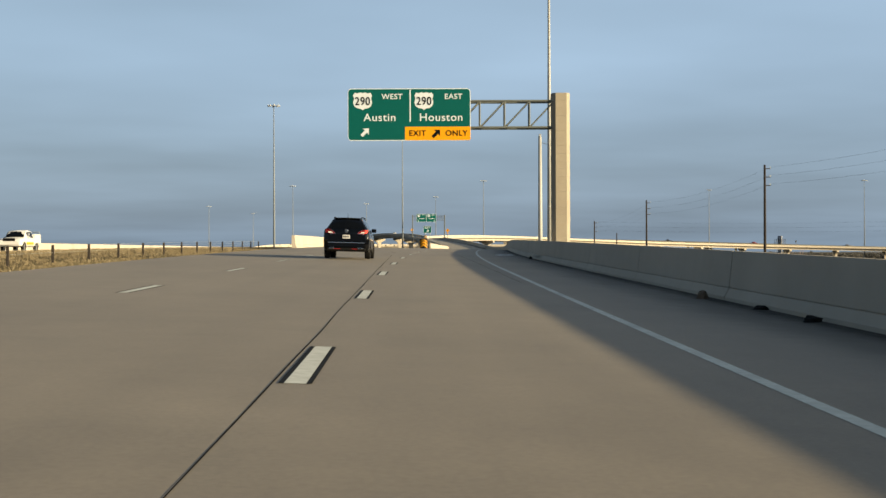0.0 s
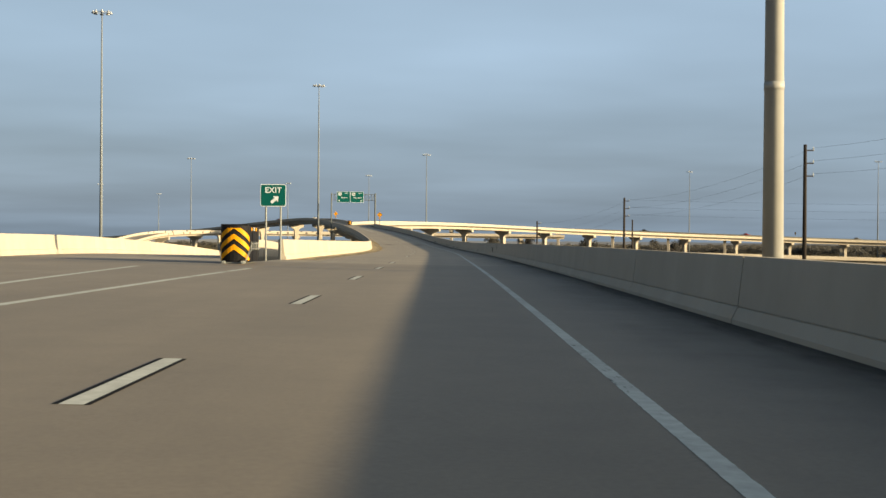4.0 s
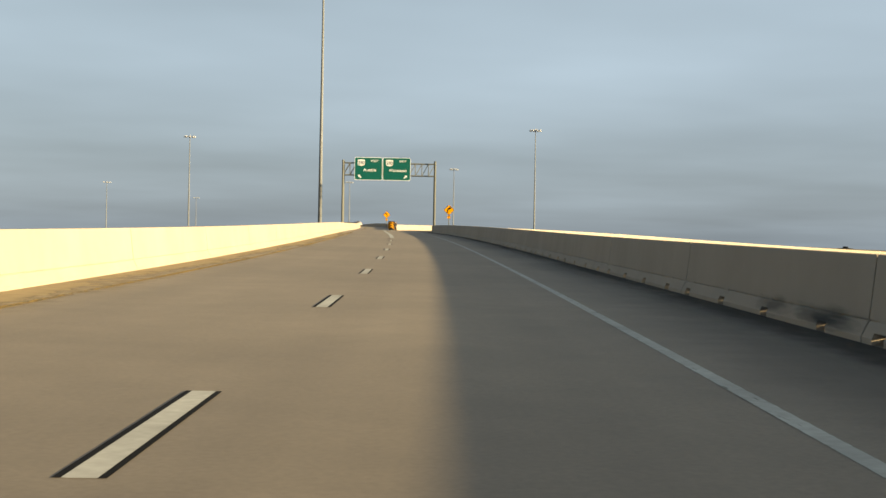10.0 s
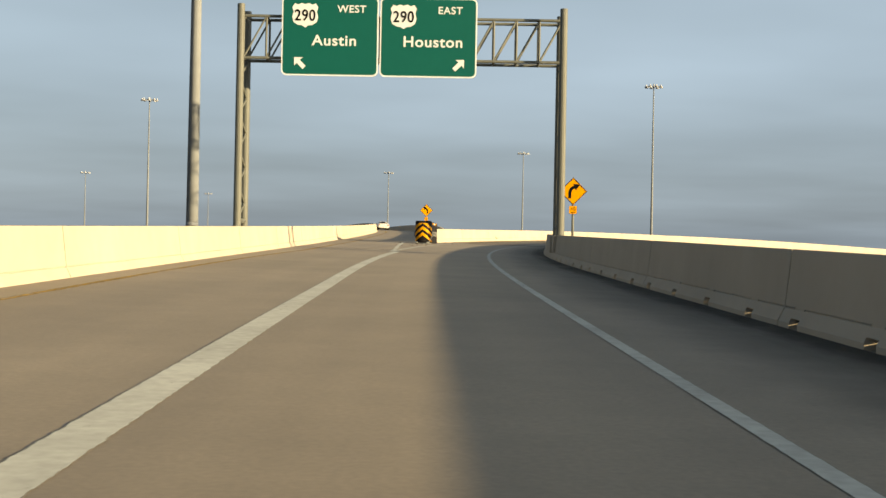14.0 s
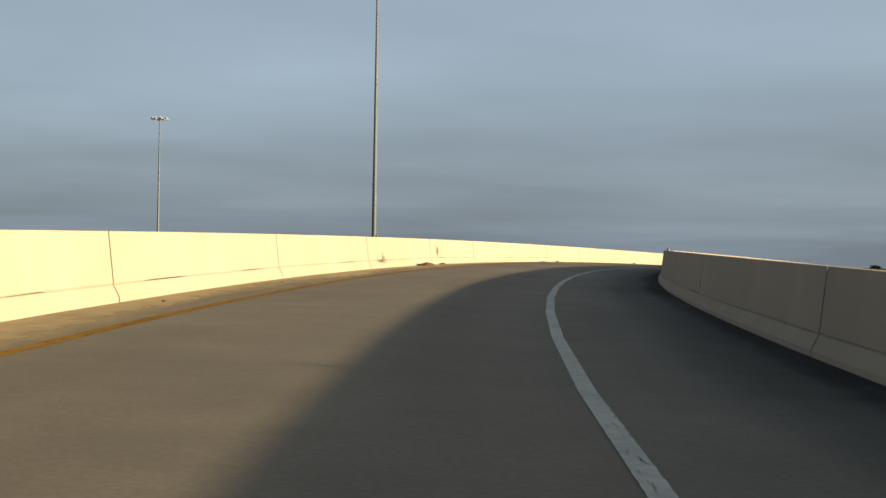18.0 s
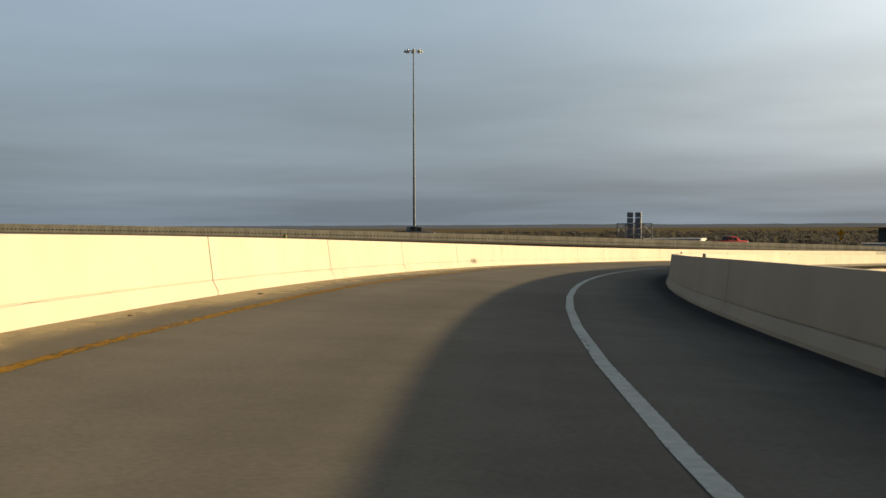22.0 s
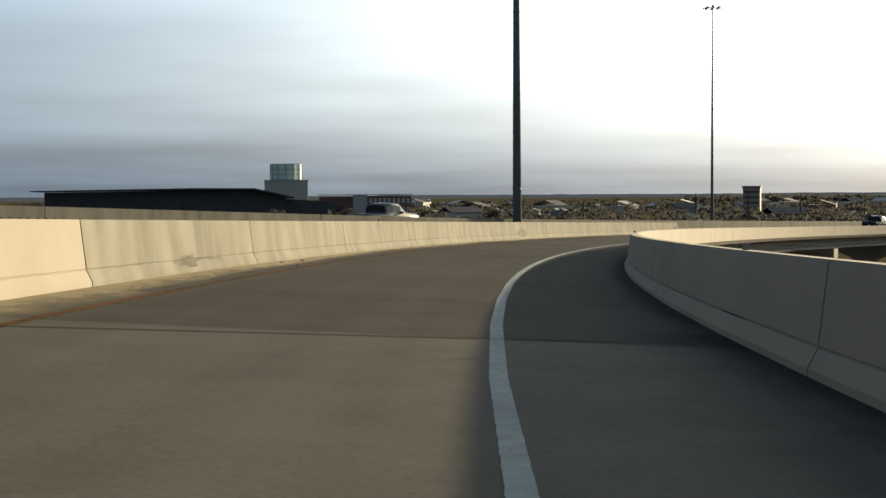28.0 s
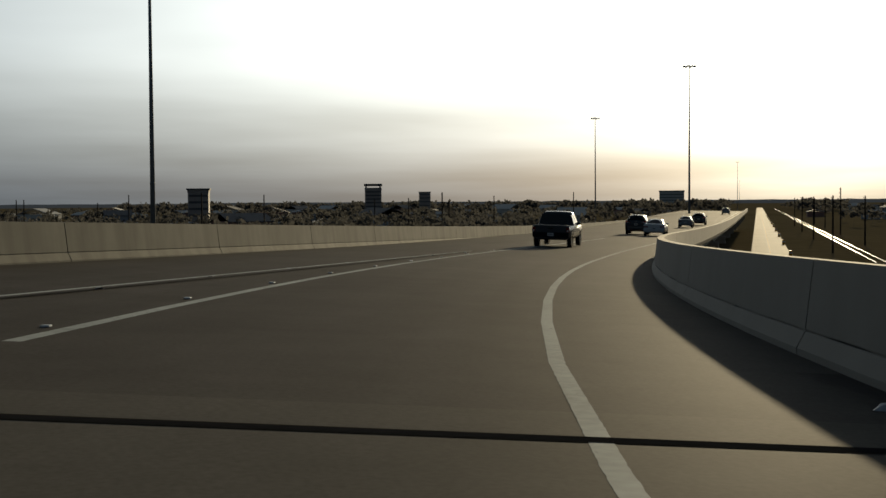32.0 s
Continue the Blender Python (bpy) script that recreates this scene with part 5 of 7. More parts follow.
    for side in (1, -1):
        x0, x1 = sorted((side * (wr - rear["w"]), side * (wr + .01)))
        if "outline" in rear:
            shape = [(side * x, z) for x, z in rear["outline"]]
            cx, cz = sum(p[0] for p in shape) / len(shape), sum(p[1] for p in shape) / len(shape)
            part("tail_light_frame", wrapped([(cx + (x - cx) * 1.05, cz + (z - cz) * 1.12) for x, z in shape], y_r - .004, y_r + .40), M_CHROME, root, "thin chrome surround")
            light = part("tail_light", wrapped(shape, y_r - .012, y_r + .43), M_RED, root, "red wraparound tail light")
            part("reflector", prism([(side * x, z) for x, z in ((.56, 1.10), (.78, 1.10), (.78, 1.16), (.66, 1.15))], y_r - .022, y_r + .05), M_LENS, light)
            part("lit_lens", wrapped([(side * x, z) for x, z in ((.80, 1.10), (.91, 1.10), (.91, 1.225), (.80, 1.22))], y_r - .019, y_r + .1), M_REDBRIGHT, light)
        else:
            light = part("tail_light", bevelled(x0, x1, y_r - .03, y_r + .3, z_l, z_l + rear["h"], .03), M_RED, root, "red tail light")
            part("reflector", bevelled(x0 + .05, x1 - .05, y_r - .036, y_r - .028, z_l + .03, z_l + rear["h"] * .45, .003, 1), M_LENS, light)
        z_h = sections[-1][2] - .12
        part("headlight", bevelled(*sorted((side * (sections[-1][5] - .38), side * (sections[-1][5] + .0))), sections[-1][0] - .25, sections[-1][0] + .02, z_h, z_h + .16, .03), M_LENS, root)
        xm = sections[len(sections) // 2][5]
        mir = part("mirror", bevelled(*sorted((side * (xm - .09), side * (xm + .13))), rows_glass["mirror"] - .06, rows_glass["mirror"] + .06, sections[len(sections) // 2][2] + .02, sections[len(sections) // 2][2] + .19, .04), body_mat, root)
        for yh in rows_glass.get("handles", ()):
            p = surf(yh, 3.7)
            part("door_handle", bevelled(*sorted((side * p.x, side * (p.x + .03))), yh - .1, yh + .1, p.z - .02, p.z + .015, .008, 1), M_CHROME, root)
    part("number_plate", bevelled(-.16, .16, y_r - .035, y_r - .02, rear["plate"], rear["plate"] + .16, .005, 1), M_PLATE, root)
    for k in range(6):
        part("plate_bar", bevelled(-.125 + k * .043, -.1 + k * .043, y_r - .039, y_r - .034, rear["plate"] + .05, rear["plate"] + .12, .001, 1), M_TRIM, root)
    part("rear_bumper", bevelled(-wr * .98, wr * .98, y_r - .03, y_r + .2, sections[0][1] + .02, sections[0][1] + .3, .05), rear.get("bumper", body_mat), root)
    part("front_bumper", bevelled(-sections[-1][5] * .97, sections[-1][5] * .97, sections[-1][0] - .2, sections[-1][0] + .06, sections[-1][1] + .02, sections[-1][1] + .3, .05), body_mat, root)
    part("grille", bevelled(-.5, .5, sections[-1][0] - .02, sections[-1][0] + .03, sections[-1][1] + .35, sections[-1][1] + .6, .01, 1), M_TRIM, root)
    part("underbody", bevelled(-wr * .8, wr * .8, y_r + .2, sections[-1][0] - .2, sections[0][1] - .1, sections[0][1] + .1, .03), M_TRIM, root)
    if extras:
        extras(root, surf)
    return root


SUV = [(-2.58, .44, 1.02, 1.06, .78, .82, .76), (-2.555, .37, 1.09, 1.13, .88, .91, .82), (-2.50, .31, 1.16, 1.28, .96, .985, .84), (-2.38, .30, 1.18, 1.45, .975, 1.0, .76), (-2.24, .30, 1.18, 1.64, .98, 1.0, .68), (-2.06, .30, 1.18, 1.745, .985, 1.0, .63), (-1.8, .31, 1.17, 1.785, .985, 1.0, .64),
       (-1.2, .31, 1.14, 1.80, .985, 1.0, .67), (0.0, .32, 1.10, 1.79, .985, 1.0, .69), (.75, .32, 1.06, 1.70, .985, 1.0, .68), (1.45, .32, 1.05, 1.14, .985, .99, .82),
       (2.2, .34, .95, 1.04, .97, .96, .78), (2.52, .40, .80, .86, .90, .90, .70)]
SUV_GLASS = dict(side=((-2.0, -1.25), (-1.18, -.28), (-.2, .72)), front=(.80, 1.40), rear=(-2.485, -2.08), mirror=.75, handles=(-1.0, -.0))
SEDAN = [(-2.35, .40, .92, .97, .86, .88, .80), (-2.25, .32, .98, 1.04, .88, .90, .80), (-1.6, .30, .98, 1.08, .90, .91, .74), (-.95, .30, .95, 1.42, .90, .91, .62),
         (-.2, .30, .93, 1.45, .90, .91, .62), (.35, .30, .92, 1.40, .90, .91, .62), (1.05, .30, .92, .99, .90, .90, .72), (1.9, .32, .80, .86, .88, .87, .68), (2.3, .38, .66, .70, .80, .80, .6)]
SEDAN_GLASS = dict(side=((-.95, -.32), (-.25, .40)), front=(.42, 1.0), rear=(-1.55, -1.0), mirror=.45, handles=(-.6, .1))
PICKUP = [(-2.85, .52, 1.10, 1.14, .93, .96, .90), (-2.75, .45, 1.14, 1.18, .96, .98, .92), (-1.0, .45, 1.14, 1.18, .97, .98, .92), (-.95, .45, 1.14, 1.80, .97, .98, .76),
          (-.1, .45, 1.12, 1.88, .97, .98, .76), (.75, .45, 1.10, 1.80, .97, .98, .74), (1.4, .45, 1.10, 1.20, .97, .98, .82), (2.6, .48, 1.02, 1.12, .96, .96, .82), (2.85, .55, .92, .97, .92, .92, .76)]
PICKUP_GLASS = dict(side=((-.85, -.08), (0.0, .74)), front=(.82, 1.34), rear=(-.994, -.955), mirror=.7, handles=(-.6, .2))


def place(road, s, u, turn=0.0):
    b = float(np.interp(s, road.s, road.b))
    return road.matrix(s, u, .012) @ Matrix.Rotation(math.atan(b), 4, "Y") @ Matrix.Rotation(radians(turn), 4, "Z")


def suv_extras(root, surf):
    for side in (1, -1):
        bm = bmesh.new()
        rail = [(.58, -1.95, 1.74), (.59, -1.8, 1.79), (.61, -1.4, 1.81), (.63, -.6, 1.815), (.63, .2, 1.80), (.62, .45, 1.75)]
        swept(bm, [(side * x, y, z) for x, y, z in rail], .022, 8)
        part("roof_rail", bm, M_TRIM, root)
        part("exhaust_tip", bevelled(*sorted((side * .52, side * .72)), -2.65, -2.5, .40, .475, .02), M_CHROME, root)
        part("exhaust_hole", bevelled(*sorted((side * .55, side * .69)), -2.656, -2.645, .415, .46, .004, 1), M_TRIM, root)
    bm = bmesh.new(); tube(bm, (.0, -1.85, 1.78), (.0, -1.92, 1.97), .012, .006, 6); part("antenna", bm, M_TRIM, root)
    part("spoiler", bevelled(-.55, .55, -2.16, -1.9, 1.74, 1.772, .014), M_TRIM, root)
    part("chrome_strip", bevelled(-.80, .80, -2.622, -2.58, .675, .70, .004, 1), M_CHROME, root)
    bm = bmesh.new(); swept(bm, [(.068 * math.cos(radians(a)), -2.56, 1.19 + .068 * math.sin(radians(a))) for a in range(0, 361, 20)], .011, 6); part("badge", bm, M_CHROME, root)
    part("badge_bar", bevelled(-.045, .045, -2.568, -2.55, 1.17, 1.21, .004, 1), M_CHROME, root)
    part("lower_trim", bevelled(-.84, .84, -2.616, -2.4, .34, .46, .03), M_TRIM, root)
    part("reflector_strip", bevelled(-.55, -.25, -2.624, -2.612, .40, .435, .002, 1), M_RED, root)
    part("reflector_strip", bevelled(.25, .55, -2.624, -2.612, .40, .435, .002, 1), M_RED, root)


P_BLACK = paint("black_blue_paint", (0.0008, 0.001, 0.0016), 0.1)
P_WHITE = paint("white_paintwork", (0.35, 0.35, 0.34))
P_RED = paint("red_paintwork", (0.22, 0.02, 0.015))
P_GREY = paint("grey_paintwork", (0.14, 0.145, 0.15))
P_DARK = paint("dark_paintwork", (0.025, 0.027, 0.03))
SUV_REAR = dict(z=1.06, h=.20, w=.44, plate=.86, outline=[(.50, 1.08), (.50, 1.12), (.60, 1.19), (.74, 1.245), (.89, 1.265), (.945, 1.24), (.955, 1.16), (.945, 1.075), (.75, 1.062)])
vehicle("suv", place(RAMP, 49.9, -5.9, 0) @ Matrix.Scale(.955, 4), P_BLACK, "black family SUV with chrome strip and red tail lights", "car", SUV, (-1.5, 1.5), .37, SUV_GLASS, SUV_REAR, suv_extras)
PU_REAR = dict(z=.82, h=.26, w=.16, plate=.62, bumper=M_TRIM)
SD_REAR = dict(z=.72, h=.16, w=.36, plate=.6)


def bed_extras(root, surf):
    part("bed_floor", bevelled(-.8, .8, -2.7, -1.05, 1.185, 1.195, .003, 1), M_TRIM, root)
    part("tailgate_handle", bevelled(-.12, .12, -2.875, -2.85, .98, 1.04, .006, 1), M_TRIM, root)


def service_extras(root, surf):
    for side in (1, -1):
        part("tool_box", bevelled(*sorted((side * .55, side * 1.02)), -2.8, -1.05, .75, 1.55, .03), P_WHITE, root)
        part("side_stripe", bevelled(*sorted((side * .985, side * .995)), -.8, 1.2, .62, .84, .003, 1), M_SIGNYELLOW, root)
    bm = bmesh.new(); tube(bm, (-.9, -2.7, 1.75), (.9, -2.7, 1.75), .03, seg=8); tube(bm, (-.9, -2.7, 1.5), (-.9, -2.7, 1.75), .03, seg=8); tube(bm, (.9, -2.7, 1.5), (.9, -2.7, 1.75), .03, seg=8)
    part("ladder_rack", bm, M_STEEL, root)


vehicle("pickup_truck", place(RAMP, 1012.0, -3.6), P_DARK, "dark crew-cab pickup truck seen from behind in low sun", "car", PICKUP, (-1.75, 1.75), .39, PICKUP_GLASS, PU_REAR, bed_extras)
vehicle("pickup_truck", place(BRIDGE, -95, -3.6), P_RED, "red pickup truck on the neighbouring bridge", "car", PICKUP, (-1.75, 1.75), .39, PICKUP_GLASS, PU_REAR, bed_extras)
vehicle("pickup_truck", place(BRIDGE, -149, -3.6), P_DARK, "dark pickup truck on the neighbouring bridge", "car", PICKUP, (-1.75, 1.75), .39, PICKUP_GLASS, PU_REAR, bed_extras)
vehicle("pickup_truck", place(BRIDGE, -38.3, -3.6), P_GREY, "silver-grey pickup truck on the neighbouring bridge", "car", PICKUP, (-1.75, 1.75), .39, PICKUP_GLASS, PU_REAR, bed_extras)
for s, u, mat, shape, glass, back, label in ((1057.5, -1.9, P_WHITE, SEDAN, SEDAN_GLASS, SD_REAR, "white sedan glinting in the low sun"),
                                             (1063.5, -4.0, P_DARK, SUV, SUV_GLASS, SUV_REAR, "dark SUV on the joined highway"),
                                             (1112, -2.3, P_GREY, SEDAN, SEDAN_GLASS, SD_REAR, "grey sedan on the joined highway"),
                                             (1133, -1.6, P_DARK, SUV, SUV_GLASS, SUV_REAR, "dark SUV far along the highway"),
                                             (1282, -1.6, P_GREY, SUV, SUV_GLASS, SUV_REAR, "grey SUV near the horizon")):
    vehicle("suv" if shape is SUV else "sedan", place(RAMP, s, u), mat, label, "car", shape, (-1.42, 1.42), .34, glass, back, suv_extras if shape is SUV else None)
vehicle("sedan", place(AUSTIN, 668, 3.4), P_WHITE, "white sedan on the branch ramp's crest", "car", SEDAN, (-1.38, 1.38), .33, SEDAN_GLASS, SD_REAR)
vehicle("suv", place(AUSTIN, 728, 3.4), P_RED, "dark red SUV beyond the branch ramp's crest", "car", SUV, (-1.5, 1.5), .37, SUV_GLASS, SUV_REAR, suv_extras)

# ---- opposite carriageway ----
OPPOSITE = Road(-33, -60, 1.0, 0, 0, 420, [(0, 0), (420, 0)], [(0, .3), (420, .3)], [(0, 0), (420, 0)])
tagged(deck(OPPOSITE, 0, 420, lambda s: -11.0, lambda s: 0.0, "road_opposite"), "pale concrete carriageway beyond the grass median", "road", kind="structure")
barrier("barrier_opposite", "bright sunlit barrier beyond the opposite carriageway", OPPOSITE, 0, 420, lambda s: -11.0, -1)
vehicle("service_truck", OPPOSITE.matrix(166, -3.9, .01) @ Matrix.Rotation(math.pi, 4, "Z"), P_WHITE, "white utility truck with tool boxes and a yellow stripe", "truck", PICKUP, (-1.75, 1.75), .39, PICKUP_GLASS, PU_REAR, service_extras)

# cable barrier in the median
root = tagged(new("cable_barrier"), "low wire barrier on dark posts in the dry grass median", "barrier")
for i in range(24):
    y = -15 + 5.0 * i
    p = part("post", bevelled(-.045, .045, -.04, .04, -.3, .62, .01, 1), M_WOOD, root)
    p.location = (-15.5, y, ground_z(-15.5, y) - .3)
for dz in (.35, .48, .61):
    bm = bmesh.new()
    swept(bm, [(-15.5, -15 + 5.0 * i, ground_z(-15.5, -15 + 5.0 * i) + dz - .3) for i in range(24)], .005, 4)
    part("cable", bm, M_STEEL, root)

# ---- distance ----
M_BARK = material("bark", (0.06, 0.045, 0.035), rough=0.95, var=0.3, scale=6)
M_LEAF = material("winter_foliage", (0.052, 0.053, 0.050), rough=0.95, color2=(0.072, 0.069, 0.064), scale=.6)
nt = M_LEAF.node_tree
thin_leaf, leaf_mix = nt.nodes.new("ShaderNodeBsdfTranslucent"), nt.nodes.new("ShaderNodeMixShader")
leaf_mix.inputs[0].default_value = .5
link(nt, nt.nodes["Principled BSDF"].inputs["Base Color"].links[0].from_socket, thin_leaf.inputs["Color"])
link(nt, nt.nodes["Principled BSDF"].outputs[0], leaf_mix.inputs[1]); link(nt, thin_leaf.outputs[0], leaf_mix.inputs[2])
link(nt, leaf_mix.outputs[0], nt.nodes["Material Output"].inputs["Surface"])
nt.nodes["Principled BSDF"].inputs["Specular IOR Level"].default_value = .1
M_TOWER = material("brown_tower_cladding", (0.21, 0.185, 0.165), rough=0.8, var=0.1, scale=1)
M_BRICK = material("red_brick", (0.155, 0.085, 0.066), rough=0.9, var=0.15, scale=3)
M_HALL = material("dark_hall_cladding", (0.045, 0.045, 0.046), rough=0.9, var=0.25, scale=.6)
M_DARKROOF = material("dark_roof", (0.05, 0.05, 0.052), rough=0.8, var=0.25, scale=.6)
M_STUCCO = material("pale_stucco", (0.34, 0.33, 0.30), rough=0.9, var=0.1, scale=1)
M_PALE = material("pale_metal_roof", (0.20, 0.21, 0.22), rough=0.85, var=0.1, scale=.7)
M_PANE = material("greenish_glazing", (0.42, 0.52, 0.46), rough=0.3, var=0.1, scale=.5)
M_LOUVRE = material("grey_steel_louvre", (0.085, 0.092, 0.108), rough=0.7, var=0.2, scale=2)


def near_road(x, y):
    """True where a tree or house would stand in a roadway or under a deck."""
    for road in (RAMP, AUSTIN, BRIDGE, CROSS, HIGHWAY):
        if np.min((road.p[:, 0] - x) ** 2 + (road.p[:, 1] - y) ** 2) < 26 ** 2:
            return True
    return x < -5 and x > -60 and y < 260


def leaf_cloud(rng, n, rx, rz, cz, size):
    """Loose small leaf quads that fill an uneven crown."""
    lobes = [(rng.uniform(-.5, .5) * rx, rng.uniform(-.5, .5) * rx, cz + rng.uniform(-.35, .45) * rz, rng.uniform(.45, .75)) for _ in range(6)]
    v, f = [], []
    for i in range(n):
        lx, ly, lz, k = lobes[rng.randrange(6)]
        d = Vector((rng.gauss(0, 1), rng.gauss(0, 1), rng.gauss(0, 1))).normalized() * (rng.random() ** .4)
        c = Vector((lx + d.x * rx * k, ly + d.y * rx * k, lz + d.z * rz * k))
        a = Vector((rng.gauss(0, 1), rng.gauss(0, 1), rng.gauss(0, 1))).normalized() * size * rng.uniform(.6, 1.3)
        b = a.orthogonal().normalized() * size * rng.uniform(.5, 1.0)
        o = len(v)
        v += [c - a - b, c + a - b, c + a + b, c - a + b]
        f.append((o, o + 1, o + 2, o + 3))
    return v, f


def tree_prototype(seed, h):
    rng = random.Random(seed)
    root = tagged(new("tree"), "bare-looking dark tree with a thin uneven winter crown", "tree", "trees by the highway")
    bm = bmesh.new()
    tube(bm, (0, 0, -.3), (0, 0, h * .45), .18, .11, 7)
    for i in range(6):
        a = rng.uniform(0, 6.28)
        z0 = h * rng.uniform(.25, .45)
        tube(bm, (0, 0, z0), (math.cos(a) * h * .22, math.sin(a) * h * .22, z0 + h * rng.uniform(.2, .35)), .07, .02, 5)
    part("trunk", bm, M_BARK, root)
    v, f = leaf_cloud(rng, 420, h * .33, h * .32, h * .66, h * .03)
    mesh_of("crown", v, f, M_LEAF, root)
    return root


# trees along the frontage and before the dark hall
PROTOS = [tree_prototype(i, 6.5 + i) for i in range(4)]
rng = random.Random(5)
spots = []
for i in range(34):
    az, d = radians(rng.uniform(54, 76)), rng.uniform(285, 340)
    spots.append((187 + math.sin(az) * d, 753 + math.cos(az) * d))
for i in range(14):
    spots.append((rng.uniform(70, 320), rng.uniform(900, 960)))
for i, (x, y) in enumerate(spots):
    m = pose(x, y, GROUND - .3, 0, 0, rng.uniform(0, 360))
    if i < 4:
        PROTOS[i].matrix_world = m
    else:
        copy_thing(PROTOS[i % 4], m @ Matrix.Scale(1.3, 4) if i >= 34 else m)


def bare_tree(x, y, h, seed):
    rng = random.Random(seed)
    root = tagged(new("tree"), "leafless reddish-brown tree beyond the barrier", "tree")
    root.location = (x, y, ground_z(x, y) - .4)
    trunk, twigs = bmesh.new(), bmesh.new()
    tube(trunk, (0, 0, 0), (.1, 0, h * .3), .2, .13, 7)

    def fork(a, d, length, r, level):
        b = a + d * length
        tube(trunk if level < 2 else twigs, a, b, r, r * .55, 6 if level < 2 else 4)
        if level == 4:
            return
        for _ in range(4 if level < 3 else 3):
            e = (d + Vector((rng.gauss(0, .45), rng.gauss(0, .45), rng.gauss(.12, .25)))).normalized()
            fork(a + d * length * rng.uniform(.6, 1.0), e, length * rng.uniform(.55, .75), r * .5, level + 1)
    for i in range(4):
        t = 6.28 * i / 4 + rng.uniform(-.4, .4)
        fork(Vector((.1, 0, h * .28)), Vector((math.cos(t) * .6, math.sin(t) * .6, 1)).normalized(), h * .27, .1, 1)
    part("trunk", trunk, M_TWIG, root)
    part("crown", twigs, M_TWIG, root, "tangle of bare twigs")


M_TWIG = material("reddish_twigs", (0.11, 0.075, 0.06), rough=.95, var=.25, scale=5)
bare_tree(40, 139, 8.6, 4)
bare_tree(45, 147, 6.8, 9)


def far_woods():
    rng = random.Random(11)
    v, f = [], []
    count = 0
    while count < 7400:
        zone = rng.random()
        if zone < .3:
            az, d = radians(rng.uniform(14, 62)), 170 + 1500 * rng.random() ** 1.2
            x, y = 150 + math.sin(az) * d, 760 + math.cos(az) * d
        elif zone < .82:
            az, d = radians(rng.uniform(18, 135)), 300 + 1500 * rng.random() ** 1.3
            x, y = 190 + math.sin(az) * d, 740 + math.cos(az) * d
        else:
            x, y = rng.uniform(-900, 700), rng.uniform(1000, 2000)
        if near_road(x, y) or (x > 480 and -0.404 * (x - 500) + 640 < y < -0.404 * (x - 500) + 715):
            continue
        if math.hypot(x - 608, y - 937) < 45:
            continue
        h = rng.uniform(4.5, 8.5)
        n, size = (90, .05) if d < 560 else (42, .085)
        lv, lf = leaf_cloud(rng, n, h * .5, h * .36, h * .6, h * size)
        o = len(v)
        base = Vector((x, y, GROUND - .6))
        v += [q + base for q in lv]
        f += [tuple(o + k for k in q) for q in lf]
        o = len(v)
        v += [base + Vector(q) for q in ((-.12, 0, 0), (.12, 0, 0), (.06, 0, h * .5), (-.06, 0, h * .5))]
        f.append((o, o + 1, o + 2, o + 3))
        count += 1
    for i in range(420):      # taller belt of trees along the horizon
        az, d = radians(rng.uniform(84, 116)), rng.uniform(1080, 1400)
        x, y = 295 + math.sin(az) * d, 762 + math.cos(az) * d
        if -0.404 * (x - 500) + 640 < y < -0.404 * (x - 500) + 700:
            continue
        h = rng.uniform(9, 13)
        lv, lf = leaf_cloud(rng, 40, h * .6, h * .42, h * .55, h * .11)
        o = len(v)
        v += [q + Vector((x, y, GROUND - .6)) for q in lv]
        f += [tuple(o + k for k in q) for q in lf]
    ob = mesh_of("far_woods", v, f, M_LEAF)
    return tagged(ob, "dark winter woods and scrub spreading to the horizon", "woods", kind="stuff")


far_woods()
# low rise at the horizon; its emission stands in for the haze before it
M_HILL = material("distant_woods_haze_glow", (0.046, 0.048, 0.050), rough=1.0, var=0.15, scale=.004, big=.5, emit=0.55)


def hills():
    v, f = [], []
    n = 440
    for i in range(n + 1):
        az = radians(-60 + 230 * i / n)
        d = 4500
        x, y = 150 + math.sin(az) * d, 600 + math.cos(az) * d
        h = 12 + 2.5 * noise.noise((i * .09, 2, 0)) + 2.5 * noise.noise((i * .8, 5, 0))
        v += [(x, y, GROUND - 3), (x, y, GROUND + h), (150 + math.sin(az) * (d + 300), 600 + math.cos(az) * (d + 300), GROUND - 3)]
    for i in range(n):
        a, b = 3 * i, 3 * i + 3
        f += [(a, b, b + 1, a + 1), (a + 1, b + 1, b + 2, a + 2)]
    return tagged(mesh_of("backdrop_hills", v, f, M_HILL), "low wooded rise along the horizon, with an added haze glow", "hills", kind="structure")


hills()


def windows_on(root, x0, x1, z0, z1, cols, rows, y, mat=None):
    dx, dz = (x1 - x0) / cols, (z1 - z0) / rows
    for i in range(cols):
        for j in range(rows):
            w = part("window", bevelled(x0 + dx * (i + .22), x0 + dx * (i + .78), y - .12, y + .1, z0 + dz * (j + .25), z0 + dz * (j + .8), .03, 1), M_STUCCO, root)
            part("pane", bevelled(x0 + dx * (i + .26), x0 + dx * (i + .74), y - .15, y - .11, z0 + dz * (j + .3), z0 + dz * (j + .75), .005, 1), mat or M_PANE, w)


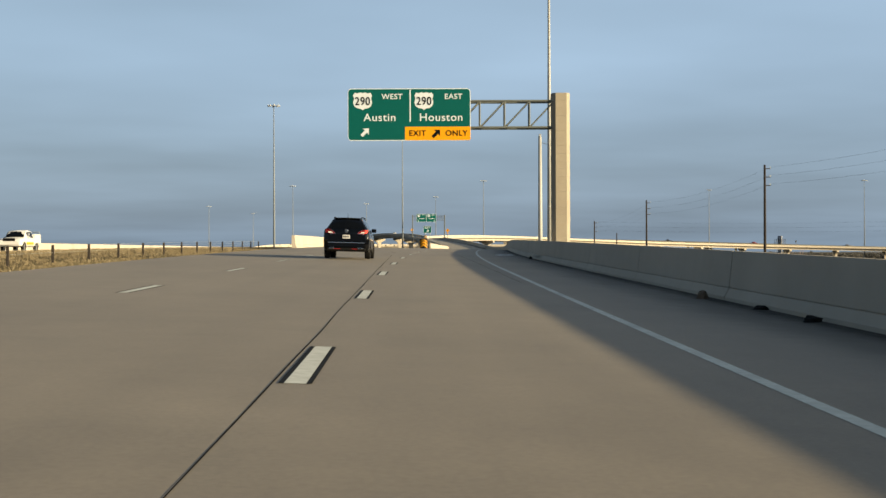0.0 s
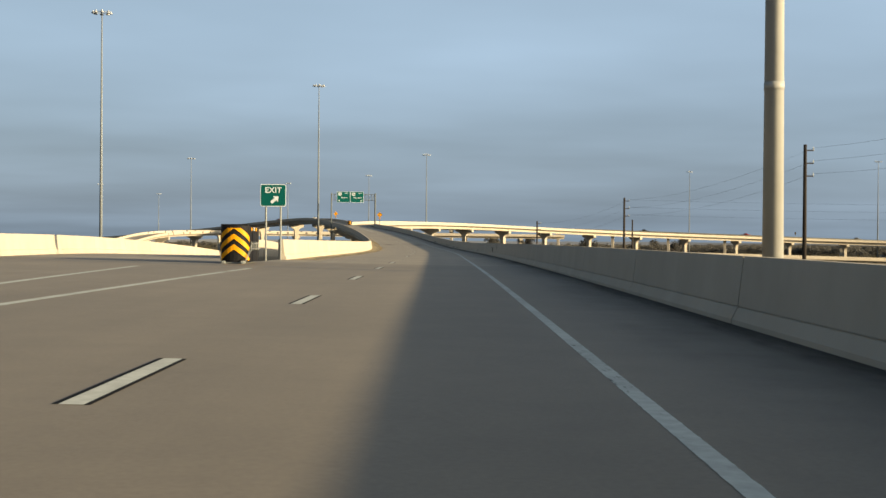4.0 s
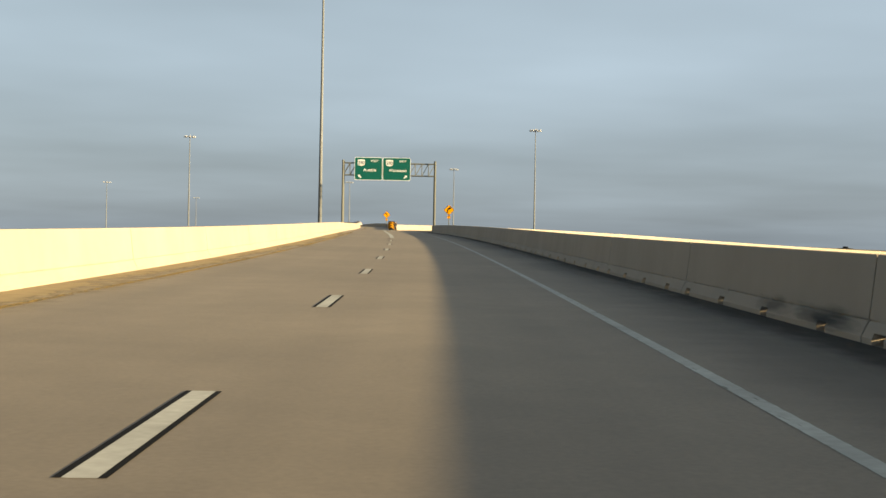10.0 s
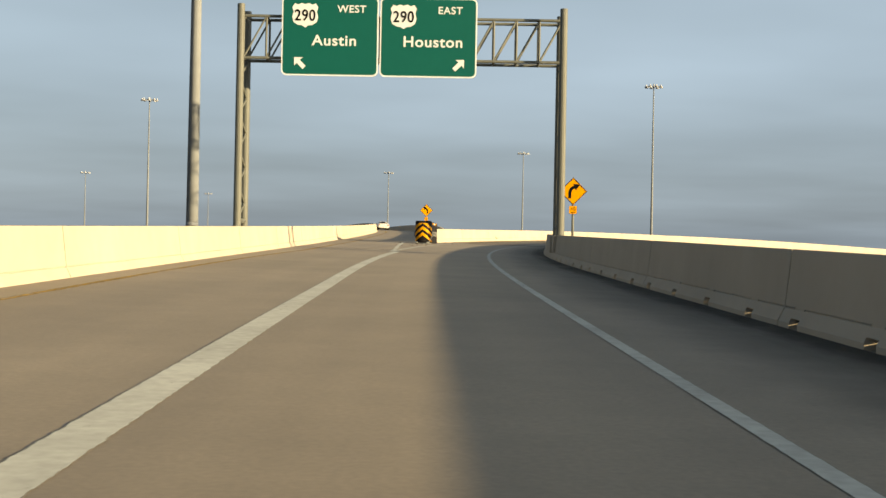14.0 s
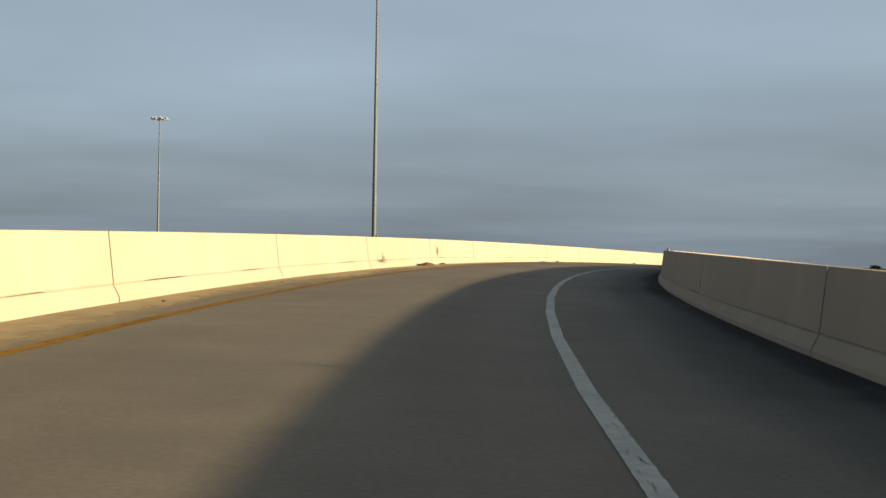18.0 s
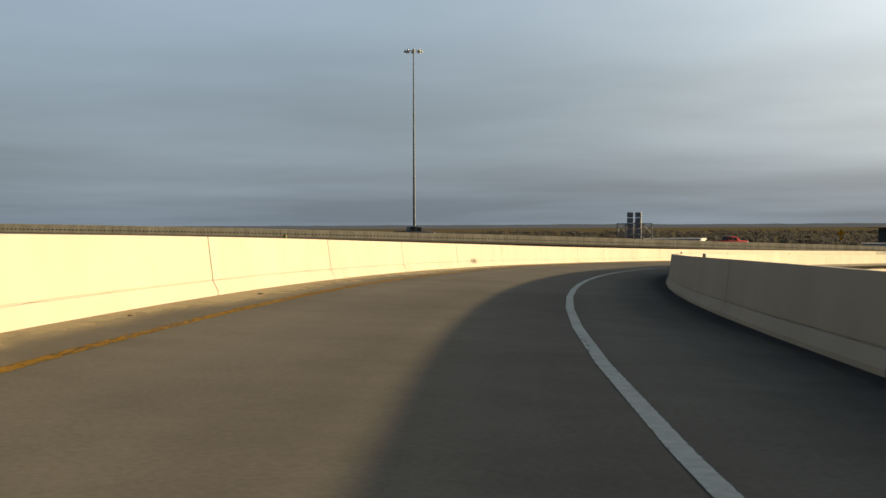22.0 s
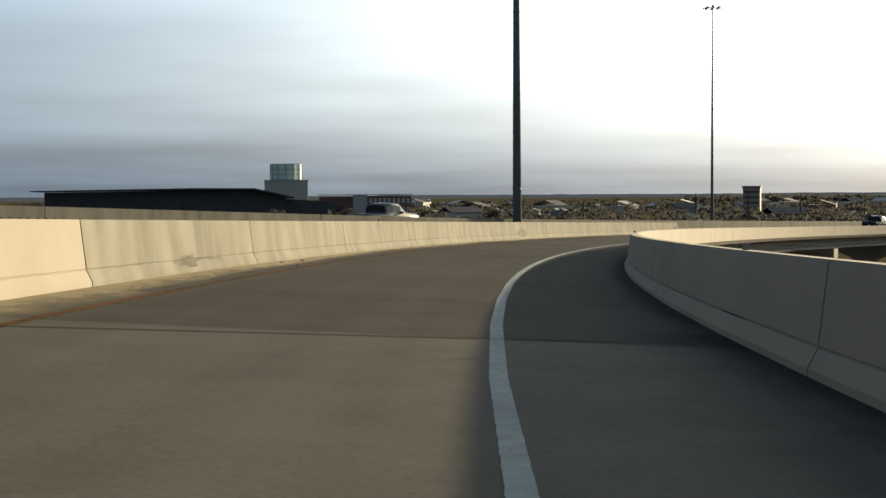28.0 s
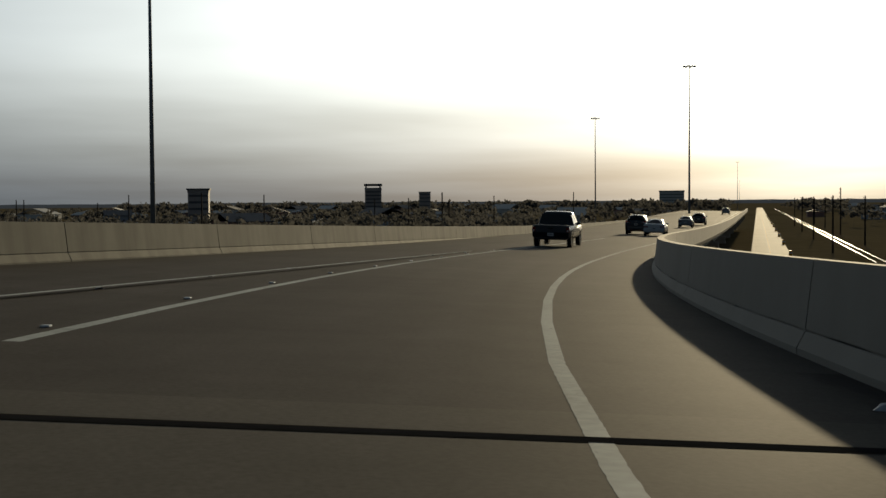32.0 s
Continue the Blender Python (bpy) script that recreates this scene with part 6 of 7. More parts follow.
# hall with a glazed lantern tower
root = tagged(new("tower_building"), "stone tower with a glazed drum on its top", "building")
root.matrix_world = pose(608, 937, GROUND - .5, 0, 0, -66)
part("tower_wall", bevelled(-7.6, 7.6, -7.6, 7.6, 0, 17.9, .1), M_STUCCO, root)
part("cornice", bevelled(-7.8, 7.8, -7.8, 7.8, 17.9, 18.3, .08), M_STUCCO, root)
for i in range(12):
    a0, a1 = radians(30 * i), radians(30 * (i + 1))
    r = 5.6
    bm = bmesh.new()
    q = [bm.verts.new((r * math.cos(a), r * math.sin(a), z)) for a, z in ((a0, 18.3), (a1, 18.3), (a1, 24.0), (a0, 24.0))]
    bm.faces.new(q)
    part("glazing", bm, M_PANE, root)
    bm = bmesh.new(); tube(bm, (r * math.cos(a0), r * math.sin(a0), 18.3), (r * math.cos(a0), r * math.sin(a0), 24.1), .12, seg=6)
    for z in (18.5, 20.3, 22.1, 24.0):
        tube(bm, (r * math.cos(a0), r * math.sin(a0), z), (r * math.cos(a1), r * math.sin(a1), z), .07, seg=5)
    part("mullion", bm, M_LOUVRE, root)
root = tagged(new("exhibition_hall"), "long low hall with a dark sloping roof behind trees", "building")
root.matrix_world = pose(187 + math.sin(radians(60.8)) * 372, 753 + math.cos(radians(60.8)) * 372, GROUND - .5, 0, 0, -60.8)
part("wall", prism([(-30, 0), (-30, 13.9), (10, 14.3), (26, 14.2), (35, 12.1), (35, 0)], -14, 20), M_HALL, root)
part("roof", prism([(-33.5, 14.1), (-33.5, 14.35), (10, 14.95), (26, 14.85), (37, 12.4), (37, 11.95), (26, 14.35), (10, 14.45)], -17, 23), M_HALL, root)
part("porch_roof", prism([(35, 0), (35, 11.8), (47, 11.0), (52, 9.5), (52, 9.0), (47, 9.2), (47, 0)], -12, 10), M_HALL, root)
for i in range(9):
    part("wall_panel", bevelled(-29 + i * 7.0, -23.5 + i * 7.0, -14.15, -13.95, 1, 6, .03, 1), M_LOUVRE, root)
root = tagged(new("storage_shed"), "plain pale grey shed beside the dark hall", "building")
root.matrix_world = pose(187 + math.sin(radians(56.0)) * 335, 753 + math.cos(radians(56.0)) * 335, GROUND - .5, 0, 0, -56)
part("wall", bevelled(-5.5, 5.5, -6, 6, 0, 8.2, .05), M_PALE, root)
part("roof", bevelled(-5.7, 5.7, -6.2, 6.2, 8.2, 8.5, .05), M_STUCCO, root)
root = tagged(new("brick_building"), "two-storey red brick building with rows of bright windows", "building")
root.matrix_world = pose(187 + math.sin(radians(70.2)) * 640, 753 + math.cos(radians(70.2)) * 640, GROUND - .5, 0, 0, -70.2)
part("wall", bevelled(-2, 20, -6, 12, 0, 12.4, .1), M_BRICK, root)
part("wing_wall", bevelled(-26, -9, -4, 12, 0, 12.0, .1), M_BRICK, root)
part("stair_tower", bevelled(-9, -2, -7, 10, 0, 12.9, .1), M_STUCCO, root)
part("roof", bevelled(-26.5, 20.5, -6.5, 12.5, 12.9, 13.2, .1), M_DARKROOF, root)
windows_on(root, -1.5, 19.5, 3.5, 12.0, 9, 2, -6, M_LENS)

# twin ventilation stacks in a steel frame
root = tagged(new("stack_tower"), "twin dark louvred stacks inside a braced steel frame", "industrial tower")
root.matrix_world = pose(247.6, 851.8, GROUND - .5, 0, 0, -50)
for x in (-.75, .95):
    for k in range(16):
        part("louvre", bevelled(x - .62, x + .62, -.6, .6, k * 1.16, k * 1.16 + 1.06, .05, 1), M_LOUVRE, root)
for x in (-3.4, -1.6, 2.0, 3.8):
    for y in (-1.1, 1.1):
        bm = bmesh.new(); tube(bm, (x, y, 0), (x, y, 16.2), .09, seg=6); part("leg", bm, M_LOUVRE, root)
for z in (13.6, 16.1):
    for y in (-1.1, 1.1):
        bm = bmesh.new(); tube(bm, (-3.4, y, z), (3.8, y, z), .08, seg=6); part("beam", bm, M_LOUVRE, root)
for x0, x1 in ((-3.4, -1.6), (2.0, 3.8)):
    for y in (-1.1, 1.1):
        bm = bmesh.new(); tube(bm, (x0, y, 13.6), (x1, y, 16.1), .05, seg=5); tube(bm, (x1, y, 13.6), (x0, y, 16.1), .05, seg=5); part("bracing", bm, M_LOUVRE, root)
root = tagged(new("water_tower"), "small white water tower on a slim stem", "water tower")
root.matrix_world = pose(372, 972, GROUND - .5)
bm = bmesh.new(); tube(bm, (0, 0, 0), (0, 0, 15.6), .5, .4, 10); part("stem", bm, M_PALE, root)
bm = bmesh.new(); bmesh.ops.create_uvsphere(bm, u_segments=14, v_segments=9, radius=1.3, matrix=Matrix.Translation((0, 0, 16.2)) @ Matrix.Diagonal((1, 1, .75, 1))); part("tank", bm, M_PALE, root, smooth=True)
root = tagged(new("warehouse"), "pale green flat-roofed warehouse beyond the stacks", "building")
root.matrix_world = pose(368, 950, GROUND - .5, 0, 0, -55)
part("wall", bevelled(-10, 8, -8, 8, 0, 10.6, .1), M_STUCCO, root)
part("roof", bevelled(-10.4, 8.4, -8.4, 8.4, 10.6, 11.2, .1), M_PALE, root)
for k in range(5):
    part("door", bevelled(-8.5 + k * 3.4, -6 + k * 3.4, -8.12, -7.95, 0.3, 4.5, .02, 1), M_LOUVRE, root)


def bank_tower(x, y, w, top, heading, label, cap=1.5, storeys=6, mat=M_TOWER):
    root = tagged(new("office_tower"), label, "building", "distant towers")
    root.matrix_world = pose(x, y, GROUND - .5, 0, 0, -heading)
    h = top - GROUND + .5
    part("shaft", bevelled(-w / 2, w / 2, -w / 2, w / 2, 0, h - cap, .15), mat, root)
    for k in range(storeys):
        z = (h - cap) * (k + .35) / storeys
        part("window_band", bevelled(-w / 2 + .4, w / 2 - .4, -w / 2 - .06, -w / 2 + .1, z, z + .8, .02, 1), M_DARKROOF, root)
    if cap > 3.5:      # open storey under the crown's roof
        for a in (-1, 1):
            for b in (-1, 1):
                part("post", bevelled(a * w * .42 - .5, a * w * .42 + .5, b * w * .42 - .5, b * w * .42 + .5, h - cap * .62, h - cap * .34, .03, 1), mat, root)
    part("crown", bevelled(-w / 2 - .15, w / 2 + .15, -w / 2 - .15, w / 2 + .15, h - cap, h - cap * (.62 if cap > 3.5 else .35), .1), mat, root)
    part("roof", bevelled(-w / 2 - .5, w / 2 + .5, -w / 2 - .5, w / 2 + .5, h - cap * .35, h, .1), M_DARKROOF, root)


bank_tower(766.6, 782.3, 7.4, 10.3, 92, "small grey tower with an overhanging flat roof")
bank_tower(1093, 688, 10.4, 16.6, 95, "tall narrow office tower with a flared crown", cap=4.0, storeys=8)
bank_tower(1340, 622, 9.5, 13.6, 97, "plain square dark tower far off", cap=.5)
bank_tower(1659, 301, 27, 16.0, 108, "wide pale office block near the horizon", cap=3, mat=M_STUCCO)


def house(x, y, w, d, h, turn, wall, roof, label):
    root = tagged(new("house"), label, "building", "far houses")
    root.matrix_world = pose(x, y, GROUND - .5, 0, 0, turn)
    part("wall", bevelled(-w / 2, w / 2, -d / 2, d / 2, 0, h, .05, 1), wall, root)
    part("roof", prism([(-w / 2 - .4, h), (0, h + w * .16), (w / 2 + .4, h), (w / 2 + .4, h - .25), (0, h + w * .16 - .25), (-w / 2 - .4, h - .25)], -d / 2 - .4, d / 2 + .4), roof, root)
    for k in (-.25, .25):
        part("window", bevelled(k * w - .6, k * w + .6, -d / 2 - .05, -d / 2 + .1, h * .35, h * .75, .02, 1), M_GLASS, root)


rng = random.Random(21)
made = 0
while made < 120:
    az, d = radians(rng.uniform(62, 116)), rng.uniform(420, 1300)
    x, y = 230 + math.sin(az) * d, 760 + math.cos(az) * d
    if near_road(x, y) or -0.404 * (x - 500) + 640 < y < -0.404 * (x - 500) + 720 or math.hypot(x - 608, y - 937) < 40:
        continue
    big = rng.random() < .3
    w, dd, h = (rng.uniform(12, 22), rng.uniform(10, 16), rng.uniform(4.5, 6)) if big else (rng.uniform(7, 11), rng.uniform(7, 10), rng.uniform(3, 4.4))
    house(x, y, w, dd, h, rng.uniform(0, 180), rng.choice((M_STUCCO, M_STUCCO, M_BRICK, M_PALE)), rng.choice((M_PALE, M_DARKROOF, M_DARKROOF, M_STUCCO)),
          "low commercial building with a shallow roof" if big else "small house with a pitched roof")
    made += 1
for i in range(16):
    az, d = radians(rng.uniform(78, 112)), rng.uniform(250, 420)
    x, y = 290 + math.sin(az) * d, 765 + math.cos(az) * d
    if not near_road(x, y):
        power_pole(x, y, rng.uniform(5, 7.5), "dark wooden utility pole among the houses", arms=False)

# frontage road below the joined highway
FRONTAGE = Road(470, 686, GROUND + .05, 112.4, 0, 1500, [(0, 0), (1500, 0)], [(0, 0), (1500, 0)], [(0, 0), (1500, 0)])
tagged(deck(FRONTAGE, 0, 1500, lambda s: -4.6, lambda s: 1.4, "road_frontage", step=20, mat=M_FRONT), "pale concrete frontage road running to the horizon", "road", kind="structure")
marking("frontage_line", FRONTAGE, 0, 900, -1.6, .2, M_YELLOW, "yellow line along the frontage road")
RAIL = Road(468, 672, GROUND + .15, 112.4, 0, 1200, [(0, 0), (1200, 0)], [(0, 0), (1200, 0)], [(0, 0), (1200, 0)])
for u in (-.75, .75):
    ob = sweep("rail", RAIL, 0, 1200, lambda s: [(u - .05, .25), (u + .05, .25), (u + .07, 0), (u - .07, 0)], M_CHROME, step=30)
    tagged(ob, "shiny steel railway rail catching the sun", "rail", "railway rails", kind="structure")
for i in range(9):
    p = RAIL.at(10 + i * 42, -4 if i % 2 else 5)
    power_pole(p.x, p.y, 8.0 if i == 4 else 5.4, "wooden power pole beside the railway")
for s in range(30, 600, 60):
    q = FRONTAGE.at(s, 1.5)
    root = tagged(new("traffic_barrel"), "orange traffic barrel beside the frontage road", "traffic barrel", "traffic barrels")
    root.location = q
    bm = bmesh.new(); tube(bm, (0, 0, 0), (0, 0, 1.0), .32, .26, 12); part("body", bm, M_SIGNYELLOW, root)
    bm = bmesh.new(); tube(bm, (0, 0, .55), (0, 0, .72), .302, .29, 12); part("band", bm, M_SIGNWHITE, root)


def grass_tufts():
    rng = random.Random(3)
    v, f = [], []
    for i in range(42000):
        x, y = rng.uniform(-30.5, -12.6), rng.uniform(0, 190) ** 1.0
        z = ground_z(x, y) - .3
        for k in range(3):
            a = rng.uniform(0, 6.28)
            h = rng.uniform(.04, .11)
            dx, dy = math.cos(a) * .012, math.sin(a) * .012
            o = len(v)
            v += [(x - dx, y - dy, z), (x + dx, y + dy, z), (x + rng.gauss(0, .05), y + rng.gauss(0, .05), z + h)]
            f.append((o, o + 1, o + 2))
    return tagged(mesh_of("grass_tufts", v, f, M_STRAW), "dry straw-coloured grass tufts in the median", "grass", kind="stuff")


M_STRAW = material("straw", (0.125, 0.100, 0.056), rough=0.9, var=0.3, scale=2)
grass_tufts()

# ---- stains and litter ----


def stain_material(name, color, strength, seed):
    """A soft-edged dirt film: see-through towards its ragged rim."""
    m = bpy.data.materials.new(name)
    m.use_nodes = True
    nt = m.node_tree
    N = nt.nodes.new
    b = nt.nodes["Principled BSDF"]
    b.inputs["Base Color"].default_value = (*color, 1)
    b.inputs["Roughness"].default_value = 0.9
    uv, sub, ln = N("ShaderNodeUVMap"), N("ShaderNodeVectorMath"), N("ShaderNodeVectorMath")
    uv.uv_map = "film"
    sub.operation, ln.operation = "SUBTRACT", "LENGTH"
    sub.inputs[1].default_value = (.5, .5, 0)
    link(nt, uv.outputs[0], sub.inputs[0]); link(nt, sub.outputs[0], ln.inputs[0])
    n = N("ShaderNodeTexNoise")
    n.inputs["Scale"].default_value, n.inputs["Detail"].default_value = 4.0 + seed, 5
    link(nt, uv.outputs[0], n.inputs["Vector"])
    k = N("ShaderNodeMath"); k.operation = "MULTIPLY_ADD"
    k.inputs[1].default_value, k.inputs[2].default_value = -2.0, 1.0
    link(nt, ln.outputs["Value"], k.inputs[0])
    a = N("ShaderNodeMath"); a.operation = "MULTIPLY_ADD"
    a.inputs[1].default_value = 1.4
    link(nt, n.outputs["Fac"], a.inputs[0]); link(nt, k.outputs[0], a.inputs[2])
    r = N("ShaderNodeMapRange")
    r.inputs[1].default_value, r.inputs[2].default_value, r.inputs[4].default_value = 0.75, 1.5, strength
    link(nt, a.outputs[0], r.inputs[0]); link(nt, r.outputs[0], b.inputs["Alpha"])
    return m


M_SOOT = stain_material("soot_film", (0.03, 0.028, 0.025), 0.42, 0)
M_SMUDGE = stain_material("grey_smudge", (0.07, 0.068, 0.05), 0.72, 2)
M_SCRAPE = stain_material("dark_scrape", (0.02, 0.02, 0.02), 0.66, 1)
M_OIL = stain_material("oil_film", (0.015, 0.014, 0.013), 0.30, 1)
M_SCUFF = stain_material("brown_scuff", (0.055, 0.048, 0.036), 0.95, 1)


def film(name, grid, mat, label):
    n, m = len(grid), len(grid[0])
    verts = [p for row in grid for p in row]
    faces = [(i * m + j, (i + 1) * m + j, (i + 1) * m + j + 1, i * m + j + 1) for i in range(n - 1) for j in range(m - 1)]
    ob = mesh_of(name, verts, faces, mat)
    uv = ob.data.uv_layers.new(name="film")
    for lp in ob.data.loops:
        i = lp.vertex_index
        uv.data[lp.index].uv = (i // m / (n - 1), i % m / (m - 1))
    return tagged(ob, label, "stain", kind="structure")


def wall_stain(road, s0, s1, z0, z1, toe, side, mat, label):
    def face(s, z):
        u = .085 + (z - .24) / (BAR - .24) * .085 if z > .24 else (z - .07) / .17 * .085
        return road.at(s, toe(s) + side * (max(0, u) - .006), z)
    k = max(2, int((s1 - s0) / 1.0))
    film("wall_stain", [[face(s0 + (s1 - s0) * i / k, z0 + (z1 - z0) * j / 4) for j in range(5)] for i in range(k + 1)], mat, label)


def deck_stain(road, s0, s1, u0, u1, mat, label, z=.0045):
    k = max(2, int((s1 - s0) / 1.5))
    film("road_stain", [[road.at(s0 + (s1 - s0) * i / k, u0 + (u1 - u0) * j / 4, z) for j in range(5)] for i in range(k + 1)], mat, label)


for s, w, z0, z1, mat in ((609.8, 1.8, .05, .50, M_SMUDGE), (619.6, .9, .25, .75, M_SMUDGE), (727, 2.0, .1, .4, M_SMUDGE), (789.8, 2.4, .05, .35, M_SMUDGE), (859.4, 3.4, .02, .36, M_SCUFF),
                          (909.3, 3.0, .02, .6, M_SCUFF), (954.2, 1.8, .05, .5, M_SOOT), (570, 1.2, .1, .5, M_SMUDGE)):
    wall_stain(RAMP, s - w / 2, s + w / 2, z0, z1, u_left, -1, mat, "grey scuff mark on the pale barrier")
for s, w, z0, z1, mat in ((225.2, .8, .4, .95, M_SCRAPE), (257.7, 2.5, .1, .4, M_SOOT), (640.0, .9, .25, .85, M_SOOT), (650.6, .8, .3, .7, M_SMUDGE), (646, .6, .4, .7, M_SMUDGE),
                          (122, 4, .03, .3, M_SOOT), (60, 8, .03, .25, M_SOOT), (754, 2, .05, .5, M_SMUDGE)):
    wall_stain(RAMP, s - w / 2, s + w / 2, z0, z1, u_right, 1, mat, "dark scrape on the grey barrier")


def tyre_arch(s, z, wide, high, thick, mat):
    """A bowed rubber mark that a wheel left on the face of the inner barrier."""
    grid = []
    for i in range(15):
        a = math.pi * i / 14
        row = []
        for j in range(5):
            k = 1 - thick * (1 - j / 4)
            q, h = s + math.cos(a) * wide * k, z + math.sin(a) * high * k
            row.append(RAMP.at(q, u_right(q) + .085 + (h - .24) / (BAR - .24) * .085 - .006 if h > .24 else u_right(q) + max(0.0, (h - .07) / .17 * .085) - .006, h))
        grid.append(row)
    film("tyre_mark", grid, mat, "bowed dark tyre mark on the grey barrier")


tyre_arch(233.2, .25, .55, .5, .4, M_SCRAPE)
tyre_arch(230.9, .16, 1.3, .52, .85, M_SCRAPE)
tyre_arch(231.2, .2, 1.0, .55, .5, M_SCRAPE)
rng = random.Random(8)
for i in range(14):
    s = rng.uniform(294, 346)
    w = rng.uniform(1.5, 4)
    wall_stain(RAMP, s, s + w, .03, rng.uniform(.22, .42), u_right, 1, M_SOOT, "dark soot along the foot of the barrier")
deck_stain(RAMP, 318, 334, -2.9, -.4, M_OIL, "dark oily patch on the concrete lane")
deck_stain(RAMP, 320, 332, -7.0, -4.9, M_OIL, "faint oily patch on the concrete lane")
for s, u, l in ((306, -3.0, 2.2), (305.5, -2.5, 1.8), (307.5, -2.6, 1.0), (309, -.9, 1.2), (308.4, .0, 1.1), (312.5, -2.7, 1.0), (312.5, -.3, .9), (308, -.5, 1.0), (313, -5.6, .9), (296, -5.4, 1.4)):
    deck_stain(RAMP, s, s + l, u - .16, u + .16, M_OIL, "short dark tyre mark on concrete", z=.0048)
for s0, s1, wide in ((191, 330, 1.9), (330, 456, 1.9), (553, 700, 1.35), (700, 853, 1.35), (853, 953, 1.0)):
    ob = strip("gutter_sand", RAMP, s0, s1, lambda s: u_left(s), lambda s: u_left(s) + wide, M_SAND, .003, (0.0, 1.0))
    tagged(ob, "tan sand blown along the foot of the outer barrier", "stain", kind="structure")
# film that darkens the inner shoulder towards the barrier
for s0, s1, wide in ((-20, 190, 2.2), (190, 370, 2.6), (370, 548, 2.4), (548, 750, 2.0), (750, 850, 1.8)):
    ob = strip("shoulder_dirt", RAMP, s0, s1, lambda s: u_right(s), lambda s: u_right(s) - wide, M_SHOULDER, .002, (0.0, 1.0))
    tagged(ob, "thin grey film over the inner shoulder, darker towards the barrier", "stain", kind="structure")
# grime strip with the inner barrier's contact shade painted in
for s0, s1, wide in ((-20, 190, .6), (190, 370, .95), (370, 548, .8), (548, 750, .7), (750, 955, .6)):
    ob = strip("gutter_grime", RAMP, s0, s1, lambda s: u_right(s), lambda s: u_right(s) - wide, M_GRIME_SHADE, .0032, (0.0, 1.0))
    tagged(ob, "dark grime and painted contact shade along the foot of the inner barrier", "stain", kind="structure")

M_LITTER = material("litter_brown", (0.05, 0.033, 0.018), rough=0.9, var=0.3, scale=20)
M_OLIVE = material("olive_reflector", (0.10, 0.10, 0.02), rough=0.6, var=0.2, scale=10)
M_ORANGE = material("orange_plastic", (0.30, 0.045, 0.012), rough=0.5, var=0.15, scale=10)
M_SHEET = material("white_plastic", (0.30, 0.31, 0.32), rough=0.5, var=0.1, scale=4)


def lump(road, s, u, w, l, h, mat, name, label, category="litter", seed=0):
    """A crumpled piece that lies on the road."""
    rng = random.Random(seed + int(s))
    bm = bmesh.new()
    bmesh.ops.create_icosphere(bm, subdivisions=2, radius=1)
    for v in bm.verts:
        k = 1 + .45 * noise.noise(v.co * 1.7 + Vector((s, u, seed)))
        v.co = Vector((v.co.x * w / 2 * k, v.co.y * l / 2 * k, max(0.0, v.co.z) * h * k))
    ob = part(name, bm, mat)
    ob.matrix_world = road.matrix(s, u, .004) @ pose(0, 0, 0, 0, 0, rng.uniform(0, 180))
    return tagged(ob, label, category)


lump(RAMP, 615.3, -5.6, .7, .35, .12, M_LITTER, "dirt_heap", "small brown heap of dirt beside the barrier")
lump(RAMP, 640.8, -5.4, .5, .14, .06, M_ORANGE, "plastic_scrap", "torn orange plastic scrap on the shoulder")
lump(RAMP, 646, -5.7, .3, .18, .08, M_LITTER, "tyre_scrap", "dark scrap of tyre beside the barrier")
lump(RAMP, 668.3, -5.7, .36, .2, .08, M_LITTER, "tyre_scrap", "dark scrap of tyre beside the barrier", seed=2)
lump(RAMP, 619.4, -5.8, .3, .2, .07, M_LITTER, "tyre_scrap", "dark scrap of tyre beside the barrier", seed=3)
lump(RAMP, 952.7, 2.2, .3, .14, .05, M_SHEET, "plastic_bag", "crumpled white plastic bag at the barrier's foot")
lump(RAMP, 72.7, 1.75, 1.3, .9, .05, M_SHEET, "plastic_sheet", "flattened pale plastic sheet on the shoulder")
lump(RAMP, 436.2, -4.0, .16, .03, .015, M_TRIM, "rubber_strip", "thin dark rubber strip on the white line")
lump(RAMP, 416.3, -3.9, .25, .05, .02, M_TRIM, "rubber_strip", "thin dark rubber strip on the lane line", seed=1)
lump(RAMP, 73.2, -3.77, .2, .12, .025, M_SHEET, "paper_scrap", "pale paper scrap on the concrete")
lump(RAMP, 74.2, -5.17, .2, .08, .025, M_LITTER, "rubber_strip", "short dark rubber strip on the highway lane", seed=4)
deck_stain(RAMP, 85.6, 87.8, 1.2, 2.6, M_SOOT, "dark patch on the shoulder concrete")
lump(RAMP, 16.6, 3.05, .3, .14, .08, M_TRIM, "tyre_scrap", "black scrap of tyre by the barrier", seed=7)
lump(RAMP, 13.6, 3.0, .4, .18, .1, M_TRIM, "tyre_scrap", "black scrap of tyre by the barrier", seed=8)
lump(RAMP, 20.1, 2.85, .35, .25, .16, M_LITTER, "tyre_scrap", "black scrap of tyre by the barrier", seed=5)
for s, u, l, w, k in ((269.4, -3.85, .2, .05, 1), (269.6, -3.72, .12, .04, 2), (269.95, -3.66, .14, .03, 3)):
    lump(RAMP, s, u, l, w, .015, M_TRIM, "rubber_strip", "curled black rubber strip on the concrete lane", seed=k)
lump(RAMP, 60, 2.6, .2, .2, .16, M_TRIM, "black_box", "small black box standing by the barrier")
rng = random.Random(17)
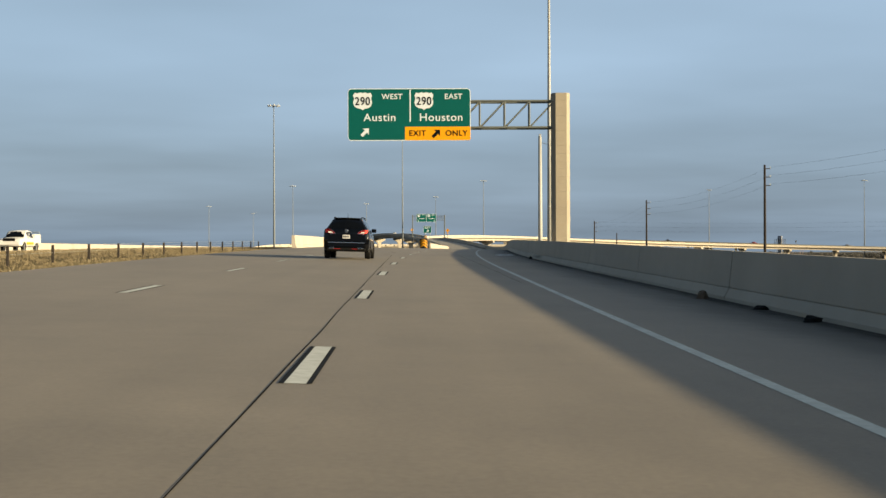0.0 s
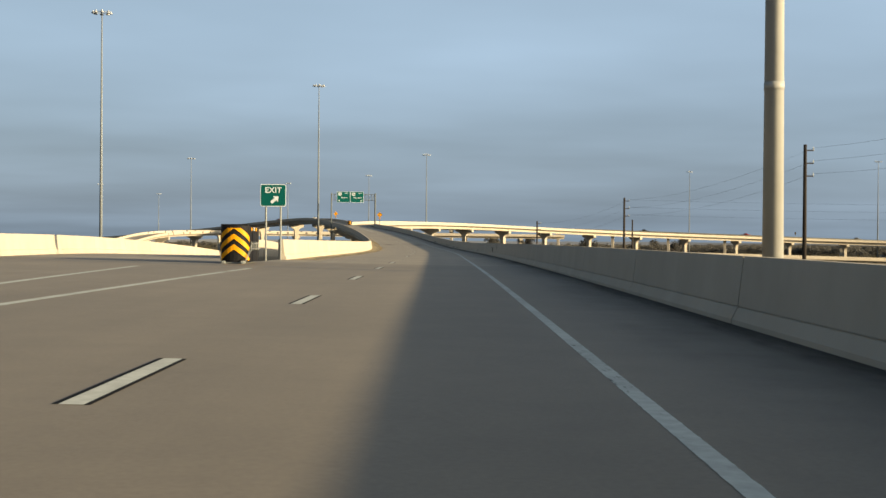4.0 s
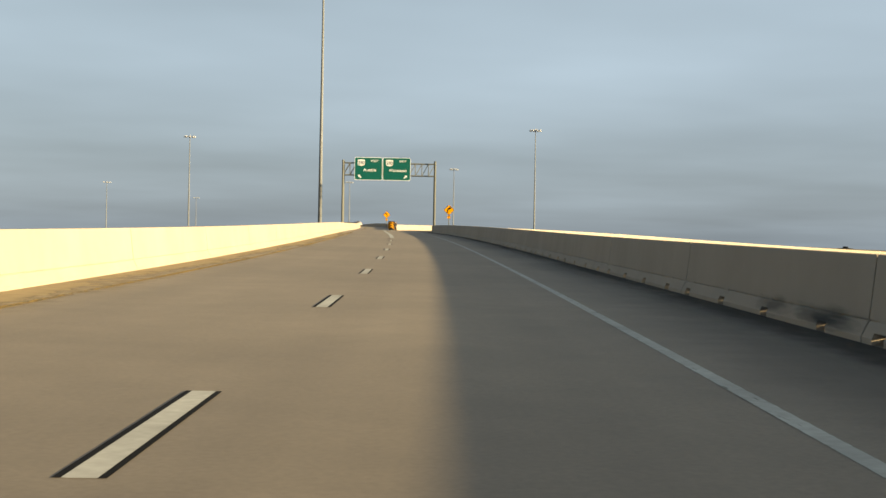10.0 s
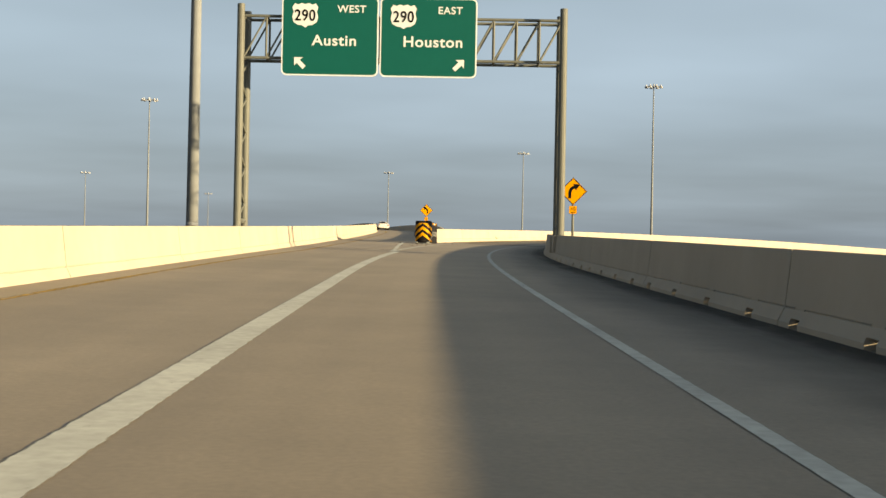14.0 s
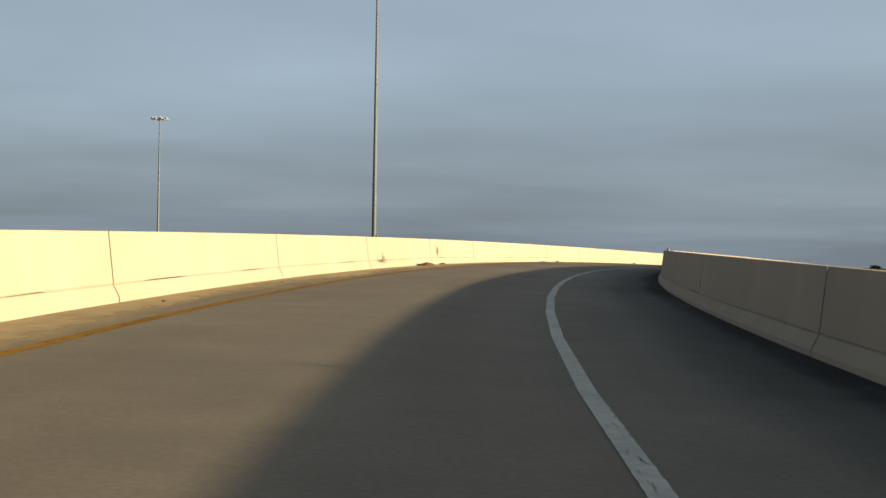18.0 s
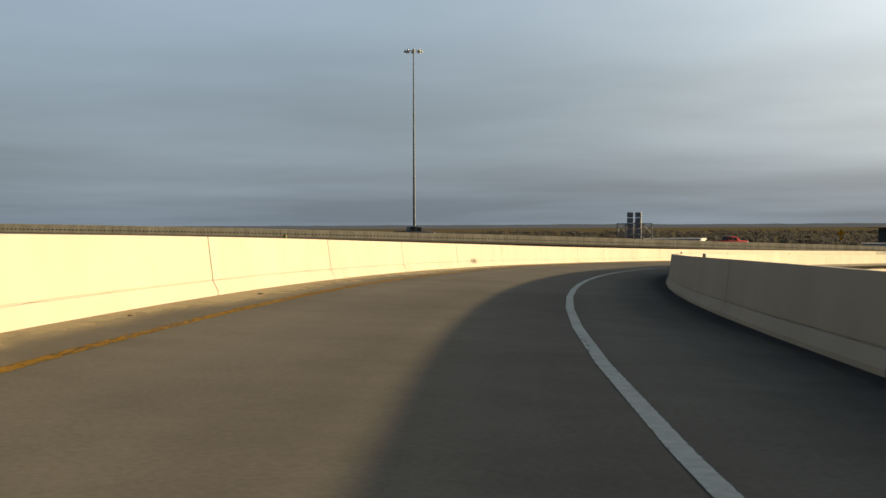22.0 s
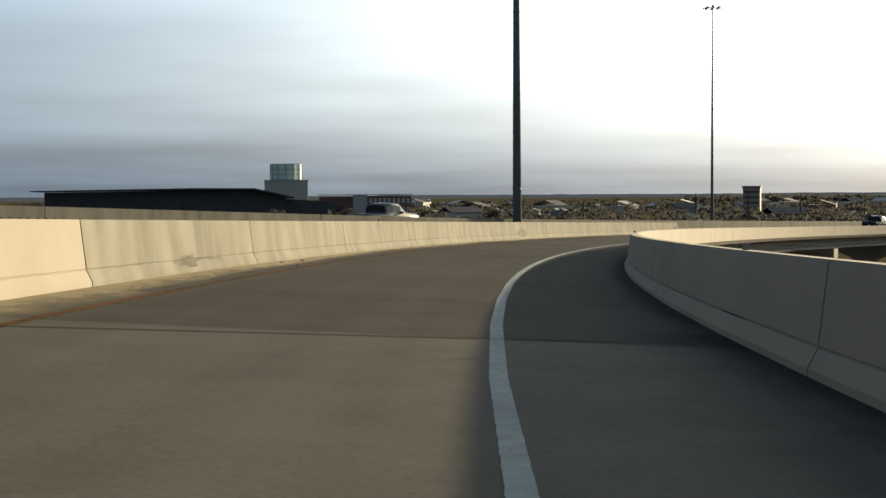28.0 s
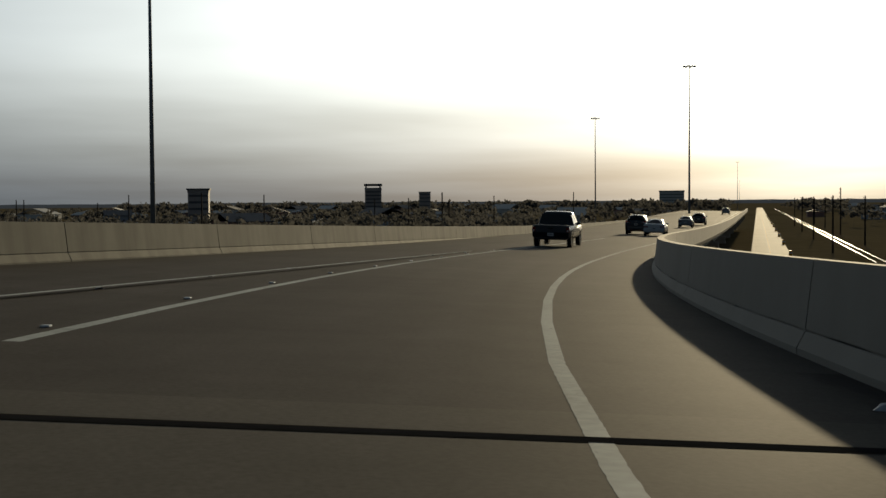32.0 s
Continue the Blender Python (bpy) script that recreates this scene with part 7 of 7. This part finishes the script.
for i in range(40):
    s = rng.choice((rng.uniform(528, 552), rng.uniform(560, 940)))
    u = rng.uniform(u_left(s) + .2, u_left(s) + 1.0) if s > 553 else rng.uniform(-6.5, -4.2) if s > 500 else rng.uniform(-8.4, 1.5)
    lump(RAMP, s, u, rng.uniform(.05, .14), rng.uniform(.04, .08), .025, M_LITTER, "gravel_bit", "small bit of grit on the shoulder", "litter", seed=i)


rng = random.Random(29)
for i in range(16):      # shards round the worn cushion
    lump(RAMP, 538.9 + rng.gauss(0, .8), -5.8 + rng.gauss(0, .7), rng.uniform(.07, .2), rng.uniform(.04, .1), rng.uniform(.02, .07), rng.choice((M_TRIM, M_TRIM, M_STEEL)), "plastic_shard", "broken black shard beside the crash cushion", seed=40 + i)


def road_marker(s, u):
    ob = part("pavement_marker", bevelled(-.05, .05, -.05, .05, 0, .022, .008, 1), M_SIGNWHITE)
    ob.matrix_world = RAMP.matrix(s, u, .004)
    return tagged(ob, "white raised pavement marker", "road marker", "pavement markers")


for i in range(9):
    road_marker(956.5 + i * 5.2, -5.1 + i * .05)
    road_marker(958 + i * 5.2, -7.2 + i * .3)
# delineators on top of the barriers
for s in list(range(580, 950, 30)):
    for toe, side in ((u_left, -1), (u_right, 1)):
        ob = part("delineator", bevelled(-.035, .035, -.03, .03, 0, .085, .01, 1), M_OLIVE if side < 0 else M_STEEL)
        ob.matrix_world = RAMP.matrix(s, toe(s) + side * .28, BAR - .005)
        tagged(ob, "small reflector on the barrier's top", "reflector", "barrier reflectors")
# row of small drain holes in the neighbouring bridge's parapet
v, f = [], []
for i in range(480):
    s = -250 + i * .5
    a = [BRIDGE.at(s + d, .403, z) for z in (.30, .44) for d in (0, .13)]
    b = [BRIDGE.at(s + d, .43, z) for z in (.30, .44) for d in (0, .13)]
    o = len(v)
    v += a + b
    f += [tuple(o + k for k in q) for q in ((4, 5, 7, 6), (0, 1, 5, 4), (2, 6, 7, 3), (0, 4, 6, 2), (1, 3, 7, 5))]
tagged(mesh_of("parapet_studs", v, f, M_JOINT), "row of small dark drain holes along the grey parapet", "drain holes", kind="stuff")
